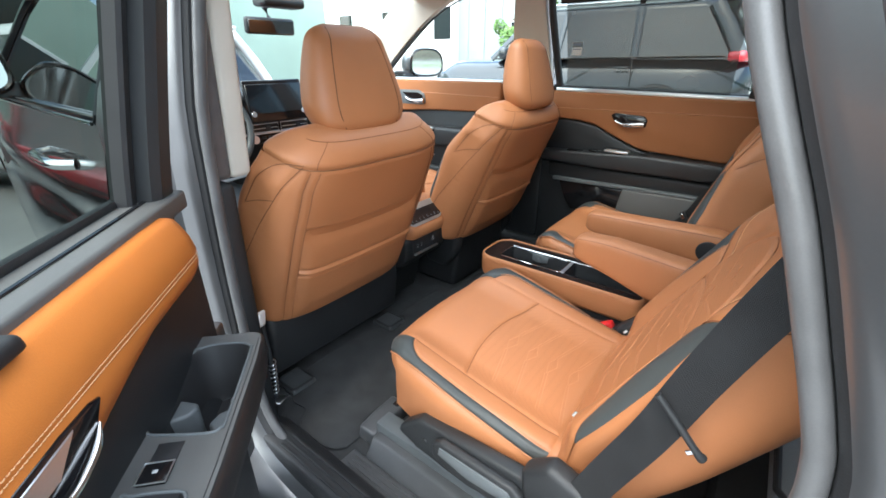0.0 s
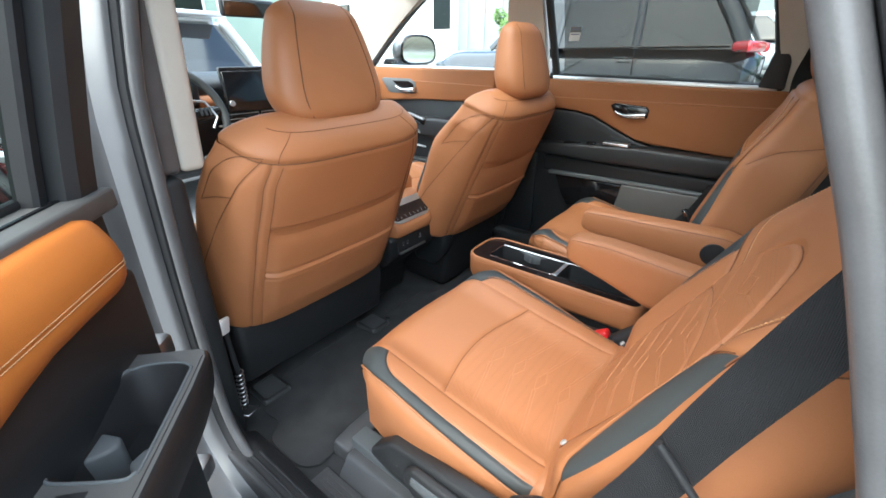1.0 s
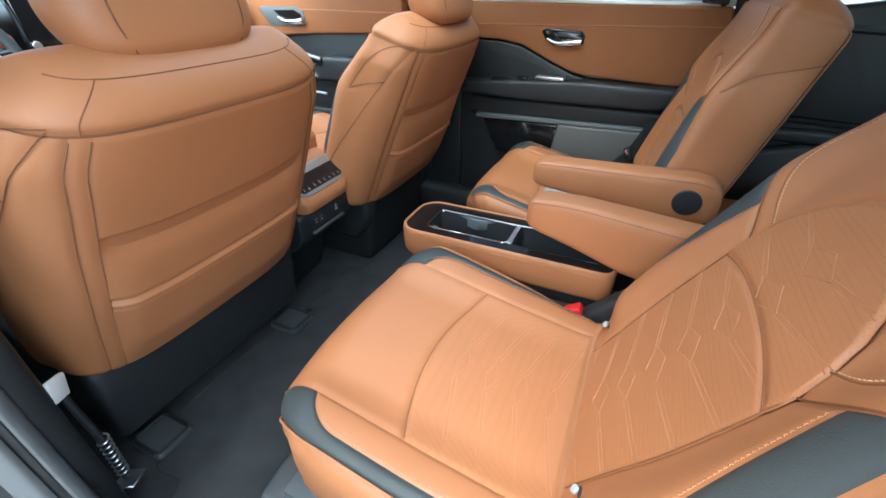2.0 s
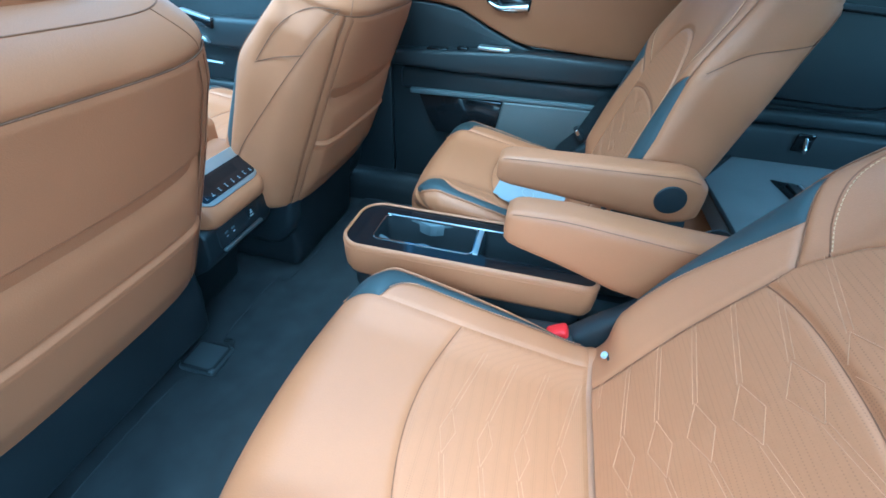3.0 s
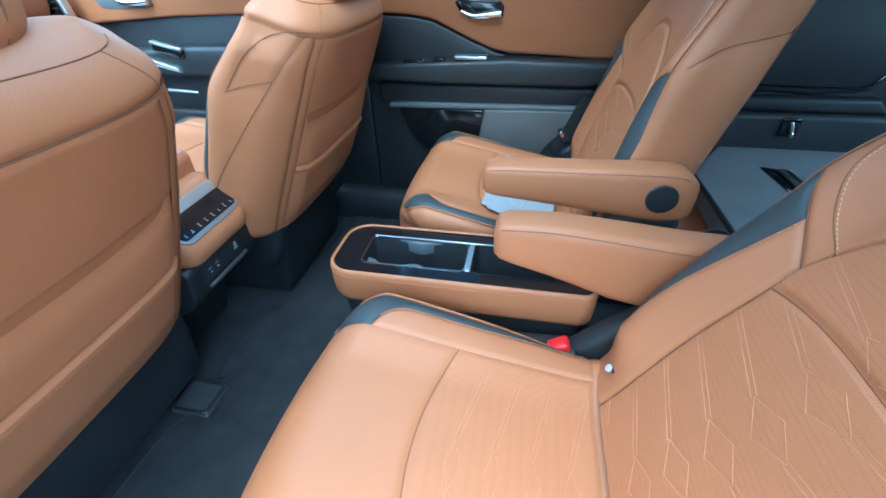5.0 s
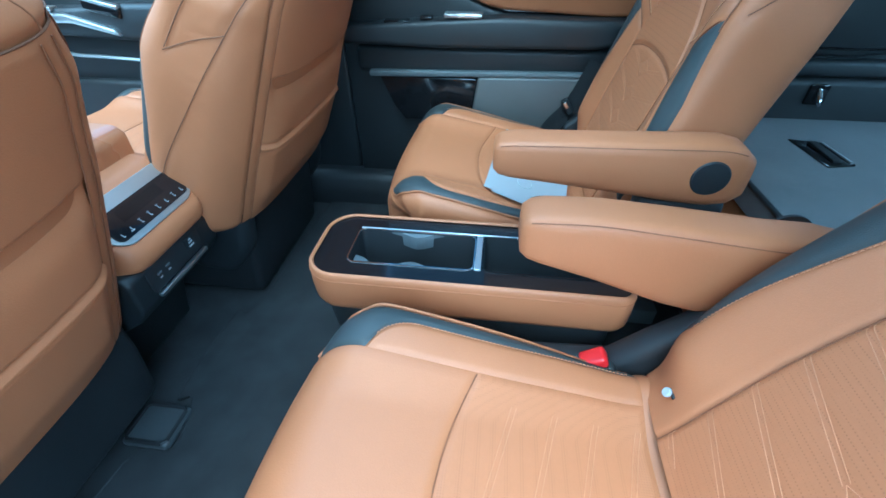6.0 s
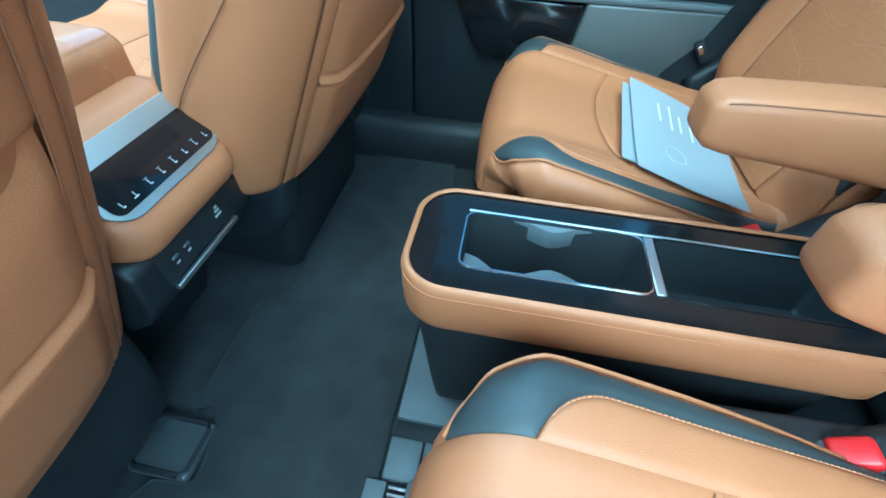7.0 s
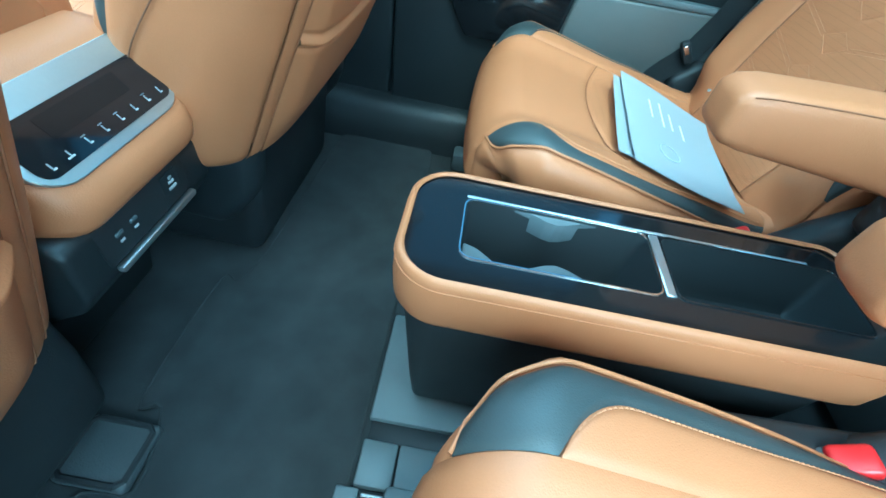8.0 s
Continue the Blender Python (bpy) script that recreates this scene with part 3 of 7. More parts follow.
def cushion_panels(seat, cx, k, form, top, nose, buckle=True):
    surface, spine = form
    end = top + nose * radians(100) + 0.03
    core = lambda p: Vector((cx + (p.x - cx) * 0.4, min(p.y, spine(top)[0]) * 0.9, spine(0.2)[1] - 0.09))

    def sew(name, a0, a1, b0, b1, na, nb, mat, label="", edges="lrbt", puff=None, dip=0.0028):
        g, grid = upholstery(surface, a0, a1, b0, b1, na, nb, dip, 0.005, edges, puff, core)
        return part(name, g, mat, seat, label, 70), grid

    g, _ = upholstery(surface, -0.40, 0.40, -0.02, end, 60, 50, 0.0, 0.005, "", lambda p: -0.007, core)
    part("under_cover", g, leather, seat, "", 70)
    cross = top * 0.64
    y_first = spine(0)[0] + 0.060
    y0 = spine(0)[0]

    def ribs(p):
        d = rib_distance((p.x - cx) * k, p.y, y_first, 4, 0.0535, "cushion")
        return 0.0004 - 0.0005 * math.exp(-(d / 0.006) ** 2)
    n = 90
    # insert with an arched front seam
    def arched(l, s):
        lift = 0.034 * (1 - (l / 0.185) ** 2)
        return surface(l, 0.05 + (s - 0.05) * (1 + lift / (cross - 0.05)))
    def arched_front(l, s):
        lift = 0.034 * (1 - (l / 0.185) ** 2) * smooth(end, cross, s)
        return surface(l, s + lift)
    g, _ = upholstery(arched, -0.185, 0.185, 0.05, cross, n, n, 0.003, 0.005, "lrbt", ribs, core)
    part("insert", g, leather_holes, seat, "perforated tan leather insert with sewn ribs", 70)
    if buckle:
        rib_threads(seat, lambda lat, y: surface(lat, (y - y0) / math.cos(spine(0)[2])) + Vector((0, 0, 0.0001)), y_first, 4, 0.0535, "cushion", lambda lat, y: y0 + 0.055 < y < y0 + cross)
    part("seam", Geo().tube([arched(-0.183 + 0.366 * i / 40, cross) - Vector((0, 0, 0.0018)) for i in range(41)], 0.0009, 6), seam_shadow, seat)
    g, _ = upholstery(arched_front, -0.185, 0.185, cross, end, 48, 60, 0.003, 0.005, "lrb", None, core)
    part("front_pad", g, leather, seat, "", 70)
    sew("rear_pad", -0.27, 0.27, -0.03, 0.05, 40, 10, leather)
    # front of the dark strip, and where it ends
    fore = top + 0.075
    tip = top - 0.002
    start = top * 0.96
    for sgn in (1, -1):
        def pad_outer(s, sgn=sgn):
            return sgn * (0.186 + 0.049 * max(0.0, 1 - (max(0.0, s - (tip - 0.060)) / 0.060) ** 2.2) ** 0.6)
        edge = lambda s: 0.262 if s < start else 0.186 + 0.076 * math.sqrt(max(0.0, 1 - ((s - start) / (fore - start)) ** 2))
        lo, hi = (0.185, pad_outer) if sgn > 0 else (pad_outer, -0.185)
        _, grid = sew("side_pad", lo, hi, 0.05, tip, 16, 70, leather)
        row = [g2[-1 if sgn > 0 else 0] for g2 in grid]
        mid = [g2[8] for g2 in grid]
        stitches([p.lerp(q, 0.14) + Vector((0, 0, 0.0015)) for p, q in zip(row, mid)][2:-1], rib_cotton, seat)
        inner = lambda s, sgn=sgn: pad_outer(s) if s < tip else sgn * 0.1855
        outer = lambda s, sgn=sgn: sgn * edge(s)
        lo, hi = (inner, outer) if sgn > 0 else (outer, inner)
        _, grid = sew("side_strip", lo, hi, 0.05, fore, 16, 80, leather_dark, "charcoal leather strip")
        row = [g2[-1 if sgn > 0 else 0] + Vector((k * sgn * 0.001, 0, 0.001)) for g2 in grid]
        part("piping", Geo().tube(row, 0.0020, 8), leather, seat)
        low = lambda s, sgn=sgn: sgn * (0.42 - 0.10 * smooth(top, end, s))
        lo, hi = (outer, low) if sgn > 0 else (low, outer)
        sew("side_skirt", lo, hi, -0.03, fore, 16, 60, leather, "", "l" if sgn > 0 else "r")
        lo, hi = (0.185, low) if sgn > 0 else (low, -0.185)
        sew("front_corner", lo, hi, fore, end, 26, 24, leather, "", "lb" if sgn > 0 else "rb")


def second_row_seat(name, cx, k, lean, label):
    seat = thing(name, (cx, 0.2, 0.0), label, "seat", "second-row captain seats")
    form = cushion_form(cx, k, 0.03, 0.305, 0.076, 0.432, 0.075, 0.278, 0.1)
    cushion_panels(seat, cx, k, form, 0.432, 0.075)
    table = [(0, 0.262), (0.3, 0.282), (0.62, 0.270), (0.85, 0.254), (1, 0.240)]
    back = back_form(cx, k, 0.020, 0.305, lean, 0.635, table, 0.062, 0.112, 0.034, 0.06)
    seat_back_panels(seat, back, k, "rear", 0.635)
    sn, cs = math.sin(radians(lean)), math.cos(radians(lean))
    headrest(seat, cx, (0.030 if k > 0 else 0.012) - 0.63 * sn, (0.297 if k > 0 else 0.288) + 0.63 * cs, 0.218, 0.128, 0.062, lean - (13 if k > 0 else 20))
    # base: plastic side covers, steel frame and runners
    out = -k
    g = Geo().box((cx, 0.26, 0.235), (0.44, 0.42, 0.09), 0.02, 3)
    part("under_frame", g, plastic, seat)
    for sgn in (1, -1):
        g = Geo().prism([(0.405, 0.228), (0.398, 0.248), (0.345, 0.297), (0.10, 0.312), (-0.03, 0.34), (-0.08, 0.30), (-0.06, 0.205), (0.06, 0.195), (0.25, 0.198), (0.345, 0.207)], "x", cx + sgn * 0.285 - 0.018, cx + sgn * 0.285 + 0.018, 0.010, 3)
        part("side_cover", g, plastic_soft, seat, "dark moulded side cover")
        g = Geo().box((cx + sgn * 0.20, 0.22, 0.055), (0.055, 0.70, 0.05), 0.008, 2)
        part("runner_cover", g, plastic_grey, seat)
        g = Geo().prism([(0.44, 0.06), (0.40, 0.20), (0.06, 0.20), (0.02, 0.06)], "x", cx + sgn * 0.20 - 0.02, cx + sgn * 0.20 + 0.02, 0.006, 2)
        part("leg", g, plastic, seat)
    x = cx + out * 0.312
    g = Geo().prism([(0.292, 0.255), (0.290, 0.285), (0.270, 0.300), (0.105, 0.298), (0.085, 0.285), (0.085, 0.262), (0.11, 0.240), (0.20, 0.226), (0.27, 0.232)], "x", x - 0.010, x + 0.010, 0.007, 3)
    lever = part("recline_lever", g, plastic, seat, "black plastic pull lever with a pale grip")
    part("lever_grip", Geo().prism([(0.272, 0.268), (0.268, 0.288), (0.112, 0.287), (0.104, 0.276), (0.118, 0.258), (0.20, 0.252)], "x", x + out * 0.0105 - 0.0025, x + out * 0.0105 + 0.0025, 0.002, 2), plastic_grey, lever, "smooth grey grip")
    part("cover_screw", Geo().disc((cx + out * 0.303, 0.325, 0.25), (out, 0, 0), 0.007, 0.004, 16, 0.001), plastic, seat)
    # hinge cover at the outer lower corner of the back
    part("hinge_cover", Geo().prism([(0.09, 0.27), (0.10, 0.34), (0.05, 0.385), (-0.03, 0.36), (-0.05, 0.28)], "x", cx + out * 0.29 - 0.022, cx + out * 0.29 + 0.022, 0.014, 3), plastic, seat)
    # child-seat anchor buttons at the foot of the back
    for sgn in (1, -1):
        p = (cx + k * (0.180 if sgn > 0 else -0.158), 0.058, 0.372)
        b = part("anchor_flap", Geo().box((p[0], p[1] - 0.006, p[2] - 0.004), (0.016, 0.005, 0.014), 0.002, 2, (-34, 0, 0)), plastic, seat)
        part("anchor_mark", Geo().disc((p[0], p[1] + 0.004, p[2] + 0.002), (0, 0.80, 0.6), 0.0062, 0.004, 20, 0.001), mark_white, b, "pale round symbol")
    # armrest on the inner side
    ax = cx + k * 0.312
    set_back = 0.043 if k > 0 else 0.0
    def arm_ring(y, top_z, low_z, w):
        cz, hz = (top_z + low_z) / 2, (top_z - low_z) / 2
        out = []
        for i in range(28):
            a = 2 * math.pi * i / 28
            c, s = math.cos(a), math.sin(a)
            out.append(Vector((ax + w * math.copysign(abs(c) ** 0.42, c), y - set_back, cz + hz * math.copysign(abs(s) ** 0.40, s))))
        return out
    rows = [(0.302, 0.535, 0.512, 0.020), (0.300, 0.545, 0.500, 0.028), (0.290, 0.552, 0.492, 0.033), (0.27, 0.556, 0.488, 0.036), (0.20, 0.559, 0.482, 0.036), (0.10, 0.562, 0.474, 0.036), (0.0, 0.566, 0.464, 0.036),
            (-0.06, 0.567, 0.460, 0.036), (-0.09, 0.560, 0.466, 0.035), (-0.108, 0.545, 0.48, 0.032), (-0.114, 0.52, 0.50, 0.02)]
    if k > 0:
        # the nearer one hangs lower towards its pivot
        rows = [(y, t - 0.026 * smooth(0.22, -0.06, y), l - (0.006 + 0.056 * smooth(0.31, 0.02, y)) * smooth(-0.118, -0.06, y), w) for y, t, l, w in rows]
    else:
        rows = [(y, t, l - 0.006 * smooth(0.28, -0.02, y), w) for y, t, l, w in rows]
    arm = part("armrest", Geo().loft([arm_ring(*r) for r in rows]), leather, seat, "padded tan leather armrest, folded down", 70)
    for corner in (3, 11):
        line = [arm_ring(*r)[corner] for r in rows[2:9]]
        part("seam", Geo().tube(spline(line, 4), 0.0009, 6), seam_shadow, arm)
    part("pivot_cap", Geo().disc((ax + k * 0.036, -0.047 - set_back, 0.512), (k, 0, 0), 0.030, 0.006, 32), plastic, arm, "round black pivot cap")
    part("arm_bracket", Geo().box((ax - k * 0.005, -0.03 - set_back, 0.43), (0.05, 0.15, 0.07), 0.02, 3), plastic, seat)
    part("inner_hinge_cover", Geo().prism([(0.13, 0.255), (0.125, 0.30), (0.06, 0.37), (0.0, 0.43), (-0.07, 0.42), (-0.08, 0.27)], "x", cx + k * 0.275 - 0.024, cx + k * 0.275 + 0.024, 0.018, 4), plastic, seat, "dark moulded hinge cover")
    return seat


def front_seat(name, cx, k, dy, label, grow=0.0, flare=0.20):
    seat = thing(name, (cx, 1.1 + dy, 0.0), label, "seat", "front seats")
    form = cushion_form(cx, k, 1.04 + dy, 0.35, 0.05, 0.46, 0.07, 0.265, 0.1)
    cushion_panels(seat, cx, k, form, 0.46, 0.07)
    table = [(v, w + grow) for v, w in ((0, 0.335), (0.3, 0.338), (0.55, 0.336), (0.8, 0.326), (0.92, 0.302), (1, 0.260))]
    lean = 23.5
    sn, cs = math.sin(radians(lean)), math.cos(radians(lean))
    back = back_form(cx, k, 1.005 + dy, 0.285, lean, 0.619, table, 0.065, 0.102, 0.060, 0.07, flare, 0.045)
    seat_back_panels(seat, back, k, "front", 0.619)
    headrest(seat, cx, (1.034 if cx < 0 else 0.990) + dy - 0.59 * sn, (0.270 if cx < 0 else 0.264) + 0.59 * cs, 0.245, 0.150, 0.068, 4)
    # lower valance, frame and rails
    half, foot_z = (0.285, 0.06) if cx < 0 else (0.205, 0.0)
    g = Geo().prism([(0.968 + dy, foot_z), (0.945 + dy, 0.20), (0.945 + dy, 0.28), (0.98 + dy, 0.32), (1.44 + dy, 0.31), (1.45 + dy, 0.16), (1.30 + dy, foot_z)], "x", cx - half, cx + half, 0.040, 5)
    part("under_frame", g, plastic, seat)
    if cx > 0:
        for sgn in (1, -1):
            part("recliner_cover", Geo().prism([(0.905 + dy, 0.325), (0.925 + dy, 0.20), (0.99 + dy, 0.12), (1.10 + dy, 0.13), (1.12 + dy, 0.32), (1.02 + dy, 0.36)], "x", cx + sgn * 0.225 - 0.035, cx + sgn * 0.225 + 0.035, 0.028, 4), plastic_soft, seat)
    for sgn in (1, -1):
        if cx < 0:
            fx, fy = cx + sgn * 0.222, 0.957 + dy
            foot = part("rail_foot", Geo().box((fx, fy, 0.012), (0.090, 0.100, 0.022), 0.008, 4), rail_black, seat, "black plastic rail end cover")
            # black tube drawn in place of the shaded moat round the cover
            border = [(fx + sx * 0.040, fy + sy * 0.045, 0.0235) for sx, sy in ((-1, -0.8), (-0.8, -1), (0.8, -1), (1, -0.8), (1, 0.8), (0.8, 1), (-0.8, 1), (-1, 0.8), (-1, -0.8))]
            part("moat_shade", Geo().tube(border, 0.0045, 6), rubber, foot)
            part("rail", Geo().box((cx + sgn * 0.2, 1.25 + dy, 0.045), (0.05, 0.44, 0.05), 0.006, 2), plastic, seat)
            part("leg", Geo().box((cx + sgn * 0.2, 1.23 + dy, 0.10), (0.04, 0.36, 0.10), 0.008, 2), plastic, seat)
    return seat


second_row_seat("captain_seat", -0.42, 1, 29, "tan leather captain seat with charcoal strips beside the open door")
second_row_seat("captain_seat", 0.42, -1, 17.5, "tan leather captain seat with charcoal strips, papers on it")
front_seat("driver_seat", -0.424, 1, 0.0, "tan leather driver seat with a map pocket behind")
front_seat("passenger_seat", 0.412, -1, -0.045, "tan leather front passenger seat with a map pocket behind", 0.026, 0.25)


# ---------------------------------------------------------------- cabin shell
def structure(name, geo, mat, label, category=""):
    return solo(name, geo, mat, label, category, "structure")


def lot(x, y):
    """Height of the ground: level round the car, rising gently towards the building."""
    return -0.45 + 0.07 * max(0.0, min(x, 15.0) - 0.8) * smooth(0.8, 3.0, x)


def lot_sheet(u, v):
    a, b = 2 * u - 1, 2 * v - 1
    x, y = 300 * a * abs(a) ** 1.6, 300 * b * abs(b) ** 1.6
    return Vector((x, y, lot(x, y)))


structure("ground", Geo().sheet(lot_sheet, 120, 60), asphalt, "grey asphalt of a sloping car park", "ground")
structure("floor", Geo().box((0, 0.55, -0.03), (1.60, 3.2, 0.06), 0.004), carpet, "dark grey carpet of the car floor", "floor")

ROOF_EDGE = 0.72


def roof_height(x, y):
    return 1.335 - 0.045 * abs(x / ROOF_EDGE) ** 2.6 - 0.07 * smooth(-0.6, -1.75, y) - 0.012 * smooth(0.9, 1.5, y)


SUNROOF = (-0.36, 0.36, 0.12, 1.20)


def roof_pieces(lift):
    """The roof as four sheets round the glass roof's opening."""
    x0, x1, y0, y1 = SUNROOF
    g = Geo()
    for a, b, c, d in ((-ROOF_EDGE, ROOF_EDGE, -1.75, y0), (-ROOF_EDGE, ROOF_EDGE, y1, 1.5), (-ROOF_EDGE, x0, y0, y1), (x1, ROOF_EDGE, y0, y1)):
        g.sheet(lambda u, v: Vector((a + (b - a) * u, c + (d - c) * v, roof_height(a + (b - a) * u, c + (d - c) * v) + lift)), 16, 16)
    return g


structure("ceiling", roof_pieces(0.0), headlining, "pale grey cloth headlining with a glass roof", "ceiling")
structure("roof", roof_pieces(0.06), paint_grey, "grey painted steel roof", "roof")
x0, x1, y0, y1 = SUNROOF
g = Geo()
for a, b in (((x0, y0), (x1, y0)), ((x1, y0), (x1, y1)), ((x1, y1), (x0, y1)), ((x0, y1), (x0, y0))):
    g.sheet(lambda u, v: Vector((a[0] + (b[0] - a[0]) * u, a[1] + (b[1] - a[1]) * u, roof_height(a[0] + (b[0] - a[0]) * u, a[1] + (b[1] - a[1]) * u) - 0.004 + 0.068 * v)), 12, 2)
structure("sunroof_frame", g, headlining, "pale rim round the glass roof", "roof")
structure("sunroof_glass", Geo().sheet(lambda u, v: Vector((x0 + (x1 - x0) * u, y0 + (y1 - y0) * v, roof_height(x0 + (x1 - x0) * u, y0 + (y1 - y0) * v) + 0.055)), 12, 12), roof_glass, "tinted glass roof panel", "window")


def bar(name, path, w, d, mat, label, up=(0, 0, 1), category="pillar"):
    """A pillar or rail: an oval bar along a path."""
    return structure(name, Geo().tube(path, w, 16, True, d / w, up), mat, label, category)


def side_x(z):
    """Inner face of the cabin side above the waist: it leans inwards with height."""
    return 0.765 - 0.11 * smooth(0.85, 1.35, z) - 0.02 * max(0, z - 0.86)


def side_panel(name, outline, holes_fn, mat, label, category, side=1, thick=0.035):
    """A trim piece that follows the cabin side: an outline in y, z as a quad strip between two edges."""
    g = Geo()
    lo, hi = outline
    n = len(lo)
    m = 8
    def at(i, j, off):
        (ya, za), (yb, zb) = lo[i], hi[i]
        y, z = ya + (yb - ya) * j / m, za + (zb - za) * j / m
        return Vector((side * (side_x(z) + off), y, z))
    for off, edge in ((0.0, 0), (thick, 0)):
        g.add([at(i, j, off) for i in range(n) for j in range(m + 1)], [(i * (m + 1) + j, i * (m + 1) + j + 1, (i + 1) * (m + 1) + j + 1, (i + 1) * (m + 1) + j) for i in range(n - 1) for j in range(m)])
    rim = [(0, j) for j in range(m + 1)] + [(i, m) for i in range(1, n)] + [(n - 1, j) for j in range(m - 1, -1, -1)] + [(i, 0) for i in range(n - 2, 0, -1)]
    g.loft([[at(i, j, 0.0) for i, j in rim], [at(i, j, thick) for i, j in rim]], False)
    return structure(name, g, mat, label, category)


# windscreen pillars, roof rails and pillars above the waist, far side
side_panel("a_pillar_trim_right", (spline([(0.98, 1.300), (1.08, 1.302), (1.18, 1.290), (1.29, 1.264), (1.41, 1.212), (1.56, 1.130), (1.74, 1.020), (1.92, 0.895)], 4), spline([(1.00, 1.36), (1.15, 1.36), (1.30, 1.36), (1.45, 1.35), (1.60, 1.295), (1.76, 1.205), (1.96, 1.075), (2.20, 0.90)], 4)), None, pillar_cloth, "pale cloth trim of the windscreen pillar", "pillar")
side_panel("roof_rail_trim_right", ([(1.06, 1.298), (0.98, 1.294), (0.80, 1.275), (0.60, 1.27), (0.3, 1.268), (0.05, 1.245), (-0.02, 1.235), (-0.29, 1.235), (-0.5, 1.222), (-0.71, 1.205), (-1.2, 1.19), (-1.7, 1.16)], [(1.06, 1.36), (0.98, 1.36), (0.80, 1.36), (0.60, 1.36), (0.3, 1.36), (0.05, 1.36), (-0.02, 1.36), (-0.29, 1.35), (-0.5, 1.34), (-0.71, 1.33), (-1.2, 1.3), (-1.7, 1.25)]), None, headlining, "pale cloth edge of the headlining", "ceiling")
side_panel("b_pillar_trim_right", ([(0.985, 0.885), (0.93, 0.885), (0.86, 0.885), (0.775, 0.885)], [(0.925, 1.31), (0.89, 1.31), (0.85, 1.305), (0.795, 1.30)]), None, pillar_cloth, "pale upper trim of the middle pillar", "pillar")
side_panel("c_pillar_trim_right", ([(-0.075, 0.86), (-0.2, 0.87), (-0.36, 0.885), (-0.52, 0.895)], [(0.05, 1.26), (-0.08, 1.255), (-0.2, 1.25), (-0.29, 1.25)]), None, pillar_cloth, "pale trim of the rear side pillar", "pillar")
side_panel("d_pillar_trim_right", ([(-0.78, 0.89), (-0.9, 0.885), (-1.2, 0.86), (-1.65, 0.83)], [(-0.665, 1.22), (-0.9, 1.22), (-1.2, 1.21), (-1.65, 1.18)]), None, pillar_cloth, "pale trim of the rearmost pillar", "pillar")
side_panel("quarter_sill_right", ([(-0.40, 0.84), (-0.6, 0.84), (-0.8, 0.84), (-1.0, 0.84)], [(-0.50, 0.90), (-0.6, 0.895), (-0.785, 0.895), (-1.0, 0.87)]), None, plastic_soft, "dark sill under the quarter window", "window sill")

# window frames of the far side: black rubber round each pane
def frame_loop(name, pts, r, mat, label, side=1, off=0.02):
    loop = [Vector((side * (side_x(z) + off), y, z)) for y, z in pts]
    loop.append(loop[0])
    return structure(name, Geo().tube(spline(loop, 4), r, 8, False), mat, label, "window frame")


def pane(name, pts, mat, label, side=1, off=0.03, category="window"):
    """A glass pane cut to a smooth outline, following the cabin side."""
    loop = spline([Vector((0, y, z)) for y, z in pts] + [Vector((0, *pts[0]))], 4)[:-1]
    c = sum(loop, Vector()) / len(loop)
    g = Geo()
    rings = [[Vector((side * (side_x(c.z + (p.z - c.z) * k) + off), c.y + (p.y - c.y) * k, c.z + (p.z - c.z) * k)) for p in loop] for k in (1.0, 0.75, 0.5, 0.25, 0.02)]
    g.loft(rings, False)
    n = len(loop)
    g.f.append(tuple(range(4 * n, 5 * n)))
    ob = structure(name, g, mat, label, category)
    ob.visible_shadow = False
    return ob


W_REAR = [(0.735, 0.885), (0.735, 0.88), (0.35, 0.876), (-0.06, 0.868), (-0.065, 0.872), (-0.02, 1.05), (0.025, 1.19), (0.06, 1.235), (0.12, 1.25), (0.45, 1.262), (0.72, 1.262), (0.762, 1.248), (0.768, 1.2), (0.757, 1.05)]
frame_loop("window_frame_rear_right", W_REAR, 0.016, rubber, "black rubber window seal")
pane("window_rear_right", W_REAR, tint_glass, "tinted rear door window")
W_QUARTER = [(-0.305, 1.205), (-0.36, 1.12), (-0.42, 1.02), (-0.49, 0.925), (-0.53, 0.908), (-0.65, 0.905), (-0.765, 0.902), (-0.787, 0.915), (-0.745, 1.05), (-0.69, 1.17), (-0.668, 1.19), (-0.5, 1.208), (-0.33, 1.215)]
frame_loop("window_frame_quarter_right", W_QUARTER, 0.007, rubber, "black rubber window seal")
pane("window_quarter_right", W_QUARTER, clear_glass, "rear quarter window")
W_FRONT = [(0.985, 0.905), (1.4, 0.902), (1.88, 0.898), (1.895, 0.906), (1.737, 1.010), (1.557, 1.118), (1.407, 1.200), (1.285, 1.250), (1.178, 1.277), (1.08, 1.287), (0.99, 1.280), (0.945, 1.256), (0.938, 1.19), (0.955, 1.06)]
frame_loop("window_frame_front_right", W_FRONT, 0.0035, rubber, "black rubber window seal")
sail = spline([Vector((side_x(z) + 0.016, y, z)) for y, z in ((1.90, 0.900), (1.74, 1.010), (1.56, 1.118), (1.41, 1.200))], 6)
structure("window_corner_front_right", Geo().tube(sail, [0.020 - 0.016 * i / (len(sail) - 1) for i in range(len(sail))], 10), plastic, "black corner panel in front of the door window", "window frame")
pane("window_front_right", W_FRONT, clear_glass, "front passenger door window")
# black corner piece behind the rear door's pane
structure("window_corner_right", Geo().prism([(-0.005, 0.872), (-0.08, 0.866), (-0.075, 0.95), (-0.045, 1.055), (-0.03, 1.03)], "x", 0.745, 0.765, 0.006, 2), plastic, "black corner panel of the door window", "window frame")
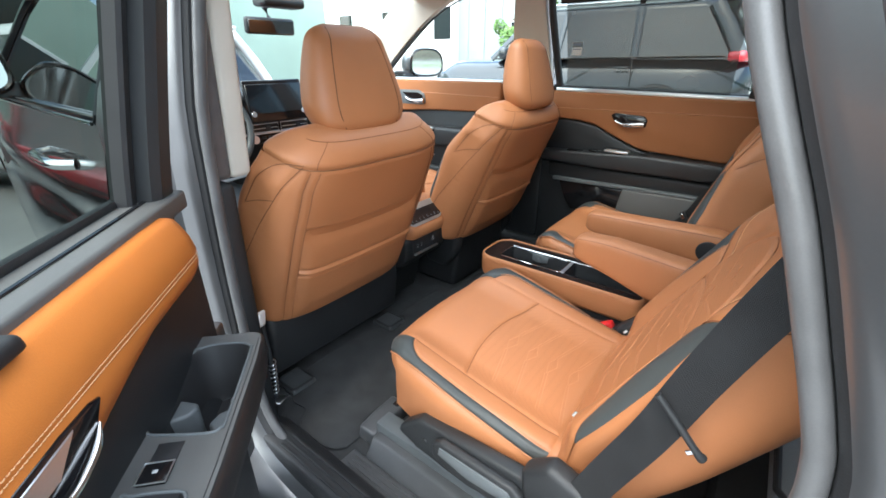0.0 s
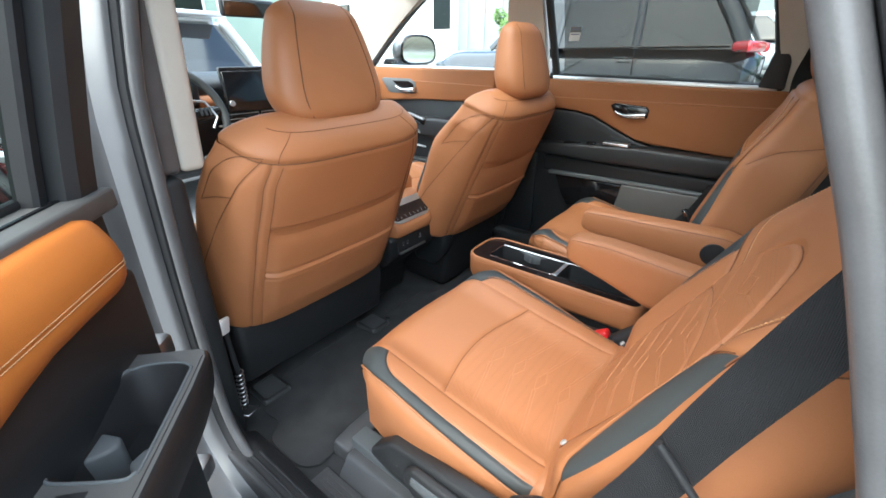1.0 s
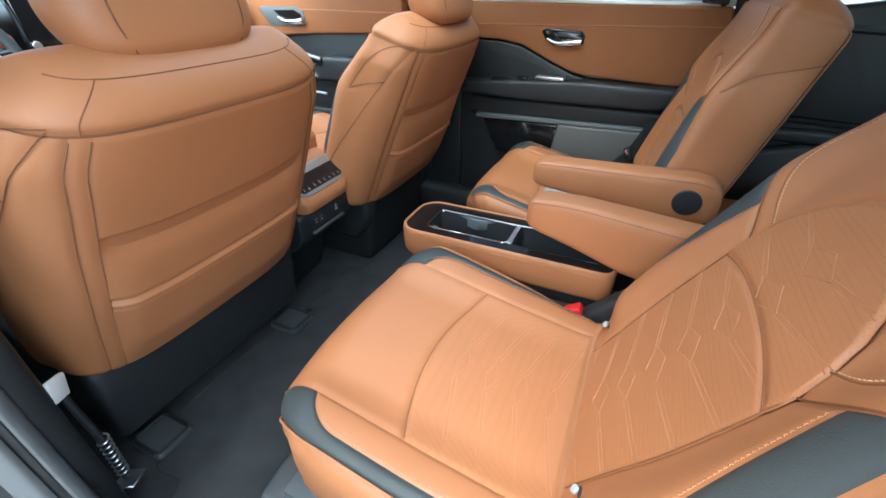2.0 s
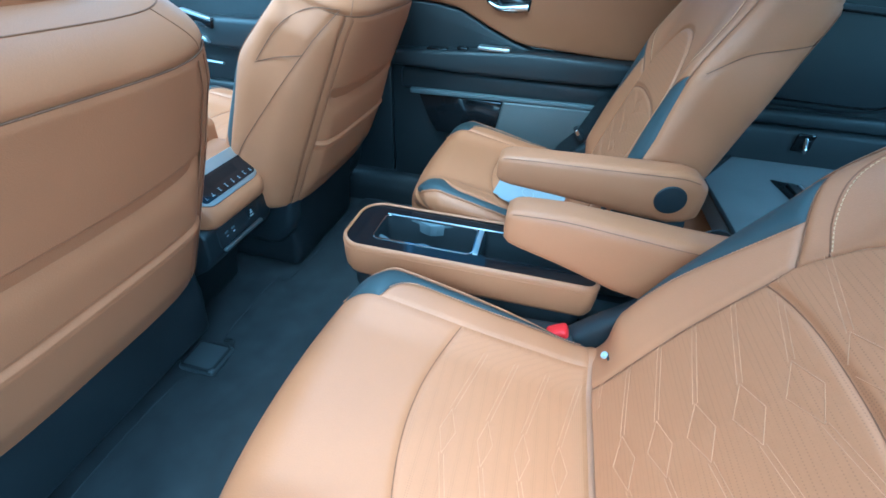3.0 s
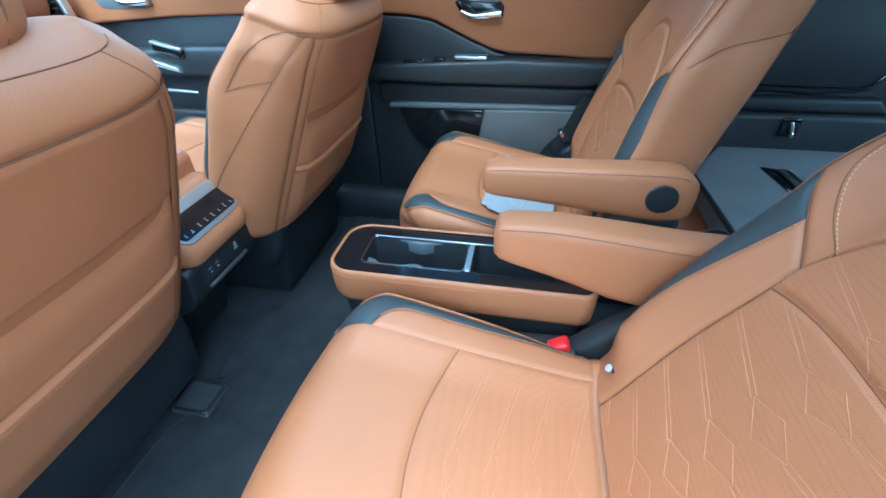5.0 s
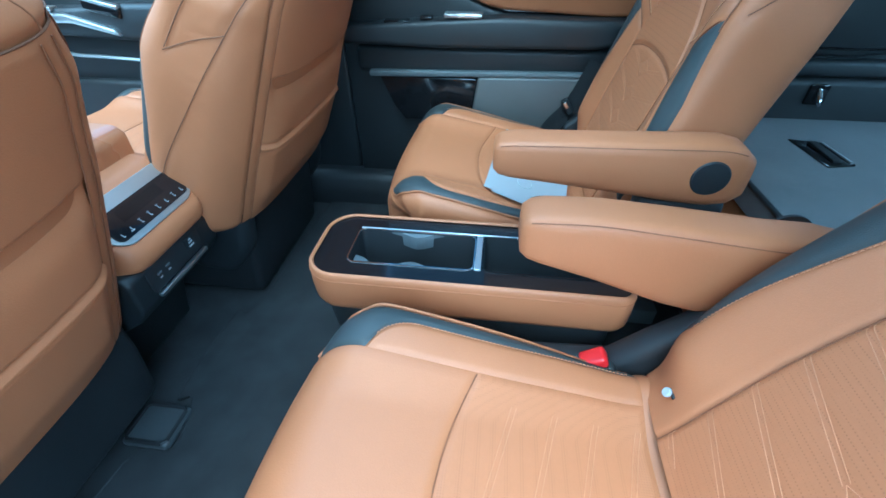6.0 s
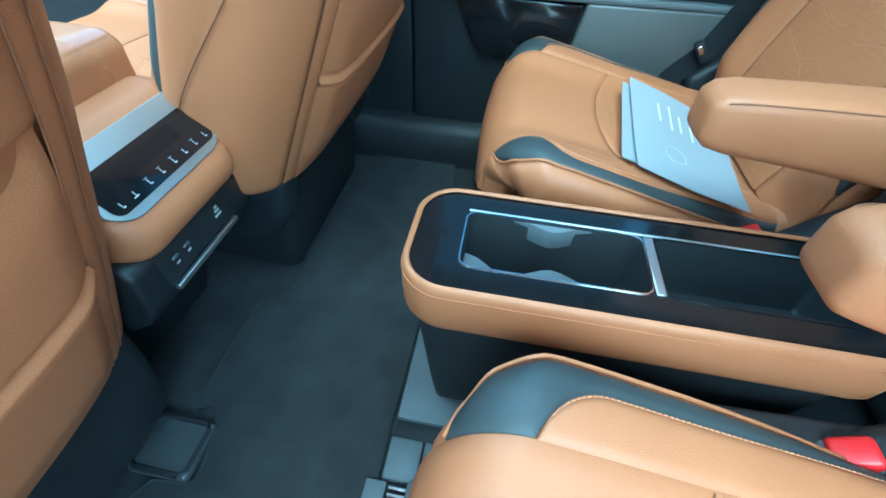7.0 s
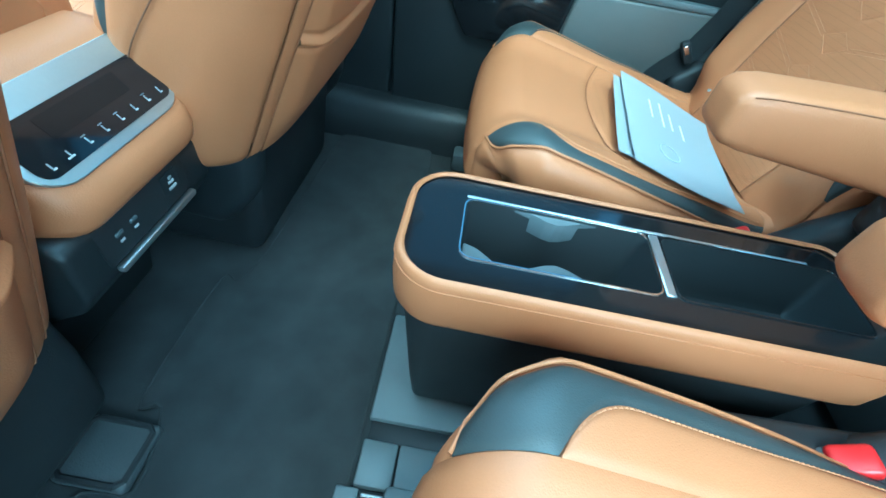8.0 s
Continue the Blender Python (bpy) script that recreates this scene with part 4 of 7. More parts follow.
# bright waist strip
structure("waist_strip_right", Geo().prism([(0.74, 0.868), (0.74, 0.886), (-0.06, 0.876), (-0.06, 0.860)], "x", 0.752, 0.778, 0.003, 2), satin, "bright strip at the foot of the door window", "trim")
structure("waist_strip_front_right", Geo().prism([(1.03, 0.892), (1.03, 0.908), (1.83, 0.908), (1.85, 0.895)], "x", 0.752, 0.782, 0.003, 2), satin, "bright strip at the foot of the door window", "trim")

# pulled-up sun blind in the far rear window
blind = thing("window_sun_blind", (0.75, 0.36, 0.88), "grey mesh sun blind pulled up in the rear door window", "sun blind")
blind_mesh = bpy.data.materials.new("blind_mesh")
blind_mesh.use_nodes = True
bn, bl = blind_mesh.node_tree.nodes, blind_mesh.node_tree.links
see, mixb = bn.new("ShaderNodeBsdfTransparent"), bn.new("ShaderNodeMixShader")
see.inputs[0].default_value = (0.75, 0.78, 0.78, 1)
bn["Principled BSDF"].inputs["Base Color"].default_value = (0.10, 0.105, 0.10, 1)
bn["Principled BSDF"].inputs["Roughness"].default_value = 0.9
mixb.inputs[0].default_value = 0.62
bl.new(see.outputs[0], mixb.inputs[1])
bl.new(bn["Principled BSDF"].outputs[0], mixb.inputs[2])
bl.new(mixb.outputs[0], bn["Material Output"].inputs[0])
part("mesh", Geo().sheet(lambda u, v: Vector((side_x(0.88 + 0.35 * v) + 0.012, 0.70 - 0.645 * u, 0.878 + 0.345 * v)), 8, 16), blind_mesh, blind)
part("top_bar", Geo().tube([(side_x(1.23) + 0.01, 0.72, 1.226), (side_x(1.23) + 0.01, 0.40, 1.226), (side_x(1.22) + 0.01, 0.06, 1.215)], 0.014, 10), plastic, blind, "black bar")
for y in (0.63, 0.13):
    hk = part("hook", Geo().box((side_x(1.24) - 0.004, y, 1.238), (0.014, 0.03, 0.03), 0.004, 2), satin, blind, "bright hook")
part("pull_tab", Geo().box((side_x(1.2) + 0.004, 0.40, 1.203), (0.008, 0.022, 0.02), 0.003, 2), plastic, blind)
# handling sticker on the pane
part("sticker", Geo().box((side_x(1.04) + 0.007, 0.655, 1.045), (0.002, 0.045, 0.055), 0.0008, 1, (0, 14, 0)), tag_white, blind, "white paper sticker")
for dz, dy in ((0.016, 0.034), (-0.002, 0.036), (-0.014, 0.036)):
    part("sticker_line", Geo().box((side_x(1.04 + dz) + 0.0045, 0.655, 1.045 + dz), (0.001, dy, 0.008 if dz > 0 else 0.004), 0), paper_ink, blind)


# ---------------------------------------------------------------- far doors
def door(name, base, label):
    return thing(name, base, label, "door", "car doors")


rd = door("rear_door", (0.8, 0.35, 0.0), "closed rear door with tan pad and dark armrest")
part("outer_shell", Geo().prism([(0.79, -0.10), (0.79, 0.865), (-0.09, 0.858), (-0.12, 0.5), (-0.02, 0.1), (0.05, -0.10)], "x", 0.80, 0.88, 0.01, 2), paint_grey, rd)
part("lower_panel", Geo().prism([(0.775, 0.02), (0.785, 0.62), (-0.11, 0.60), (-0.10, 0.40), (-0.02, 0.10), (0.04, 0.02)], "x", 0.765, 0.802, 0.008, 3), plastic_soft, rd)
up = part("upper_pad", Geo().prism([(0.78, 0.755), (0.78, 0.872), (-0.10, 0.862), (-0.12, 0.632), (0.03, 0.628), (0.30, 0.642), (0.35, 0.652), (0.43, 0.685), (0.54, 0.735), (0.62, 0.748)], "x", 0.742, 0.80, 0.011, 3), door_tan_shaded, rd, "tan leather upper pad")
part("crease", Geo().tube([(0.7425, 0.77, 0.798), (0.7415, 0.35, 0.802), (0.7425, -0.10, 0.808)], 0.0022, 8), leather, up)
part("shoulder", Geo().prism([(0.78, 0.60), (0.78, 0.752), (0.62, 0.744), (0.54, 0.731), (0.43, 0.68), (0.35, 0.648), (0.25, 0.62)], "x", 0.752, 0.80, 0.01, 3), plastic_soft, rd)
arm = part("armrest", Geo().prism([(0.77, 0.560), (0.775, 0.606), (0.50, 0.622), (0.30, 0.632), (-0.10, 0.626), (-0.11, 0.59), (0.05, 0.555), (0.5, 0.552)], "x", 0.690, 0.80, 0.014, 4), plastic_soft, rd, "dark padded armrest")
part("switch_plate", Geo().box((0.715, 0.412, 0.634), (0.04, 0.105, 0.012), 0.004, 2), satin, arm, "silver window switch")
part("switch_button", Geo().box((0.715, 0.515, 0.626), (0.03, 0.035, 0.012), 0.004, 2), gloss_black, arm)
part("grip_slot", Geo().box((0.718, 0.60, 0.617), (0.034, 0.07, 0.008), 0.003, 2), gloss_black, arm)
part("lower_ledge", Geo().prism([(0.74, 0.470), (0.74, 0.545), (-0.06, 0.545), (-0.06, 0.478)], "x", 0.738, 0.79, 0.018, 4), plastic_soft, rd)
pk = part("pocket_rim", Geo().prism([(0.70, 0.462), (0.70, 0.480), (0.10, 0.488), (-0.02, 0.486), (-0.02, 0.474), (0.10, 0.472)], "x", 0.722, 0.79, 0.005, 2), plastic_grey, rd)
part("pocket_recess", Geo().prism([(0.672, 0.458), (0.37, 0.458), (0.36, 0.40), (0.37, 0.325), (0.60, 0.325), (0.632, 0.37)], "x", 0.742, 0.768, 0.004, 2), gloss_black, pk)
part("pocket_panel", Geo().prism([(0.365, 0.468), (0.02, 0.474), (0.04, 0.30), (0.39, 0.30)], "x", 0.722, 0.77, 0.008, 3), shelf_trim, pk, "grey moulded map pocket face")


def door_handle(door_ob, y, z, flip=1):
    """Inner release: a dark scooped bezel with a bright lever."""
    bz = part("handle_bezel", Geo().prism([(y + 0.078, z + 0.020), (y + 0.06, z + 0.030), (y - 0.062, z + 0.024), (y - 0.076, z + 0.008), (y - 0.072, z - 0.022), (y - 0.03, z - 0.028), (y + 0.03, z - 0.026), (y + 0.06, z - 0.008)], "x", 0.7385, 0.75, 0.005, 2), gloss_black, door_ob, "black handle recess")
    path = spline([(0.735, y + 0.055, z - 0.004), (0.730, y + 0.02, z - 0.016), (0.727, y - 0.02, z - 0.014), (0.730, y - 0.066, z - 0.010)], 5)
    part("handle_lever", Geo().tube(path, [0.005 + 0.006 * i / (len(path) - 1) for i in range(len(path))], 10, True, 1.0), chrome, bz, "bright chrome lever")


door_handle(rd, 0.392, 0.762)

fd = door("front_passenger_door", (0.8, 1.4, 0.0), "closed front passenger door, tan above and dark below")
part("outer_shell", Geo().prism([(2.05, -0.10), (2.03, 0.893), (1.0, 0.893), (1.02, -0.10)], "x", 0.80, 0.88, 0.01, 2), paint_grey, fd)
part("lower_panel", Geo().prism([(2.0, 0.02), (1.97, 0.74), (1.03, 0.758), (1.05, 0.02)], "x", 0.765, 0.802, 0.008, 3), plastic_soft, fd)
up = part("upper_pad", Geo().prism([(1.95, 0.70), (1.93, 0.898), (1.03, 0.898), (1.03, 0.752), (1.5, 0.738), (1.83, 0.715)], "x", 0.742, 0.80, 0.011, 3), door_tan_shaded, fd, "tan leather upper pad")
part("crease", Geo().tube([(0.7425, 1.04, 0.826), (0.7415, 1.35, 0.83), (0.7425, 1.58, 0.832)], 0.0022, 8), leather, up)
arm = part("armrest", Geo().prism([(1.90, 0.57), (1.90, 0.63), (1.6, 0.64), (1.40, 0.655), (1.05, 0.66), (1.05, 0.545), (1.45, 0.55)], "x", 0.695, 0.80, 0.02, 4), plastic_soft, fd, "dark padded armrest")
part("silver_blade", Geo().prism([(1.84, 0.602), (1.84, 0.618), (1.62, 0.626), (1.47, 0.585), (1.455, 0.566), (1.60, 0.600)], "x", 0.682, 0.70, 0.004, 2), satin, arm, "silver armrest trim")
part("grab_cup", Geo().box((0.70, 1.487, 0.640), (0.03, 0.12, 0.035), 0.01, 3, (12, 0, 0)), gloss_black, arm)
part("grab_trim", Geo().box((0.692, 1.487, 0.657), (0.02, 0.12, 0.010), 0.003, 2, (12, 0, 0)), satin, arm)
part("switch", Geo().box((0.705, 1.69, 0.637), (0.03, 0.06, 0.012), 0.003, 2), satin, arm)
low = part("pocket_trim", Geo().tube(spline([(0.735, 1.775, 0.572), (0.73, 1.73, 0.515), (0.728, 1.69, 0.500), (0.728, 1.60, 0.496), (0.73, 1.455, 0.488)], 6), 0.006, 8), satin, fd, "silver strip over the pocket")
part("bottle_bin", Geo().prism([(1.92, 0.05), (1.90, 0.42), (1.08, 0.42), (1.08, 0.05)], "x", 0.728, 0.77, 0.02, 4), plastic_soft, fd)
bz = part("handle_surround", Geo().prism([(1.79, 0.832), (1.775, 0.842), (1.57, 0.843), (1.53, 0.825), (1.522, 0.776), (1.55, 0.764), (1.70, 0.762), (1.735, 0.766)], "x", 0.739, 0.75, 0.005, 2), plastic_grey, fd, "silver-edged handle bezel")
part("handle_scoop", Geo().prism([(1.70, 0.828), (1.58, 0.830), (1.545, 0.815), (1.54, 0.785), (1.64, 0.785)], "x", 0.7365, 0.742, 0.002, 1), gloss_black, bz)
path = spline([(0.733, 1.67, 0.80), (0.729, 1.63, 0.785), (0.726, 1.58, 0.784), (0.729, 1.53, 0.788)], 5)
part("handle_lever", Geo().tube(path, [0.006 + 0.008 * i / (len(path) - 1) for i in range(len(path))], 10), chrome, bz, "bright chrome lever")
structure("b_pillar_lower_right", Geo().prism([(0.785, 0.89), (1.025, 0.89), (1.045, 0.0), (0.785, 0.0)], "x", 0.775, 0.82, 0.01, 3), plastic_soft, "dark lower trim of the middle pillar", "pillar")
structure("door_sill_right", Geo().prism([(0.70, 0.0), (0.706, 0.06), (0.722, 0.105), (0.745, 0.122), (0.80, 0.125), (0.80, -0.03), (0.70, -0.03)], "y", -0.1, 1.9, 0.014, 4), plastic, "dark plastic door sill", "sill")

# ---------------------------------------------------------------- rear side trim, load floor
q = thing("rear_side_trim", (0.75, -0.8, 0.0), "dark moulded side trim beside the load floor", "side trim", "", "structure")
part("panel", Geo().prism([(-0.10, 0.05), (-0.105, 0.86), (-0.38, 0.872), (-0.52, 0.892), (-0.80, 0.89), (-1.75, 0.84), (-1.75, 0.05)], "x", 0.735, 0.80, 0.012, 3), plastic_soft, q)
sp = part("speaker_surround", Geo().prism([(-0.30, 0.83), (-0.74, 0.805), (-0.80, 0.785), (-0.815, 0.745), (-0.79, 0.65), (-0.735, 0.56), (-0.62, 0.545), (-0.30, 0.555)], "x", 0.722, 0.745, 0.012, 3), plastic_soft, q)
part("speaker_recess", Geo().prism([(-0.32, 0.81), (-0.73, 0.787), (-0.775, 0.772), (-0.792, 0.742), (-0.77, 0.662), (-0.72, 0.582), (-0.62, 0.57), (-0.32, 0.578)], "x", 0.7185, 0.724, 0.003, 2), plastic, sp)
rim_line = [(0.7215, y, z) for y, z in ((-0.32, 0.812), (-0.73, 0.790), (-0.778, 0.775), (-0.796, 0.742), (-0.773, 0.660), (-0.722, 0.579), (-0.62, 0.567), (-0.32, 0.575))]
part("recess_edge", Geo().tube(spline(rim_line, 5), 0.0035, 8), gloss_black, sp)
part("ledge", Geo().prism([(-0.15, 0.50), (-0.15, 0.54), (-0.76, 0.545), (-0.80, 0.50)], "x", 0.70, 0.74, 0.012, 3), plastic_soft, q)
part("wheel_housing", Geo().prism([(-0.12, 0.05), (-0.16, 0.44), (-0.4, 0.50), (-0.95, 0.50), (-1.2, 0.42), (-1.3, 0.05)], "x", 0.690, 0.74, 0.02, 4), plastic_soft, q)
hk = part("bag_hook_plate", Geo().box((0.686, -0.55, 0.462), (0.012, 0.05, 0.055), 0.006, 2), gloss_black, q, "black plate with a bag hook")
part("bag_hook", Geo().tube(spline([(0.683, -0.55, 0.475), (0.672, -0.55, 0.465), (0.664, -0.552, 0.447), (0.668, -0.556, 0.440)], 4), 0.006, 8), chrome, hk, "bright hook")
part("belt_hook", Geo().box((0.716, -0.965, 0.63), (0.024, 0.06, 0.035), 0.010, 3), plastic_grey, q, "grey belt hook")
part("vent_grille", Geo().box((0.728, -1.05, 0.65), (0.014, 0.16, 0.18), 0.006, 2), plastic, q)
for i in range(9):
    part("vent_slat", Geo().box((0.718, -1.05, 0.575 + 0.0185 * i), (0.012, 0.14, 0.006), 0.002, 1, (0, 25, 0)), plastic, q)

third = thing("folded_third_row_seat", (0.0, -0.85, 0.1), "third-row seat folded flat, grey carpeted back", "seat")
for plan, hx in (([(-0.03, -0.25), (-0.55, -0.25), (-0.69, -0.37), (-0.69, -1.02), (-0.03, -1.02)], -0.36), ([(0.10, -0.25), (0.49, -0.25), (0.70, -0.385), (0.70, -1.02), (0.10, -1.02)], 0.46)):
    pnl = part("seat_back", Geo().prism(plan, "z", 0.330, 0.392, 0.008, 3), cargo_carpet, third, "grey carpeted folded seat back")
    part("edge_bead", Geo().tube([(x, y, 0.390) for x, y in plan[:4]], 0.006, 8), plastic, pnl, "black edge bead")
    hb = part("release_handle", Geo().prism([(hx - 0.075, -0.452), (hx + 0.080, -0.440), (hx + 0.06, -0.515), (hx - 0.06, -0.520)], "z", 0.385, 0.396, 0.004, 2), gloss_black, pnl, "black release handle recess")
    part("handle_strap", Geo().box((hx, -0.482, 0.399), (0.11, 0.022, 0.008), 0.004, 2), plastic, hb)
    part("handle_edge", Geo().tube([(hx - 0.055, -0.512, 0.397), (hx + 0.055, -0.507, 0.397)], 0.003, 8), satin, hb)
part("cushion", Geo().box((0.36, -0.24, 0.22), (0.60, 0.20, 0.20), 0.05, 4), leather, third)
structure("load_floor", Geo().box((0, -1.3, 0.34), (1.44, 0.75, 0.06), 0.01, 2), cargo_carpet, "dark carpeted load floor", "floor")
structure("load_well", Geo().box((0, -0.95, 0.10), (1.44, 1.5, 0.12), 0.01, 2), carpet, "dark carpet under the folded seat", "floor")
structure("tailgate", Geo().prism([(-1.72, 0.0), (-1.80, 0.85), (-1.86, 0.85), (-1.80, 0.0)], "x", -0.78, 0.78, 0.01, 2), plastic_soft, "dark inner panel of the tailgate", "door")
ob = structure("window_tailgate", Geo().sheet(lambda u, v: Vector((-0.66 + 1.32 * u, -1.82 + 0.10 * v, 0.86 + 0.36 * v)), 8, 4), clear_glass, "clear tailgate window", "window")
ob.visible_shadow = False
pane("window_quarter_left", W_QUARTER, clear_glass, "near rear quarter window", -1)
structure("tailgate_header", Geo().box((0, -1.72, 1.235), (1.42, 0.1, 0.06), 0.02, 3), headlining, "pale trim over the tailgate", "trim")
structure("quarter_wall_left", Geo().prism([(-0.30, -0.2), (-0.30, 0.86), (-1.80, 0.86), (-1.80, -0.2)], "x", -0.86, -0.74, 0.02, 3), plastic_soft, "dark trim of the near rear side", "wall")
structure("window_surround_left", Geo().prism([(-0.80, 0.86), (-0.68, 1.26), (-1.75, 1.22), (-1.80, 0.86)], "x", -0.76, -0.70, 0.02, 3), pillar_cloth, "pale trim of the near rearmost pillar", "pillar")

# ---------------------------------------------------------------- near side body: the open doorway
DOORWAY = [(0.060, 1.24), (-0.033, 1.165), (-0.069, 1.040), (-0.098, 0.966), (-0.132, 0.887), (-0.165, 0.797), (-0.186, 0.737), (-0.200, 0.687), (-0.203, 0.62), (-0.175, 0.52), (-0.115, 0.40), (-0.042, 0.27), (0.03, 0.14), (0.13, 0.055), (0.28, 0.03),
           (0.50, 0.03), (0.66, 0.035), (0.76, 0.065), (0.815, 0.14), (0.83, 0.30), (0.825, 0.55), (0.80, 0.80), (0.765, 1.03), (0.735, 1.17), (0.68, 1.235), (0.55, 1.26), (0.30, 1.262)]
loop2d = spline([Vector((0, y, z)) for y, z in DOORWAY] + [Vector((0, *DOORWAY[0]))], 4)[:-1]
mid = Vector((0, 0.32, 0.65))


def doorway_ring(x_base, out, lean=0.16):
    """The doorway's outline, set outwards by out, at a depth that leans in with height."""
    n = len(loop2d)
    ring = []
    for i, p in enumerate(loop2d):
        d = (loop2d[(i + 1) % n] - loop2d[i - 1]).normalized()
        nrm = Vector((0, d.z, -d.y))
        if nrm.dot(p - mid) < 0:
            nrm = -nrm
        q2 = p + nrm * out
        ring.append(Vector((x_base + lean * max(0, q2.z - 0.9) ** 1.15, q2.y, q2.z)))
    return ring


def hoop(name, x, out, r, mat, label, flat=1.0):
    path = doorway_ring(x, out)
    return structure(name, Geo().tube(path + [path[0]], r, 12, False, flat, (1, 0, 0)), mat, label, "door seal")


hoop("door_seal_left", -0.825, 0.003, 0.0115, seal_grey, "soft grey rubber seal round the doorway")
g = Geo().loft([doorway_ring(x, o) for x, o in ((-0.80, 0.03), (-0.82, 0.014), (-0.838, 0.015), (-0.846, 0.022), (-0.852, 0.026))], False)
structure("doorway_flange_left", g, rubber, "black flange and outer seal of the doorway", "door frame")
g = Geo().loft([doorway_ring(x, o, lean) for x, o, lean in ((-0.848, 0.021, 0.16), (-0.856, 0.025, 0.16), (-0.866, 0.036, 0.17), (-0.880, 0.054, 0.20), (-0.925, 0.064, 0.30), (-0.94, 0.078, 0.40), (-0.95, 0.105, 0.55), (-0.955, 0.17, 0.60))], False)
structure("doorway_paint_left", g, paint_grey, "grey metallic painted doorway of the body", "door frame")
structure("body_side_rear_left", Geo().prism([(-0.30, 0.9), (-1.9, 0.88), (-1.9, -0.2), (-0.5, -0.2), (-0.36, 0.2), (-0.33, 0.6)], "x", -0.99, -0.93, 0.03, 4), paint_grey, "grey metallic rear wing of the body", "wall")
def flank(y, z):
    """Outer face of the near front door: a shoulder crease, tucked in below."""
    return -0.975 + 0.030 * smooth(0.70, 0.90, z) + 0.016 * math.exp(-((z - 0.62) / 0.05) ** 2) + 0.05 * smooth(0.25, -0.2, z) + 0.04 * smooth(1.6, 2.7, y) ** 2


ofd = thing("front_door_outside", (-0.95, 1.5, -0.2), "grey metallic driver's door seen from outside", "door", "car doors")
part("skin", Geo().sheet(lambda u, v: Vector((flank(0.97 + 1.7 * u, -0.2 + 1.085 * v), 0.97 + 1.7 * u, -0.2 + 1.085 * v)), 24, 40), paint_dark, ofd)
part("inner_skin", Geo().prism([(0.97, 0.87), (2.6, 0.85), (2.6, -0.2), (0.95, -0.2)], "x", -0.93, -0.865, 0.02, 3), plastic, ofd)
part("waist_trim", Geo().prism([(0.97, 0.880), (0.97, 0.902), (2.15, 0.905), (2.2, 0.885)], "x", -0.955, -0.925, 0.005, 2), gloss_black, ofd)
part("waist_line", Geo().tube([(-0.957, 0.98, 0.884), (-0.957, 1.6, 0.886), (-0.950, 2.15, 0.888)], 0.004, 8), chrome, ofd, "bright strip")
part("outer_handle", Geo().tube(spline([(-0.965, 1.18, 0.775), (-0.998, 1.21, 0.778), (-1.004, 1.30, 0.780), (-0.998, 1.39, 0.780), (-0.962, 1.42, 0.780)], 5), 0.013, 10, True, 1.0), chrome, ofd, "bright door handle")
win = part("window", Geo().sheet(lambda u, v: Vector((-0.935 + 0.14 * v, 0.98 + (1.12 - 0.62 * v) * u, 0.90 + 0.36 * v)), 8, 8), glass("front_door_glass", (0.55, 0.6, 0.58), 0.0, 1.4), ofd, "tinted driver's window")
win.visible_shadow = False
part("window_frame", Geo().tube([(-0.935, 0.975, 0.895), (-0.795, 0.975, 1.262), (-0.79, 1.38, 1.27), (-0.84, 1.75, 1.13), (-0.93, 2.13, 0.90)], 0.018, 8), gloss_black, ofd)
structure("b_pillar_trim_left", Geo().prism([(0.835, 0.755), (0.80, 1.02), (0.765, 1.28), (0.90, 1.28), (0.92, 1.02), (0.93, 0.755)], "x", -0.772, -0.722, 0.014, 4), pillar_cloth, "cream upper trim of the middle pillar", "pillar")
structure("b_pillar_seal_left", Geo().prism([(0.830, 0.755), (0.796, 1.02), (0.760, 1.28), (0.88, 1.28), (0.90, 1.02), (0.91, 0.755)], "x", -0.818, -0.771, 0.014, 4), seal_grey, "dark rubber seal along the middle pillar", "door seal")
structure("b_pillar_lower_left", Geo().prism([(0.815, 0.752), (0.885, 0.752), (0.912, 0.58), (0.925, 0.40), (0.965, 0.20), (0.99, 0.0), (0.845, 0.0), (0.838, 0.3)], "x", -0.825, -0.776, 0.016, 4), plastic_soft, "dark lower trim of the middle pillar", "pillar")
structure("door_sill_left", Geo().prism([(-0.86, 0.025), (-0.86, 0.06), (-0.80, 0.062), (-0.765, 0.035), (-0.76, 0.0), (-0.86, -0.05)], "y", -0.15, 0.83, 0.010, 3), plastic, "dark ribbed plastic door sill", "sill")
for i in range(3):
    structure("sill_rib", Geo().box((-0.842 + 0.018 * i, 0.36, 0.0635), (0.007, 0.74, 0.006), 0.002, 2), plastic, "raised rib of the door sill", "sill")
structure("roof_rail_left", Geo().tube([(-0.715, 1.42, 1.24), (-0.715, 0.8, 1.29), (-0.72, 0.0, 1.29), (-0.71, -0.9, 1.27), (-0.69, -1.7, 1.2)], 0.04, 12), headlining, "pale cloth edge of the headlining", "ceiling")
structure("a_pillar_trim_left", Geo().tube(spline([(-0.70, 1.28, 1.28), (-0.705, 1.5, 1.21), (-0.74, 1.82, 1.05), (-0.77, 2.15, 0.86)], 4), 0.05, 12), pillar_cloth, "pale cloth trim of the windscreen pillar", "pillar")
structure("front_door_left", Geo().prism([(0.97, 0.02), (0.96, 0.88), (2.1, 0.89), (2.1, 0.02)], "x", -0.86, -0.76, 0.02, 3), plastic_soft, "dark inner panel of the driver's door", "door")
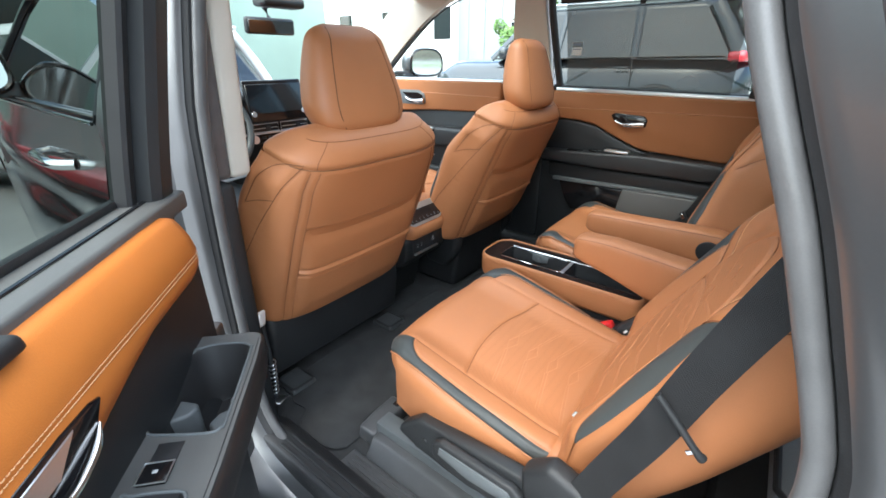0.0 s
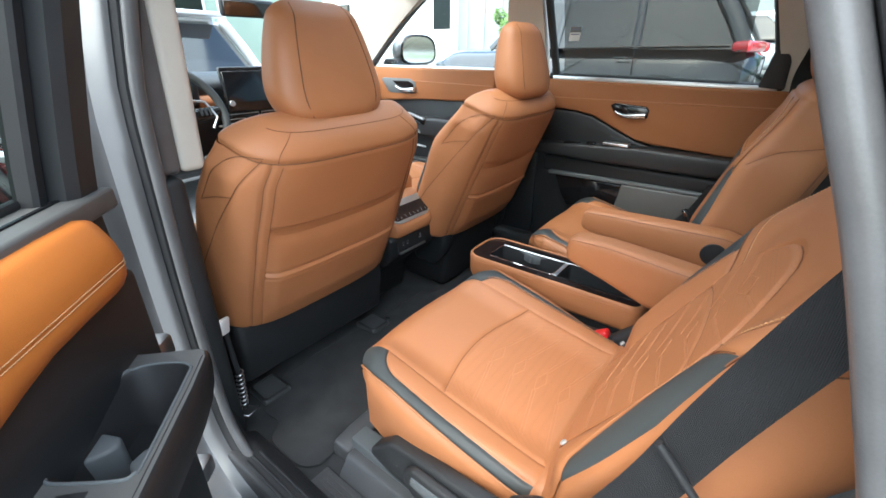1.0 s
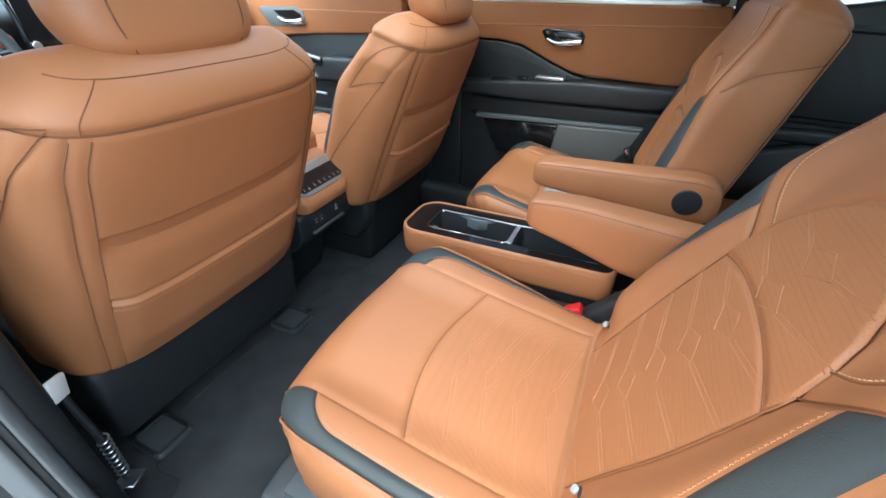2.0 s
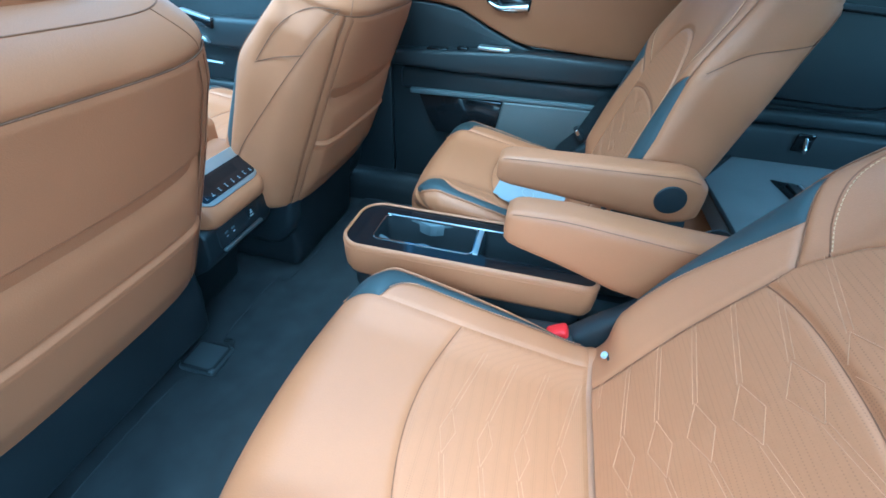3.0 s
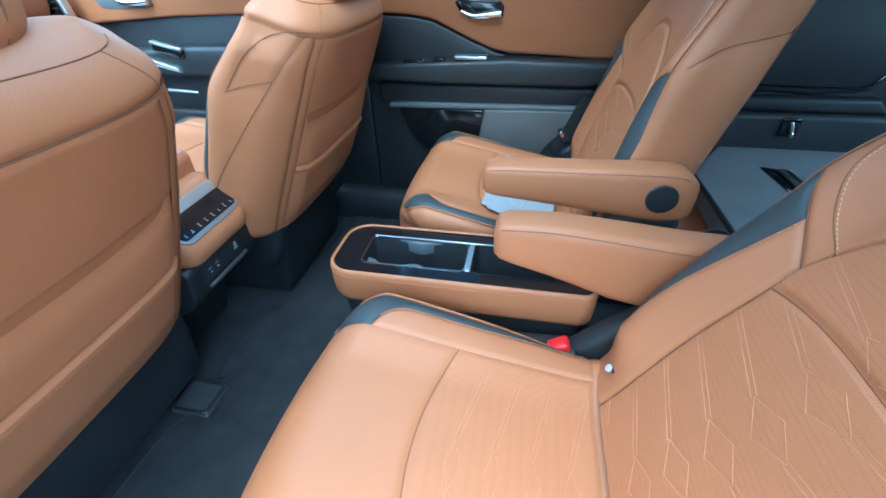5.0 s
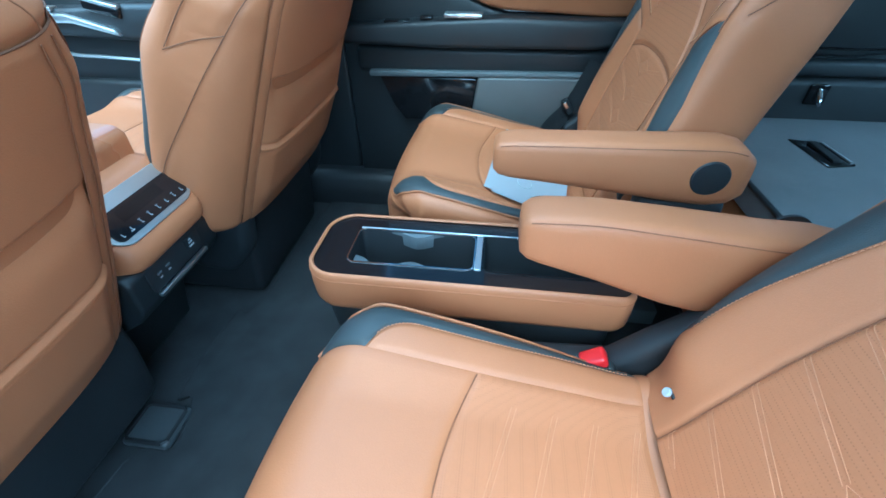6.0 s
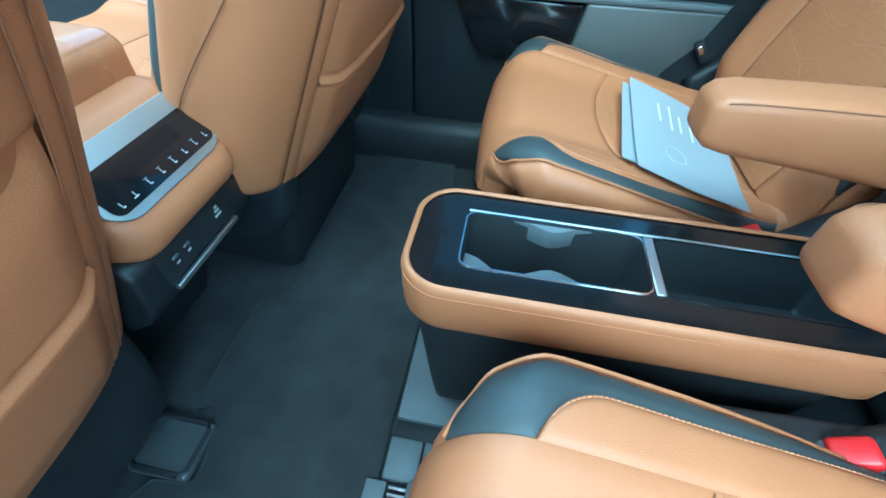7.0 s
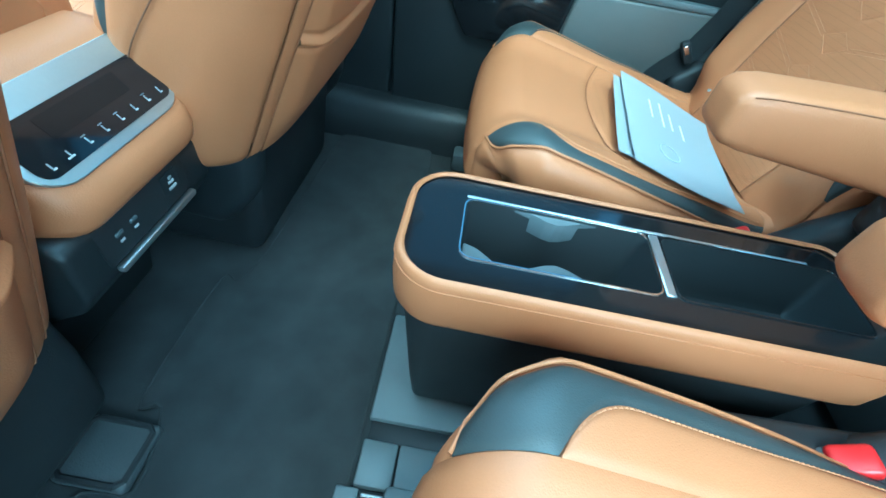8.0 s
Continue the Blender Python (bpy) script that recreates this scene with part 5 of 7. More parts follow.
structure("c_pillar_trim_left", Geo().prism([(-0.17, 1.26), (-0.08, 1.26), (-0.15, 1.03), (-0.21, 0.85), (-0.235, 0.68), (-0.5, 0.60), (-0.54, 0.90), (-0.42, 1.02), (-0.31, 1.21), (-0.30, 1.26)], "x", -0.80, -0.74, 0.02, 4), pillar_cloth, "pale trim of the near rear pillar", "pillar")

# windscreen
ob = structure("windscreen", Geo().sheet(lambda u, v: Vector(((-0.70 + 1.4 * u) * (1.06 - 0.1 * v), 2.45 - 0.95 * v - 0.18 * (2 * u - 1) ** 2 * (1 - v), 0.88 + 0.42 * v)), 16, 10), clear_glass, "clear windscreen", "window")
ob.visible_shadow = False
structure("windscreen_header", Geo().box((0, 1.47, 1.300), (1.40, 0.09, 0.045), 0.018, 3), headlining, "pale trim over the windscreen", "trim")
structure("bonnet", Geo().sheet(lambda u, v: Vector((-0.85 + 1.7 * u, 2.3 + 1.1 * v, 0.86 - 0.10 * v - 0.06 * (2 * u - 1) ** 2)), 10, 8), paint_grey, "grey painted bonnet", "bonnet")


# ---------------------------------------------------------------- console between the second-row seats
def rounded_rect(x0, x1, y0, y1, r_front, r_rear, n=7):
    """An outline in x, y with rounded corners, running once round."""
    out = []
    for cx, cy, a0, r in ((x1 - r_front, y1 - r_front, 0, r_front), (x0 + r_front, y1 - r_front, 90, r_front), (x0 + r_rear, y0 + r_rear, 180, r_rear), (x1 - r_rear, y0 + r_rear, 270, r_rear)):
        for i in range(n):
            a = radians(a0 + 90 * i / (n - 1))
            out.append(Vector((cx + r * math.cos(a), cy + r * math.sin(a), 0)))
    return out


def level(ring, z, grow=0.0):
    c = sum(ring, Vector()) / len(ring)
    out = []
    n = len(ring)
    for i, p in enumerate(ring):
        d = (ring[(i + 1) % n] - ring[i - 1]).normalized()
        out.append(Vector((p.x + d.y * grow, p.y - d.x * grow, z)))
    return out


con = thing("second_row_console", (0, 0.33, 0.0), "low tan leather console with gloss black cup holders", "console")
rim = rounded_rect(-0.092, 0.092, 0.06, 0.607, 0.055, 0.03, 9)
band = [(0.300, -0.016), (0.304, -0.006), (0.316, 0.0), (0.345, 0.002), (0.374, 0.0015), (0.382, 0.0005), (0.3855, -0.0025), (0.386, -0.005), (0.383, -0.0075)]
part("leather_band", Geo().loft([level(rim, z, g2) for z, g2 in band], False), leather, con, "tan leather band with a rounded edge", 60)
part("band_seam", Geo().tube(level(rim, 0.372, 0.002) + [level(rim, 0.372, 0.002)[0]], 0.0007, 6, False), leather, con)
well, bin_ = rounded_rect(-0.047, 0.047, 0.322, 0.54, 0.012, 0.012, 5), rounded_rect(-0.047, 0.047, 0.088, 0.305, 0.012, 0.012, 5)
# gloss black deck: flat pieces round the two openings
deck = Geo()
inner = level(rim, 0.381, -0.0068)
deck.add(inner, [])
bm = bmesh.new()
def ring_edges(pts, z):
    vs = [bm.verts.new((p.x, p.y, z)) for p in pts]
    return [bm.edges.new((vs[i], vs[(i + 1) % len(vs)])) for i in range(len(vs))]
es = ring_edges(inner, 0.3805) + ring_edges(well, 0.3805) + ring_edges(bin_, 0.3805)
bmesh.ops.triangle_fill(bm, use_beauty=True, use_dissolve=False, edges=es)
deck = Geo().bm(bm)
dk = part("deck", deck, gloss_black, con, "gloss black deck", 30)
for ring, name in ((well, "cup_well"), (bin_, "tray")):
    lip = [level(ring, 0.3805, 0.0), level(ring, 0.3822, 0.0006), level(ring, 0.3822, 0.0022), level(ring, 0.3805, 0.0028)]
    part(name + "_rim", Geo().loft(lip, False), chrome if name == "cup_well" else gloss_black, dk, "bright rim" if name == "cup_well" else "")
    depth = 0.275 if name == "cup_well" else 0.300
    g = Geo().loft([level(ring, 0.381), level(ring, 0.37, -0.001), level(ring, depth + 0.01, -0.004), level(ring, depth, -0.010)], False)
    n = len(ring)
    g.f.append(tuple(range(3 * n, 4 * n)))
    part(name, g, plastic if name == "cup_well" else plastic_soft, con, "dark recess")
part("bridge_trim", Geo().box((0, 0.3135, 0.3815), (0.094, 0.011, 0.003), 0.001, 1), satin, dk, "bright strip between the openings")
part("edge_trim", Geo().box((0.0515, 0.33, 0.3815), (0.004, 0.42, 0.002), 0.0008, 1), satin, dk, "bright strip")
# grey rubber fingers that part the two cups
for sx in (-1, 1):
    for yy in (0.431,):
        reach = 0.034 if sx > 0 else 0.018
        prof = [(sx * 0.0465, yy + 0.050), (sx * (reach + 0.012), yy + 0.030), (sx * (reach + 0.003), yy + 0.012), (sx * reach, yy), (sx * (reach + 0.003), yy - 0.012), (sx * (reach + 0.012), yy - 0.030), (sx * 0.0465, yy - 0.050)]
        part("cup_finger", Geo().prism(prof, "z", 0.350 if sx > 0 else 0.302, 0.378 if sx > 0 else 0.366, 0.003, 2), plastic_grey, con, "grey rubber cup finger")
part("cup_finger", Geo().prism([(-0.046, 0.537), (-0.010, 0.537), (-0.016, 0.520), (-0.030, 0.502), (-0.046, 0.492)], "z", 0.302, 0.366, 0.003, 2), plastic_grey, con)
ped = rounded_rect(-0.078, 0.078, 0.075, 0.592, 0.045, 0.03, 7)
g = Geo().loft([level(ped, 0.302), level(ped, 0.26, -0.002), level(ped, 0.10, -0.022), level(ped, 0.035, -0.032)], False)
part("pedestal", g, plastic, con, "dark moulded pedestal")
structure("floor_channel", Geo().prism([(-0.088, 0.0), (-0.086, 0.012), (0.115, 0.012), (0.125, 0.0)], "y", 0.30, 0.617, 0.004, 2), plate_grey, "pale grey plastic cover over the console rail", "rail cover")
structure("rail_groove", Geo().prism([(-0.120, 0.0), (-0.118, 0.004), (-0.086, 0.004), (-0.084, 0.0)], "y", 0.10, 0.612, 0.001, 1), plastic, "dark groove between the rail covers", "rail")
structure("rail_cover", Geo().prism([(-0.186, 0.0), (-0.184, 0.013), (-0.119, 0.013), (-0.117, 0.0)], "y", 0.5625, 0.617, 0.003, 2), plate_grey, "pale grey plastic seat rail cover", "rail cover")
structure("rail_cover", Geo().prism([(-0.186, 0.0), (-0.184, 0.013), (-0.119, 0.013), (-0.117, 0.0)], "y", 0.20, 0.5595, 0.003, 2), plate_grey, "pale grey plastic seat rail cover", "rail cover")
structure("rail_cover", Geo().prism([(-0.262, 0.0), (-0.258, 0.016), (-0.188, 0.016), (-0.186, 0.0)], "y", 0.606, 0.640, 0.004, 2), plate_grey, "pale grey plastic rail end cover", "rail cover")
for x in (-0.196, -0.206, -0.226, -0.244):
    structure("rail_lip", Geo().box((x, 0.33, 0.010), (0.006, 0.545, 0.016), 0.002, 2), steel, "bare steel rail lip", "rail")
structure("rail_bolt", Geo().disc((-0.216, 0.575, 0.012), (0, 0, 1), 0.009, 0.012, 12, 0.002), steel, "steel rail bolt", "bolt")
# outer rail cover and ribbed step beside the near seat
structure("rail_cover", Geo().prism([(-0.705, 0.0), (-0.698, 0.012), (-0.672, 0.048), (-0.660, 0.052), (-0.575, 0.052), (-0.565, 0.0)], "y", 0.05, 0.560, 0.006, 3), step_grey, "dark grey plastic cover over the outer seat rail", "rail cover")
structure("rail_cover", Geo().prism([(-0.668, 0.0), (-0.660, 0.040), (-0.600, 0.050), (-0.520, 0.050), (-0.512, 0.0)], "y", 0.566, 0.628, 0.008, 3), step_grey, "dark grey plastic end cap of the outer seat rail", "rail cover")
structure("rail_slot", Geo().box((-0.535, 0.590, 0.051), (0.030, 0.020, 0.005), 0.002, 1), gloss_black, "dark slot in the rail cap", "rail")
structure("step_panel", Geo().prism([(-0.80, 0.0), (-0.795, 0.012), (-0.706, 0.010), (-0.702, 0.0)], "y", 0.02, 0.600, 0.004, 2), step_grey, "dark grey ribbed plastic step panel", "sill")
for i in range(6):
    structure("step_rib", Geo().box((-0.786 + 0.0135 * i, 0.30, 0.0125), (0.005, 0.56, 0.005), 0.002, 2), step_grey, "raised rib of the step panel", "sill")
structure("rail_cover", Geo().prism([(0.25, 0.0), (0.26, 0.028), (0.36, 0.028), (0.37, 0.0)], "y", 0.46, 0.60, 0.005, 2), plastic, "dark plastic seat rail cover", "rail cover")

# ---------------------------------------------------------------- rear end of the front console
fc = thing("front_console", (0, 1.2, 0.0), "front console with rear climate panel, tan lid", "console")
def nose_ring(x):
    """The nose's section at x; its rear corners are rounded in plan."""
    r = 0.045
    e = max(0.0, abs(x) - (0.116 - r)) / r
    off = r * (1 - math.sqrt(max(0.0, 1 - min(1.0, e) ** 2)))
    pts = [(1.06, 0.345, 0, 0), (1.06, 0.488, 0, 0), (0.985, 0.484, 0, 0), (0.970, 0.477, 0, 0), (0.957, 0.463, 0, 0), (0.930, 0.432, 0.3, 0.34), (0.904, 0.4035, 0.66, 0.75), (0.897, 0.394, 0.75, 0.7), (0.892, 0.380, 0.9, 0.4), (0.895, 0.363, 1, 0.1), (0.902, 0.354, 1, 0), (0.920, 0.349, 1, 0)]
    squash = 1 - 0.10 * smooth(0.80, 1.0, abs(x) / 0.118)
    return [Vector((x, 1.06 - (1.06 - y - off * ky) * squash, 0.415 + (z + off * kz - 0.415) * squash)) for y, z, ky, kz in pts]


part("nose", Geo().loft([nose_ring(0.118 * math.sin(radians(-90 + 180 * i / 28))) for i in range(29)]), leather, fc, "tan leather surround of the panel", 60)
a, b = Vector((0, 0.9645, 0.4700)), Vector((0, 0.9060, 0.4030))
down = (b - a).normalized()
nrm = Vector((0, down.z, -down.y))
if nrm.z < 0:
    nrm = -nrm
tilt = math.degrees(math.atan2(down.z, down.y))


def on_panel(x, s, lift):
    p = a.lerp(b, s) + nrm * lift
    return Vector((x, p.y, p.z))


def plate(x0, x1, s0, s1, lift, thick, r, corner=0.0, near=None):
    """A flat plate on the sloping panel."""
    pts = rounded_rect(x0, x1, s0 * 0.1, s1 * 0.1, max(near or corner, 0.001), max(corner, 0.001), 7)
    ring = lambda h, inset: [on_panel(p.x, p.y / 0.1, h) for p in level(pts, 0, -inset)]
    g2 = Geo().loft([ring(lift - 0.002, 0), ring(lift + thick - r, 0), ring(lift + thick, r)], True)
    return g2


pl = part("climate_panel", plate(-0.1035, 0.1035, -0.02, 0.99, 0.0015, 0.0035, 0.001, 0.010, 0.036), panel_silver, fc, "dull silver panel")
part("display", plate(-0.094, 0.094, 0.26, 0.86, 0.0049, 0.0012, 0.0004, 0.003, 0.014), screen_glass, pl, "dark glossy display")
for i, x in enumerate((-0.080, -0.058, -0.034, -0.011, 0.012, 0.034, 0.056, 0.078)):
    # each key: a short stem, a foot and, on some, a cap
    part("key_stroke", plate(x - 0.0008, x + 0.0008, 0.70, 0.77, 0.0060, 0.0003, 0.0001, 0.0006), mark_white, pl)
    part("key_stroke", plate(x - (0.0050 if i == 1 else 0.0008), x + 0.0036, 0.77, 0.79, 0.0060, 0.0003, 0.0001, 0.0006), mark_white, pl)
    if i in (2, 3, 4, 6):
        part("key_stroke", plate(x - 0.003, x + 0.003, 0.68, 0.692, 0.0060, 0.0003, 0.0001, 0.0005), mark_white, pl)
part("cool_mark", plate(0.088, 0.093, 0.5, 0.55, 0.0060, 0.0003, 0.0001, 0.001), mark_blue, pl, "blue mark")
part("readout", plate(-0.055, 0.05, 0.33, 0.58, 0.0060, 0.0003, 0.0001, 0.002), gloss_black, pl)
low = part("lower_face", Geo().prism([(1.30, 0.352), (0.925, 0.356), (0.912, 0.345), (0.918, 0.275), (0.938, 0.245), (1.00, 0.205), (1.06, 0.15), (1.10, 0.0), (1.30, 0.0)], "x", -0.125, 0.125, 0.012, 4), plastic_soft, fc, "dark moulded rear face")
soc = part("socket_plate", Geo().box((-0.01, 0.9135, 0.320), (0.155, 0.006, 0.052), 0.003, 2, (-4, 0, 0)), plastic, low)
for x in (-0.060, -0.036):
    s2 = part("usb_socket", Geo().box((x, 0.9105, 0.323), (0.012, 0.003, 0.005), 0.001, 1), plastic_grey, soc, "usb socket")
    part("socket_mark", Geo().box((x, 0.9105, 0.313), (0.007, 0.0012, 0.004), 0), mark_white, s2)
s2 = part("power_socket", Geo().box((0.035, 0.9105, 0.324), (0.030, 0.003, 0.028), 0.003, 2), plastic_soft, soc)
for dz, dx in ((-0.007, 0.014), (0.001, 0.010), (0.007, 0.006)):
    part("socket_mark", Geo().box((0.035, 0.9085, 0.324 + dz), (dx, 0.0012, 0.0035), 0), mark_white, s2)
part("silver_strip", Geo().box((-0.006, 0.9105, 0.284), (0.15, 0.010, 0.009), 0.003, 2), satin, low, "silver strip")
lid = part("armrest_lid", Geo().prism([(1.012, 0.45), (1.010, 0.525), (1.03, 0.540), (1.33, 0.545), (1.36, 0.53), (1.36, 0.45)], "x", -0.118, 0.118, 0.018, 5), lid_leather, fc, "padded tan leather lid", 60)
for dx in (0.0,):
    for dy2 in (-0.004, 0.004):
        part("lid_seam", Geo().tube([(-0.108, 1.12 + dy2, 0.5425), (0.108, 1.12 + dy2, 0.5425)], 0.0012, 6), thread_dark, lid)
part("side_wall", Geo().prism([(1.12, 0.0), (1.08, 0.15), (0.96, 0.25), (0.94, 0.34), (1.02, 0.48), (1.85, 0.50), (1.95, 0.0)], "x", -0.124, 0.124, 0.012, 3), plastic_soft, fc)
for sx in (-1, 1):
    part("knee_pad", Geo().prism([(1.33, 0.42), (1.33, 0.515), (1.75, 0.54), (1.80, 0.46)], "x", sx * 0.118 - 0.018, sx * 0.118 + 0.018, 0.012, 3), leather, fc)
part("shifter", Geo().box((0.01, 1.50, 0.535), (0.05, 0.06, 0.05), 0.015, 3), gloss_black, fc)
part("deck", Geo().box((0, 1.56, 0.505), (0.19, 0.36, 0.016), 0.006, 2), gloss_black, fc)

# ---------------------------------------------------------------- dashboard, steering wheel, mirror
dash = thing("dashboard", (0, 2.05, 0.3), "dashboard with dark top, tan pad, central screen and vents", "dashboard")


def dash_profile(x):
    k = 0.05 * (abs(x) / 0.74) ** 2
    return [(2.40, 0.855), (2.18, 0.885), (2.02, 0.885 - k * 0.3), (1.93, 0.865 - k * 0.3), (1.90, 0.835), (1.905, 0.80), (1.93, 0.70), (1.96, 0.60), (2.04, 0.45), (2.40, 0.40)]


rings = [[Vector((x, y + 0.06 * (abs(x) / 0.74) ** 2, z)) for y, z in spline([Vector((0, *p)) for p in dash_profile(x)], 3) and [(q3.y, q3.z) for q3 in spline([Vector((0, *p)) for p in dash_profile(x)], 3)]] for x in [-0.76 + 1.52 * i / 20 for i in range(21)]]
part("dash_body", Geo().loft(rings), plastic_soft, dash, "", 50)
part("passenger_pad", Geo().prism([(1.93, 0.885), (1.865, 0.862), (1.845, 0.82), (1.86, 0.755), (1.90, 0.735), (1.96, 0.74)], "x", 0.22, 0.665, 0.020, 4), leather, dash, "tan leather pad across the dash")
part("driver_pad", Geo().prism([(1.97, 0.81), (1.89, 0.80), (1.875, 0.775), (1.90, 0.74), (1.97, 0.74)], "x", -0.26, -0.165, 0.012, 3), leather, dash)
sc = part("screen", Geo().box((0.0, 1.865, 0.820), (0.31, 0.022, 0.190), 0.008, 3, (-10, 0, 0)), gloss_black, dash, "black central touch screen")
part("screen_glass", Geo().box((0.0, 1.8515, 0.832), (0.295, 0.002, 0.130), 0.001, 1, (-10, 0, 0)), screen_glass, sc)
for x in (-0.135, 0.135):
    part("screen_knob", Geo().disc((x, 1.850, 0.765), (0, -1, 0.18), 0.016, 0.02), gloss_black, sc)
    part("knob_ring", Geo().disc((x, 1.842, 0.7665), (0, -1, 0.18), 0.013, 0.008), satin, sc)
for i in range(9):
    part("screen_key", Geo().box((-0.095 + 0.024 * i, 1.8565, 0.745), (0.012, 0.002, 0.005), 0), mark_white, sc)
part("silver_line", Geo().box((0.02, 1.872, 0.672), (0.44, 0.016, 0.008), 0.003, 2), satin, dash, "silver strip")
for x in (-0.085, 0.085):
    v = part("vent", Geo().box((x, 1.880, 0.698), (0.158, 0.03, 0.040), 0.006, 2), gloss_black, dash)
    rim2 = [(x + sx * 0.078, 1.8645, 0.698 + sz * 0.019) for sx, sz in ((-1, -1), (1, -1), (1, 1), (-1, 1), (-1, -1))]
    part("vent_frame", Geo().tube(rim2, 0.0025, 8), satin, v, "silver vent frame")
    for i in range(3):
        part("vent_slat", Geo().box((x, 1.8655, 0.688 + 0.010 * i), (0.145, 0.012, 0.003), 0.001, 1, (20, 0, 0)), satin if i == 1 else plastic, v)
    part("vent_tab", Geo().box((x + 0.02, 1.860, 0.698), (0.024, 0.010, 0.014), 0.003, 2), plastic, v)
part("control_strip", Geo().box((0.02, 1.895, 0.645), (0.40, 0.03, 0.045), 0.008, 3), gloss_black, dash)
for x in (-0.14, 0.15):
    part("dial", Geo().disc((x, 1.870, 0.647), (0, -1, 0.1), 0.020, 0.026), satin, dash, "round silver dial")
for i in range(6):
    part("climate_key", Geo().box((-0.085 + 0.036 * i, 1.879, 0.650), (0.026, 0.006, 0.014), 0.002, 1), plastic, dash)
vf = part("side_vent", Geo().prism([(1.945, 0.862), (1.835, 0.872), (1.812, 0.722), (1.90, 0.708)], "x", 0.672, 0.705, 0.008, 3), satin, dash, "silver-framed side vent")
part("vent_mouth", Geo().prism([(1.925, 0.848), (1.848, 0.856), (1.828, 0.735), (1.89, 0.724)], "x", 0.668, 0.676, 0.003, 2), gloss_black, vf)
part("vent_tab", Geo().disc((0.665, 1.872, 0.79), (-1, 0, 0), 0.012, 0.012), satin, vf)
for i in range(5):
    part("vent_slat", Geo().box((0.6665, 1.872, 0.752 + 0.02 * i), (0.008, 0.066, 0.004), 0.001, 1, (0, 20, 0)), plastic, vf)
part("binnacle", Geo().prism([(2.02, 0.90), (1.90, 0.895), (1.865, 0.86), (1.87, 0.77), (1.98, 0.74)], "x", -0.62, -0.25, 0.02, 4), plastic, dash, "dark instrument hood")
part("gauge_glass", Geo().box((-0.435, 1.862, 0.825), (0.31, 0.006, 0.10), 0.003, 2, (-8, 0, 0)), screen_glass, dash)

sw = thing("steering_wheel", (-0.435, 1.70, 0.5), "dark leather steering wheel with silver spokes", "steering wheel")
mw = pose(-0.435, 1.70, 0.755, 66, 0, 0)
ring = [mw @ Vector((0.185 * math.cos(t), 0.182 * math.sin(t), 0)) for t in (2 * math.pi * i / 64 for i in range(65))]
part("rim", Geo().tube(ring, 0.0155, 14, False), leather_dark, sw)
hub = [[mw @ Vector((r * math.copysign(abs(math.cos(t)) ** 0.7, math.cos(t)), 0.85 * r * math.copysign(abs(math.sin(t)) ** 0.7, math.sin(t)), h)) for t in (2 * math.pi * i / 32 for i in range(32))] for r, h in ((0.070, -0.03), (0.074, 0.0), (0.068, 0.022), (0.05, 0.032), (0.02, 0.034))]
hb = part("hub", Geo().loft(hub), leather_dark, sw, "", 60)
part("badge", Geo().tube([mw @ Vector((0.022 * math.cos(t), 0.018 * math.sin(t), 0.036)) for t in (2 * math.pi * i / 24 for i in range(25))], 0.003, 8, False), chrome, hb, "plain bright ring")
part("badge_bar", Geo().tube([mw @ Vector((-0.026, 0, 0.037)), mw @ Vector((0.026, 0, 0.037))], 0.003, 8), chrome, hb)
for sx in (-1, 1):
    sp = part("spoke", Geo().tube([mw @ Vector((sx * 0.06, -0.005, 0.0)), mw @ Vector((sx * 0.12, 0.0, -0.004)), mw @ Vector((sx * 0.18, 0.005, 0))], 0.022, 10, True, 0.45, mw.to_3x3() @ Vector((0, 0, 1))), gloss_black, sw)
    part("spoke_trim", Geo().tube([mw @ Vector((sx * 0.075, 0.05, 0.008)), mw @ Vector((sx * 0.125, 0.042, 0.006)), mw @ Vector((sx * 0.15, -0.02, 0.006)), mw @ Vector((sx * 0.12, -0.06, 0.004))], 0.005, 8), satin, sp, "silver spoke trim")
    for i in range(3):
        part("wheel_key", Geo().tube([mw @ Vector((sx * (0.095 + 0.017 * i), -0.012, 0.012)), mw @ Vector((sx * (0.095 + 0.017 * i), 0.018, 0.012))], 0.006, 8), plastic, sp)
part("column", Geo().tube([mw @ Vector((0, 0, -0.02)), mw @ Vector((0, 0, -0.22))], 0.05, 16), plastic, sw)
part("stalk", Geo().tube([(-0.36, 1.74, 0.72), (-0.22, 1.72, 0.735)], 0.008, 10), plastic, sw)
part("stalk", Geo().tube([(-0.51, 1.74, 0.72), (-0.65, 1.72, 0.735)], 0.008, 10), plastic, sw)

mir = thing("rear_view_mirror", (0.0, 1.80, 1.10), "dark framed rear-view mirror at the windscreen", "mirror")
part("housing", Geo().box((-0.01, 1.80, 1.138), (0.235, 0.03, 0.068), 0.014, 4, (5, 0, -3)), plastic, mir)
part("mirror_glass", Geo().box((-0.011, 1.7835, 1.1345), (0.215, 0.002, 0.052), 0.001, 1, (5, 0, -3)), dark_reflection_mirror, mir)
part("stem", Geo().tube([(0, 1.81, 1.165), (0, 1.84, 1.21), (0, 1.80, 1.225)], 0.012, 10), plastic, mir)
part("sensor_pod", Geo().box((0.0, 1.72, 1.225), (0.20, 0.10, 0.04), 0.015, 3), plastic, mir)
visor = thing("sun_visor", (-0.36, 1.42, 1.24), "pale cloth sun visor folded up", "sun visor")
part("panel", Geo().box((-0.36, 1.42, 1.290), (0.36, 0.15, 0.018), 0.007, 3, (-6, 0, 0)), headlining, visor)
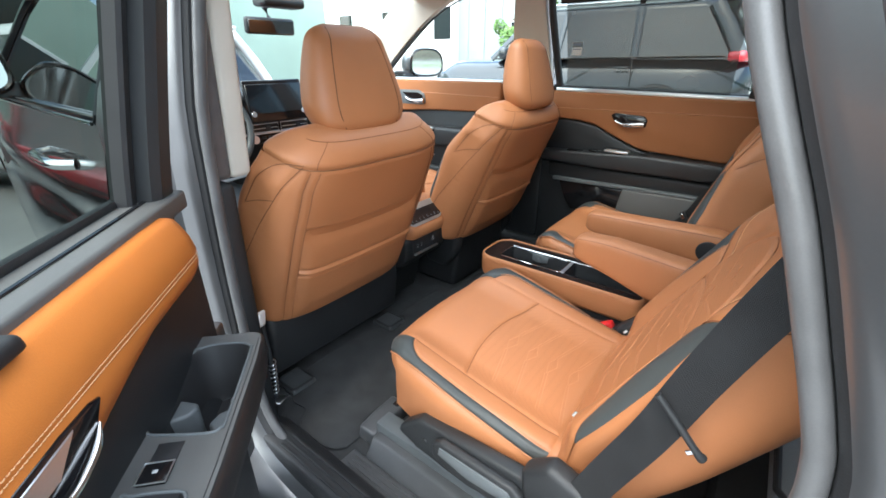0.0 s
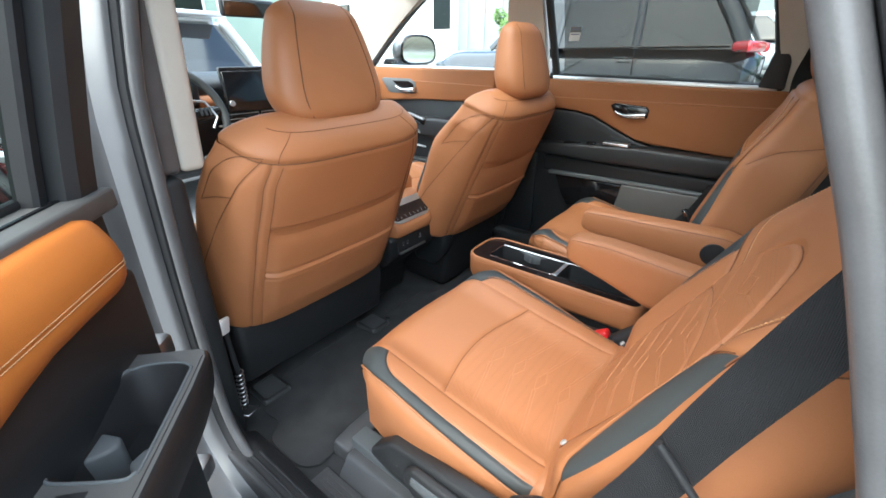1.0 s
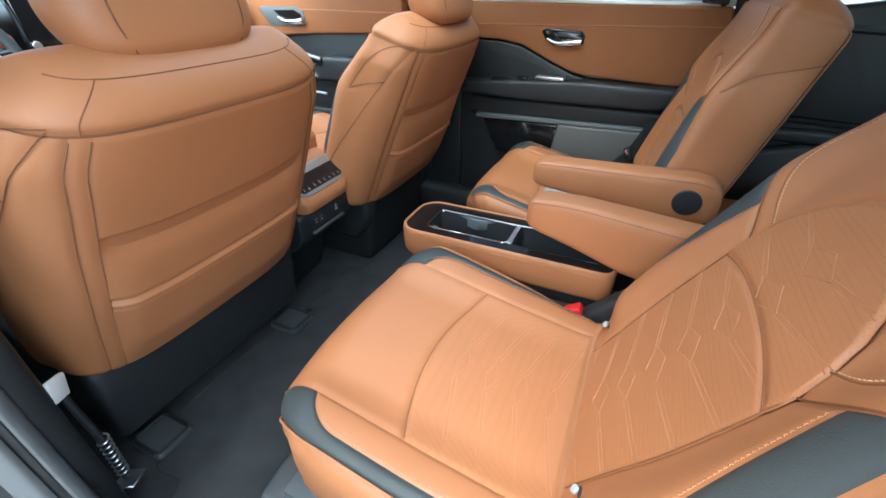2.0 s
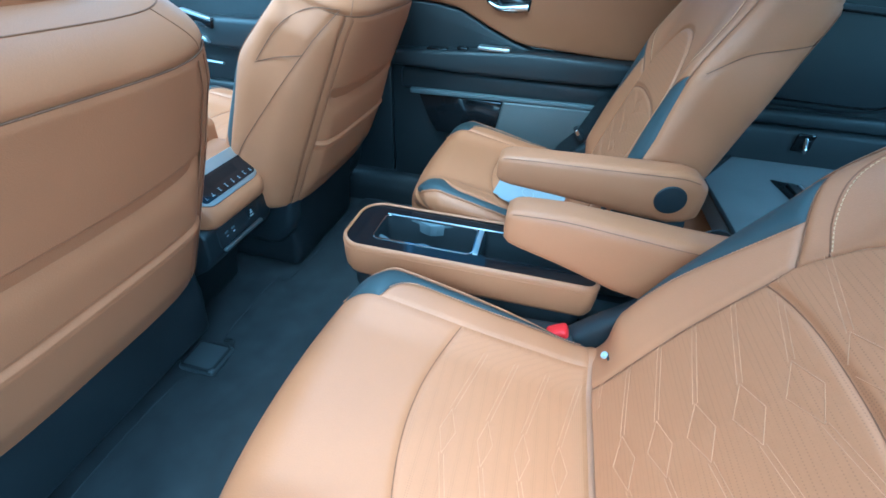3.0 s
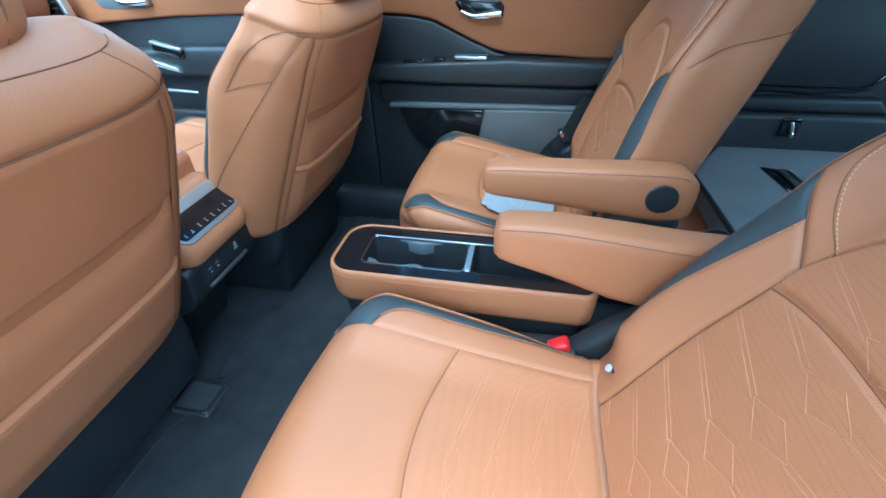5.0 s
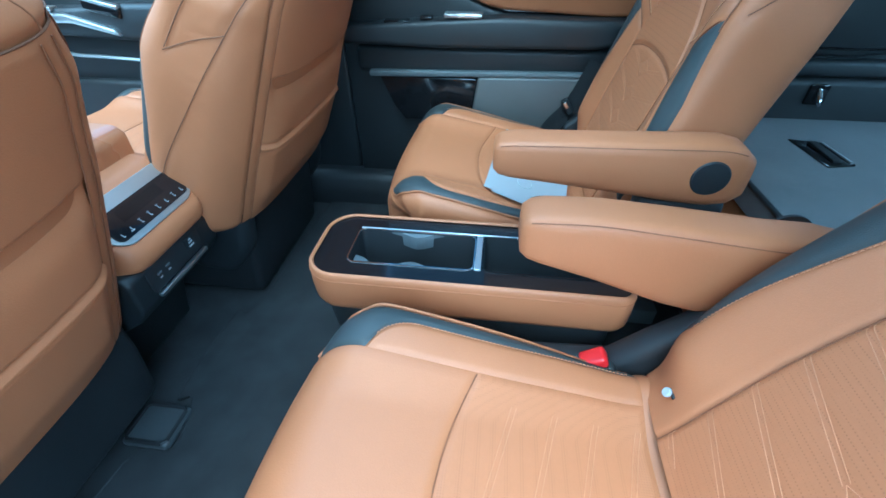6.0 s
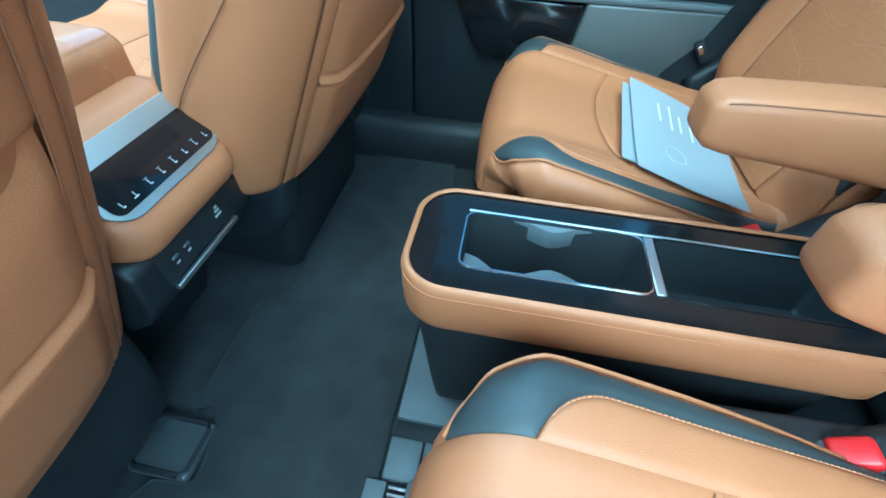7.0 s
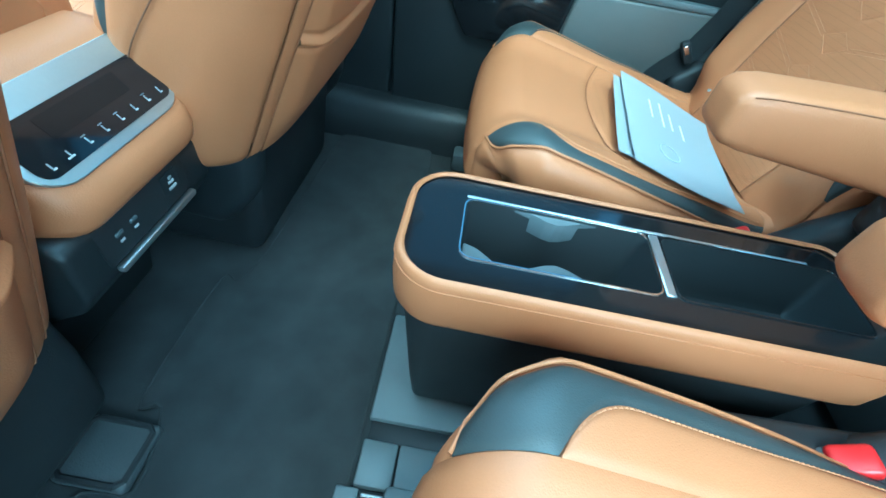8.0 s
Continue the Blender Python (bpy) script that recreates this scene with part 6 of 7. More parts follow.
part("pivot", Geo().tube([(-0.55, 1.49, 1.296), (-0.17, 1.49, 1.296)], 0.006, 8), headlining, visor)

# ---------------------------------------------------------------- door mirror, far side
def door_mirror(side, x, paint, label):
    """An outside mirror: a rounded shell that tapers forward, a black rim and a slightly sunk glass."""
    ob = thing("door_mirror", (side * x, 1.75, 0.85), label, "mirror", "door mirrors")

    def ring(y, half_w, half_h, dx=0.0):
        pts = []
        for i in range(40):
            t = 2 * math.pi * i / 40
            c, sn = math.cos(t), math.sin(t)
            w = half_w * (1.0 - 0.12 * sn)
            pts.append(Vector((side * (x + dx + w * math.copysign(abs(c) ** 0.62, c)), y - 0.02 * c, 0.985 + half_h * math.copysign(abs(sn) ** 0.7, sn))))
        return pts
    part("shell", Geo().loft([ring(1.735, 0.132, 0.081), ring(1.75, 0.136, 0.085), ring(1.79, 0.130, 0.080), ring(1.83, 0.10, 0.064, -0.01), ring(1.855, 0.06, 0.038, -0.02)]), paint, ob, "", 60)
    rim = part("rim", Geo().loft([ring(1.738, 0.134, 0.083), ring(1.728, 0.134, 0.083), ring(1.724, 0.128, 0.077), ring(1.732, 0.120, 0.070)], False), gloss_black, ob, "black rim", 60)
    glass_ring = ring(1.731, 0.121, 0.071)
    part("mirror_glass", Geo().add(glass_ring, [tuple(range(len(glass_ring)))]), mirror_face, rim, "mirror glass")
    part("foot", Geo().prism([(1.86, 0.895), (1.74, 0.895), (1.76, 0.94), (1.84, 0.94)], "x", min(side * 0.82, side * (x - 0.06)), max(side * 0.82, side * (x - 0.06)), 0.012, 3), plastic, ob)


door_mirror(1, 1.012, paint_grey, "grey door mirror on the passenger side")
door_mirror(-1, 1.06, gloss_black, "dark door mirror on the driver side")

# ---------------------------------------------------------------- the open near rear door
H0, ALONG = Vector((-0.956, 0.632, 0)), Vector((-0.673, -0.740, 0))
INWARD = Vector((0.740, -0.673, 0))


def dp(u, n, z):
    """A place on the open door: u metres from its hinge end, n metres towards the cabin side of its inner face, z up."""
    return H0 + ALONG * u + INWARD * n + Vector((0, 0, z))


def door_prism(outline, n0, n1, r=0.006, seg=3):
    """An outline in u, z pushed through the door's thickness."""
    g2 = Geo().prism([(u, z) for u, z in outline], "y", n0, n1, r, seg)
    g2.v = [tuple(dp(*p)) for p in g2.v]
    return g2


def door_deck(outline, z0, z1, r=0.006, seg=3):
    """An outline in u, n pushed upwards."""
    g2 = Geo().prism(outline, "z", z0, z1, r, seg)
    g2.v = [tuple(dp(*p)) for p in g2.v]
    return g2


nd = thing("open_rear_door", dp(0.4, -0.05, -0.1), "open rear door with orange tan pad and cup holder", "door", "car doors")
part("outer_skin", door_prism([(-0.09, -0.12), (-0.10, 0.775), (0.95, 0.775), (1.0, 0.5), (0.88, 0.1), (0.80, -0.12)], -0.16, -0.10, 0.015, 3), paint_grey, nd)
part("inner_frame", door_prism([(-0.085, -0.08), (-0.09, 0.765), (0.93, 0.765), (0.97, 0.5), (0.86, 0.1), (0.78, -0.08)], -0.105, -0.055, 0.01, 3), plastic, nd)
part("lower_panel", door_prism([(-0.05, -0.02), (-0.06, 0.66), (0.92, 0.66), (0.94, 0.5), (0.84, 0.12), (0.76, -0.02)], -0.06, -0.022, 0.012, 3), plastic_soft, nd)


SEAM_Z = 0.699


def pad_ring(u, top, low, n_top, n_mid, n_low):
    seam = min(SEAM_Z, top - 0.012)
    prof = [(n_top - 0.04, top - 0.004), (n_top - 0.012, top), (n_top - 0.003, top - 0.003), (n_top + 0.004, top - 0.012), ((n_top + n_mid) / 2 + 0.005, (top + seam) / 2), (n_mid + 0.001, seam + 0.010), (n_mid - 0.0020, seam), (n_mid, seam - 0.009),
            ((n_mid + n_low) / 2, (seam + low) / 2), (n_low - 0.006, low + 0.006), (n_low - 0.02, low), (n_low - 0.06, low + 0.01)]
    return [dp(u, n, z) for n, z in prof]


rows = [(-0.027, 0.722, 0.684), (-0.022, 0.738, 0.668), (-0.012, 0.753, 0.658), (0.005, 0.766, 0.654), (0.03, 0.774, 0.653), (0.1, 0.776, 0.654), (0.17, 0.776, 0.653), (0.22, 0.776, 0.645), (0.30, 0.776, 0.628), (0.38, 0.775, 0.604), (0.50, 0.775, 0.58), (0.65, 0.772, 0.56), (0.9, 0.77, 0.56)]
back_off = lambda u: 0.035 * smooth(0.02, -0.03, u) ** 2
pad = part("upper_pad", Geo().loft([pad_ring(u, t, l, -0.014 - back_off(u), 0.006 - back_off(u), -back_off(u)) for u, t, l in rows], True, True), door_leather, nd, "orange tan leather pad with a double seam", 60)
for k3 in (-1, 1):
    line = [dp(u, 0.0066 - back_off(u), SEAM_Z + 0.0030 * k3) for u, t, l in rows[2:]]
    stitches(spline(line, 6), thread, pad, 0.0055, 0.0042, 0.0006, 0.0, INWARD)
# ledge below the window with the slot of the sun blind
part("ledge", door_prism([(-0.085, 0.755), (-0.085, 0.788), (0.92, 0.788), (0.92, 0.755)], -0.098, -0.026, 0.006, 3), shelf_trim, nd, "grey ledge with a blind slot")
part("blind_slot", door_prism([(-0.02, 0.786), (-0.02, 0.7905), (0.88, 0.7905), (0.88, 0.786)], -0.066, -0.058, 0.0015, 1), gloss_black, nd)
part("blind_tab", door_prism([(0.355, 0.770), (0.36, 0.790), (0.445, 0.790), (0.45, 0.770)], -0.034, 0.002, 0.007, 3), plastic, nd, "black blind pull tab")
part("waist_seal", door_prism([(-0.06, 0.786), (-0.06, 0.800), (0.92, 0.800), (0.92, 0.786)], -0.104, -0.090, 0.004, 2), rubber, nd)


def lean_in(z):
    return 0.22 * max(0, z - 0.78) ** 1.15


def frame_post(u, n, w, d, z0, z1, mat, name, shift=-0.10):
    rings2 = []
    for i in range(9):
        z = z0 + (z1 - z0) * i / 8
        du, dn = shift * (z - z0), lean_in(z)
        rings2.append([dp(u + du + a2, n + dn + b2, z) for a2, b2 in ((-w, -d), (-w, d * 0.6), (-w * 0.6, d), (w * 0.6, d), (w, d * 0.6), (w, -d))])
    return part(name, Geo().loft(rings2), mat, nd)


frame_post(-0.045, -0.068, 0.034, 0.028, 0.775, 1.25, plastic, "window_frame")
frame_post(0.0, -0.085, 0.012, 0.014, 0.785, 1.25, rubber, "window_seal")
frame_post(-0.086, -0.075, 0.006, 0.022, 0.775, 1.25, paint_grey, "frame_edge")
frame_post(0.72, -0.07, 0.03, 0.028, 0.775, 1.25, plastic, "window_frame", -0.25)
part("top_frame", Geo().tube([dp(-0.10, 0.035, 1.25), dp(0.25, 0.045, 1.268), dp(0.60, 0.035, 1.25)], 0.028, 8), plastic, nd)
gl = part("window_glass", Geo().sheet(lambda u, v: dp(-0.02 + 0.75 * u - 0.10 * 0.47 * v - 0.05 * u * v, -0.094 + lean_in(0.78 + 0.47 * v), 0.78 + 0.47 * v), 8, 8), glass("door_glass", (0.20, 0.23, 0.215), 0.0, 1.06), nd, "tinted door glass")
gl.visible_shadow = False
# armrest shelf with the cup holder, window switch and pull cup
SHELF_Z = 0.533
SHELF = [(0.012, -0.035), (0.012, 0.066), (0.018, 0.080), (0.035, 0.086), (0.10, 0.090), (0.30, 0.092), (0.60, 0.086), (0.66, 0.05), (0.66, -0.035)]
bm = bmesh.new()


def loop_edges(pts, z):
    vs = [bm.verts.new(dp(u, n, z)) for u, n in pts]
    return [bm.edges.new((vs[i], vs[(i + 1) % len(vs)])) for i in range(len(vs))]


CUP = [(0.046, 0.060), (0.042, 0.045), (0.040, 0.012), (0.048, -0.012), (0.068, -0.025), (0.215, -0.028), (0.232, -0.023), (0.240, -0.008), (0.248, 0.060), (0.240, 0.074), (0.225, 0.078), (0.075, 0.075), (0.055, 0.071)]
PULL = [(0.345, 0.066), (0.333, 0.055), (0.330, 0.002), (0.342, -0.012), (0.50, -0.012), (0.51, 0.0), (0.51, 0.055), (0.50, 0.066)]
es = loop_edges(SHELF, SHELF_Z) + loop_edges(CUP, SHELF_Z) + loop_edges(PULL, SHELF_Z)
bmesh.ops.triangle_fill(bm, use_beauty=True, use_dissolve=False, edges=es)
shelf = part("armrest_shelf", Geo().bm(bm), shelf_trim, nd, "dark armrest shelf with openings", 30)


def inset(pts, k4, z):
    """The outline drawn in (or out) by k4 metres on its cabin side and ends."""
    n = len(pts)
    cu, cn = sum(p[0] for p in pts) / n, sum(p[1] for p in pts) / n
    half_u, half_n = max(abs(p[0] - cu) for p in pts), max(abs(p[1] - cn) for p in pts)
    return [dp(cu + (u - cu) * (1 - k4 / half_u), cn + (n2 - cn) * (1 - k4 / half_n), z) for u, n2 in pts]


part("shelf_side", Geo().loft([inset(SHELF, 0.0, SHELF_Z), inset(SHELF, -0.004, SHELF_Z - 0.002), inset(SHELF, -0.010, SHELF_Z - 0.010), inset(SHELF, -0.012, SHELF_Z - 0.028), inset(SHELF, -0.006, SHELF_Z - 0.055), inset(SHELF, 0.012, SHELF_Z - 0.085), inset(SHELF, 0.045, SHELF_Z - 0.12)], False), plastic_soft, shelf, "rolled edge", 60)
part("shelf_crease", Geo().tube([dp(u, n, SHELF_Z + 0.0002) for u, n in ((0.030, 0.081), (0.10, 0.084), (0.30, 0.086), (0.60, 0.080))], 0.0009, 5), rubber, shelf)
for outline, nm, floor_z in ((CUP, "cup_recess", 0.42), (PULL, "pull_recess", 0.47)):
    g2 = Geo().loft([inset(outline, 0.0, SHELF_Z), inset(outline, 0.003, SHELF_Z - 0.006), inset(outline, 0.012, floor_z + 0.01), inset(outline, 0.018, floor_z)], False)
    n = len(outline)
    g2.f.append(tuple(range(3 * n, 4 * n)))
    # black inside stands for shade in the recess, the paler lip for its highlight
    part(nm, g2, rubber, shelf, "dark recess")
    rim2 = spline(inset(outline, 0.0, SHELF_Z + 0.0006) + [inset(outline, 0.0, SHELF_Z + 0.0006)[0]], 4)
    part(nm + "_lip", Geo().tube(rim2, 0.0022, 8, False), plastic_grey, shelf)
part("cup_finger", door_deck([(0.135, -0.024), (0.185, -0.024), (0.172, 0.004), (0.16, 0.012), (0.146, 0.006)], 0.42, 0.500, 0.006, 3), plastic_grey, shelf, "grey cup finger")
part("cup_finger", door_deck([(0.165, 0.070), (0.225, 0.070), (0.212, 0.048), (0.195, 0.036), (0.175, 0.046)], 0.42, 0.500, 0.006, 3), plastic_grey, shelf, "grey cup finger")
part("cup_finger", door_deck([(0.115, 0.070), (0.155, 0.070), (0.145, 0.055), (0.135, 0.048), (0.125, 0.055)], 0.42, 0.490, 0.005, 3), plastic_grey, shelf, "grey cup finger")
part("switch_recess", door_deck([(0.256, 0.002), (0.256, 0.034), (0.288, 0.034), (0.288, 0.002)], SHELF_Z - 0.001, SHELF_Z + 0.0012, 0.0008, 2), plastic, shelf)
part("window_switch", door_deck([(0.290, 0.001), (0.290, 0.035), (0.320, 0.035), (0.320, 0.001)], SHELF_Z - 0.001, SHELF_Z + 0.006, 0.0025, 2), gloss_black, shelf, "window switch with pale symbol")
sw_ring = [dp(u, n, SHELF_Z + 0.0055) for u, n in ((0.290, 0.001), (0.290, 0.035), (0.320, 0.035), (0.320, 0.001), (0.290, 0.001))]
part("switch_edge", Geo().tube(sw_ring, 0.0011, 6), satin, shelf)
part("switch_mark", door_deck([(0.302, 0.015), (0.302, 0.021), (0.307, 0.021), (0.307, 0.015)], SHELF_Z + 0.0058, SHELF_Z + 0.0063, 0.0, 1), mark_white, shelf)
# inner release handle
hz = part("handle_recess", door_prism([(0.316, 0.676), (0.335, 0.683), (0.38, 0.686), (0.50, 0.684), (0.52, 0.66), (0.50, 0.632), (0.42, 0.624), (0.37, 0.632), (0.338, 0.650)], -0.01, 0.0078, 0.0035, 2), gloss_black, nd, "gloss black handle recess")
part("handle_lever", Geo().tube(spline([dp(0.335, 0.008, 0.656), dp(0.352, 0.011, 0.646), dp(0.375, 0.013, 0.639), dp(0.41, 0.014, 0.636), dp(0.47, 0.012, 0.644)], 6), [0.002 + 0.0045 * smooth(0, 8, i) for i in range(25)], 10, True, 0.55), chrome, hz, "slim bright chrome lever")
part("handle_plate", door_prism([(0.365, 0.679), (0.49, 0.678), (0.49, 0.655), (0.40, 0.652)], 0.004, 0.0092, 0.001, 1), satin, hz)
# door check and hinges at the pillar
for z in (0.12, 0.46):
    part("hinge", Geo().box(dp(-0.10, -0.07, z), (0.05, 0.07, 0.05), 0.01, 2, (0, 0, 40)), steel, nd, "steel hinge")

# ---------------------------------------------------------------- belts, buckles, papers, mats


def webbing(name, path, wide, across, mat, parent):
    """A belt: a flat strip along a path; across gives its width direction."""
    pts = spline([Vector(p) for p in path], 10)
    g2 = Geo()
    rings2 = []
    for i, p in enumerate(pts):
        d = (pts[min(i + 1, len(pts) - 1)] - pts[max(i - 1, 0)]).normalized()
        side = Vector(across) - d * Vector(across).dot(d)
        side.normalize()
        nn = side.cross(d).normalized()
        t = 0.0009
        rings2.append([p - side * wide / 2 - nn * t, p + side * wide / 2 - nn * t, p + side * wide / 2 + nn * t, p - side * wide / 2 + nn * t])
    return part(name, g2.loft(rings2), mat, parent)


nb = thing("seat_belt", (-0.72, -0.1, 0.1), "black webbing seat belt hanging beside the seat, with latch plate", "seat belt", "seat belts")
webbing("webbing", [(-0.725, -0.25, 1.06), (-0.722, -0.20, 0.91), (-0.720, -0.158, 0.80), (-0.718, -0.113, 0.667), (-0.718, -0.075, 0.54), (-0.722, -0.027, 0.41), (-0.735, 0.02, 0.27), (-0.745, 0.05, 0.12)], 0.050, (0.25, 0.93, 0.3), belt_cloth, nb)
tg = part("latch_plate", Geo().tube(spline([(-0.730, -0.136, 0.551), (-0.732, -0.128, 0.559), (-0.731, -0.102, 0.587), (-0.730, -0.072, 0.618)], 4), [0.0065, 0.0065, 0.006, 0.0055, 0.005] + [0.0048] * 8, 10), plastic, nb, "slim black plastic latch plate")
part("tongue", Geo().box((-0.726, -0.124, 0.550), (0.002, 0.007, 0.016), 0.001, 1, (46, 0, 0)), chrome, tg)
part("anchor", Geo().box((-0.745, 0.055, 0.10), (0.02, 0.05, 0.05), 0.008, 3), plastic, nb)

fb = thing("seat_belt", (0.73, -0.1, 0.1), "black webbing seat belt on the rear side pillar", "seat belt", "seat belts")
part("shoulder_guide", Geo().box((0.715, -0.14, 1.075), (0.03, 0.05, 0.065), 0.01, 3, (10, 0, 0)), plastic_grey, fb, "grey shoulder guide")
webbing("webbing", [(0.700, -0.145, 1.065), (0.705, -0.128, 0.98), (0.712, -0.115, 0.90), (0.715, -0.125, 0.78), (0.715, -0.12, 0.6), (0.715, -0.08, 0.45), (0.715, -0.03, 0.30)], 0.047, (0.0, 0.9, 0.45), belt_cloth, fb)
webbing("webbing", [(0.715, 0.03, 0.52), (0.712, 0.08, 0.40), (0.71, 0.14, 0.32), (0.715, 0.18, 0.20)], 0.047, (0.2, 0.7, 0.7), belt_cloth, fb)
part("latch_plate", Geo().box((0.70, 0.095, 0.40), (0.02, 0.02, 0.05), 0.006, 2, (-35, 0, 0)), plastic, fb)
part("tongue", Geo().box((0.692, 0.10, 0.405), (0.006, 0.012, 0.022), 0.002, 1, (-35, 0, 0)), chrome, fb)

for sx, x in ((1, -0.158), (-1, 0.158)):
    bk = thing("belt_buckle", (x, 0.12, 0.25), "black seat belt buckle with red button", "belt buckle", "belt buckles")
    part("stalk", Geo().box((x, 0.085, 0.250), (0.028, 0.024, 0.13), 0.008, 3, (-28, 0, 0)), plastic, bk)
    bd = part("body", Geo().box((x, 0.112, 0.298), (0.036, 0.034, 0.05), 0.008, 3, (-62, 0, 0)), plastic, bk)
    part("frame", Geo().box((x, 0.128, 0.310), (0.032, 0.046, 0.016), 0.006, 3, (-22, 0, 0)), plastic_grey, bd, "grey frame")
    part("button", Geo().box((x, 0.128, 0.320), (0.030, 0.040, 0.020), 0.006, 3, (-34, 0, 0)), red_plastic, bd, "red release button")
    part("collar", Geo().box((x, 0.118, 0.305), (0.034, 0.052, 0.020), 0.008, 3, (-22, 0, 0)), plastic, bk, "")


def sheet_of_paper(name, corners, lift, label):
    """A thin sheet lying between four corners, slightly curled."""
    ob2 = thing(name, (sum(c[0] for c in corners) / 4, sum(c[1] for c in corners) / 4, min(c[2] for c in corners)), label, "paper", "papers on the seat")
    c0, c1, c2, c3 = [Vector(c) for c in corners]

    def at(u, v, up2=0.0):
        p = c0.lerp(c1, u).lerp(c3.lerp(c2, u), v)
        return Vector((p.x, p.y, p.z + 0.002 + lift * (0.5 * smooth(0.6, 1.0, abs(2 * u - 1)) + 0.25 * math.sin(5 * v + 2 * u)) + up2))
    g2 = Geo().sheet(lambda u, v: at(u, v), 20, 16)
    g2.sheet(lambda u, v: at(u, v, -0.0012), 20, 16)
    part("sheet", g2, paper, ob2, "", 80)
    return ob2, at


_, at = sheet_of_paper("paper_leaflet", [(0.525, 0.285, 0.378), (0.245, 0.318, 0.369), (0.215, 0.19, 0.352), (0.48, 0.14, 0.352)], 0.006, "white paper leaflet lying on the seat cushion")
pq, at2 = sheet_of_paper("paper_leaflet", [(0.535, 0.272, 0.384), (0.215, 0.300, 0.374), (0.150, 0.150, 0.362), (0.445, 0.105, 0.352)], 0.008, "white printed leaflet with white lines on the seat")
for v0, u0, u1 in ((0.30, 0.18, 0.40), (0.42, 0.15, 0.44), (0.52, 0.22, 0.42), (0.63, 0.28, 0.46)):
    part("printed_line", Geo().sheet(lambda u, v: at2(u0 + (u1 - u0) * u, v0 + 0.018 * v, 0.0008), 6, 1), tag_white, pq)
part("printed_ring", Geo().tube([at2(0.72 + 0.07 * math.cos(t), 0.42 + 0.10 * math.sin(t), 0.001) for t in (2 * math.pi * i / 24 for i in range(25))], 0.0010, 6, False), mark_white, pq)

fm = thing("floor_mat", (-0.43, 0.75, 0.0), "dark carpet floor mat with a sewn edge", "floor mat")
MAT = [Vector((x, y, 0)) for x, y in ((-0.752, 0.73), (-0.748, 0.665), (-0.72, 0.628), (-0.66, 0.622), (-0.20, 0.624), (0.30, 0.624), (0.66, 0.63), (0.70, 0.68), (0.70, 0.86), (0.64, 0.90), (0.26, 0.91), (0.13, 0.93), (0.12, 0.965), (-0.12, 0.965), (-0.13, 0.93), (-0.24, 0.90), (-0.28, 0.98), (-0.60, 0.98), (-0.63, 0.93), (-0.70, 0.90), (-0.700, 0.83), (-0.745, 0.795))]
mat_ring = spline(MAT + [MAT[0]], 4)[:-1]
g2 = Geo().loft([level(mat_ring, 0.001), level(mat_ring, 0.008), level(mat_ring, 0.009, -0.003)])
part("mat_body", g2, carpet, fm, "", 30)
part("edge", Geo().tube(level(mat_ring, 0.008) + [level(mat_ring, 0.008)[0]], 0.0026, 8, False), carpet, fm, "sewn edge binding")

# seat adjuster hardware beside the driver seat
hw = thing("belt_anchor_cable", (-0.68, 0.93, 0.03), "coiled black cable and steel bracket at the seat rail", "cable")
coil = [Vector((-0.752 + 0.010 * math.cos(t), 0.896 + 0.010 * math.sin(t) - 0.0004 * t, 0.072 + 0.0026 * t)) for t in (i * 0.45 for i in range(115))]
part("coil", Geo().tube(coil, 0.0022, 6), steel, hw, "steel coil")
part("core", Geo().tube([(-0.752, 0.898, 0.06), (-0.754, 0.878, 0.22), (-0.762, 0.866, 0.345)], 0.007, 8), plastic, hw)
part("bracket", Geo().box((-0.752, 0.892, 0.052), (0.05, 0.045, 0.006), 0.002, 1, (0, 15, 30)), steel, hw, "steel bracket")
part("label_tag", Geo().box((-0.764, 0.862, 0.364), (0.046, 0.010, 0.042), 0.004, 3, (0, 20, 40)), tag_white, hw, "white plastic cap")


# ---------------------------------------------------------------- outside: parked cars
car_black = material("dark_grey_car_paint", (0.02, 0.022, 0.025), 0.25, 0.3, vary=0.1, scale=3, coat=1.0)
car_white = material("white_car_paint", (0.78, 0.79, 0.80), 0.3, 0.0, vary=0.03, scale=3, coat=1.0)
car_silver = material("pale_car_paint", (0.55, 0.60, 0.62), 0.3, 0.2, vary=0.04, scale=3, coat=1.0)
car_red = material("red_car_paint", (0.50, 0.02, 0.025), 0.3, 0.1, vary=0.06, scale=3, coat=1.0)
car_navy = material("dark_blue_car_paint", (0.03, 0.04, 0.06), 0.25, 0.3, vary=0.1, scale=3, coat=1.0)
car_window = material("dark_car_glass", (0.012, 0.014, 0.016), 0.06, vary=0.1, coat=0.6)
lamp_red = material("red_lamp", (0.55, 0.03, 0.04), 0.2, vary=0.1, coat=0.8)
lamp_clear = material("clear_lamp", (0.75, 0.77, 0.78), 0.12, 0.3, vary=0.05, coat=0.8)
tyre_rubber = material("tyre", (0.02, 0.02, 0.02), 0.8, vary=0.2, scale=30, grain=0.3, grain_scale=200)
alloy = material("alloy_wheel", (0.35, 0.36, 0.37), 0.3, 0.9, vary=0.1)


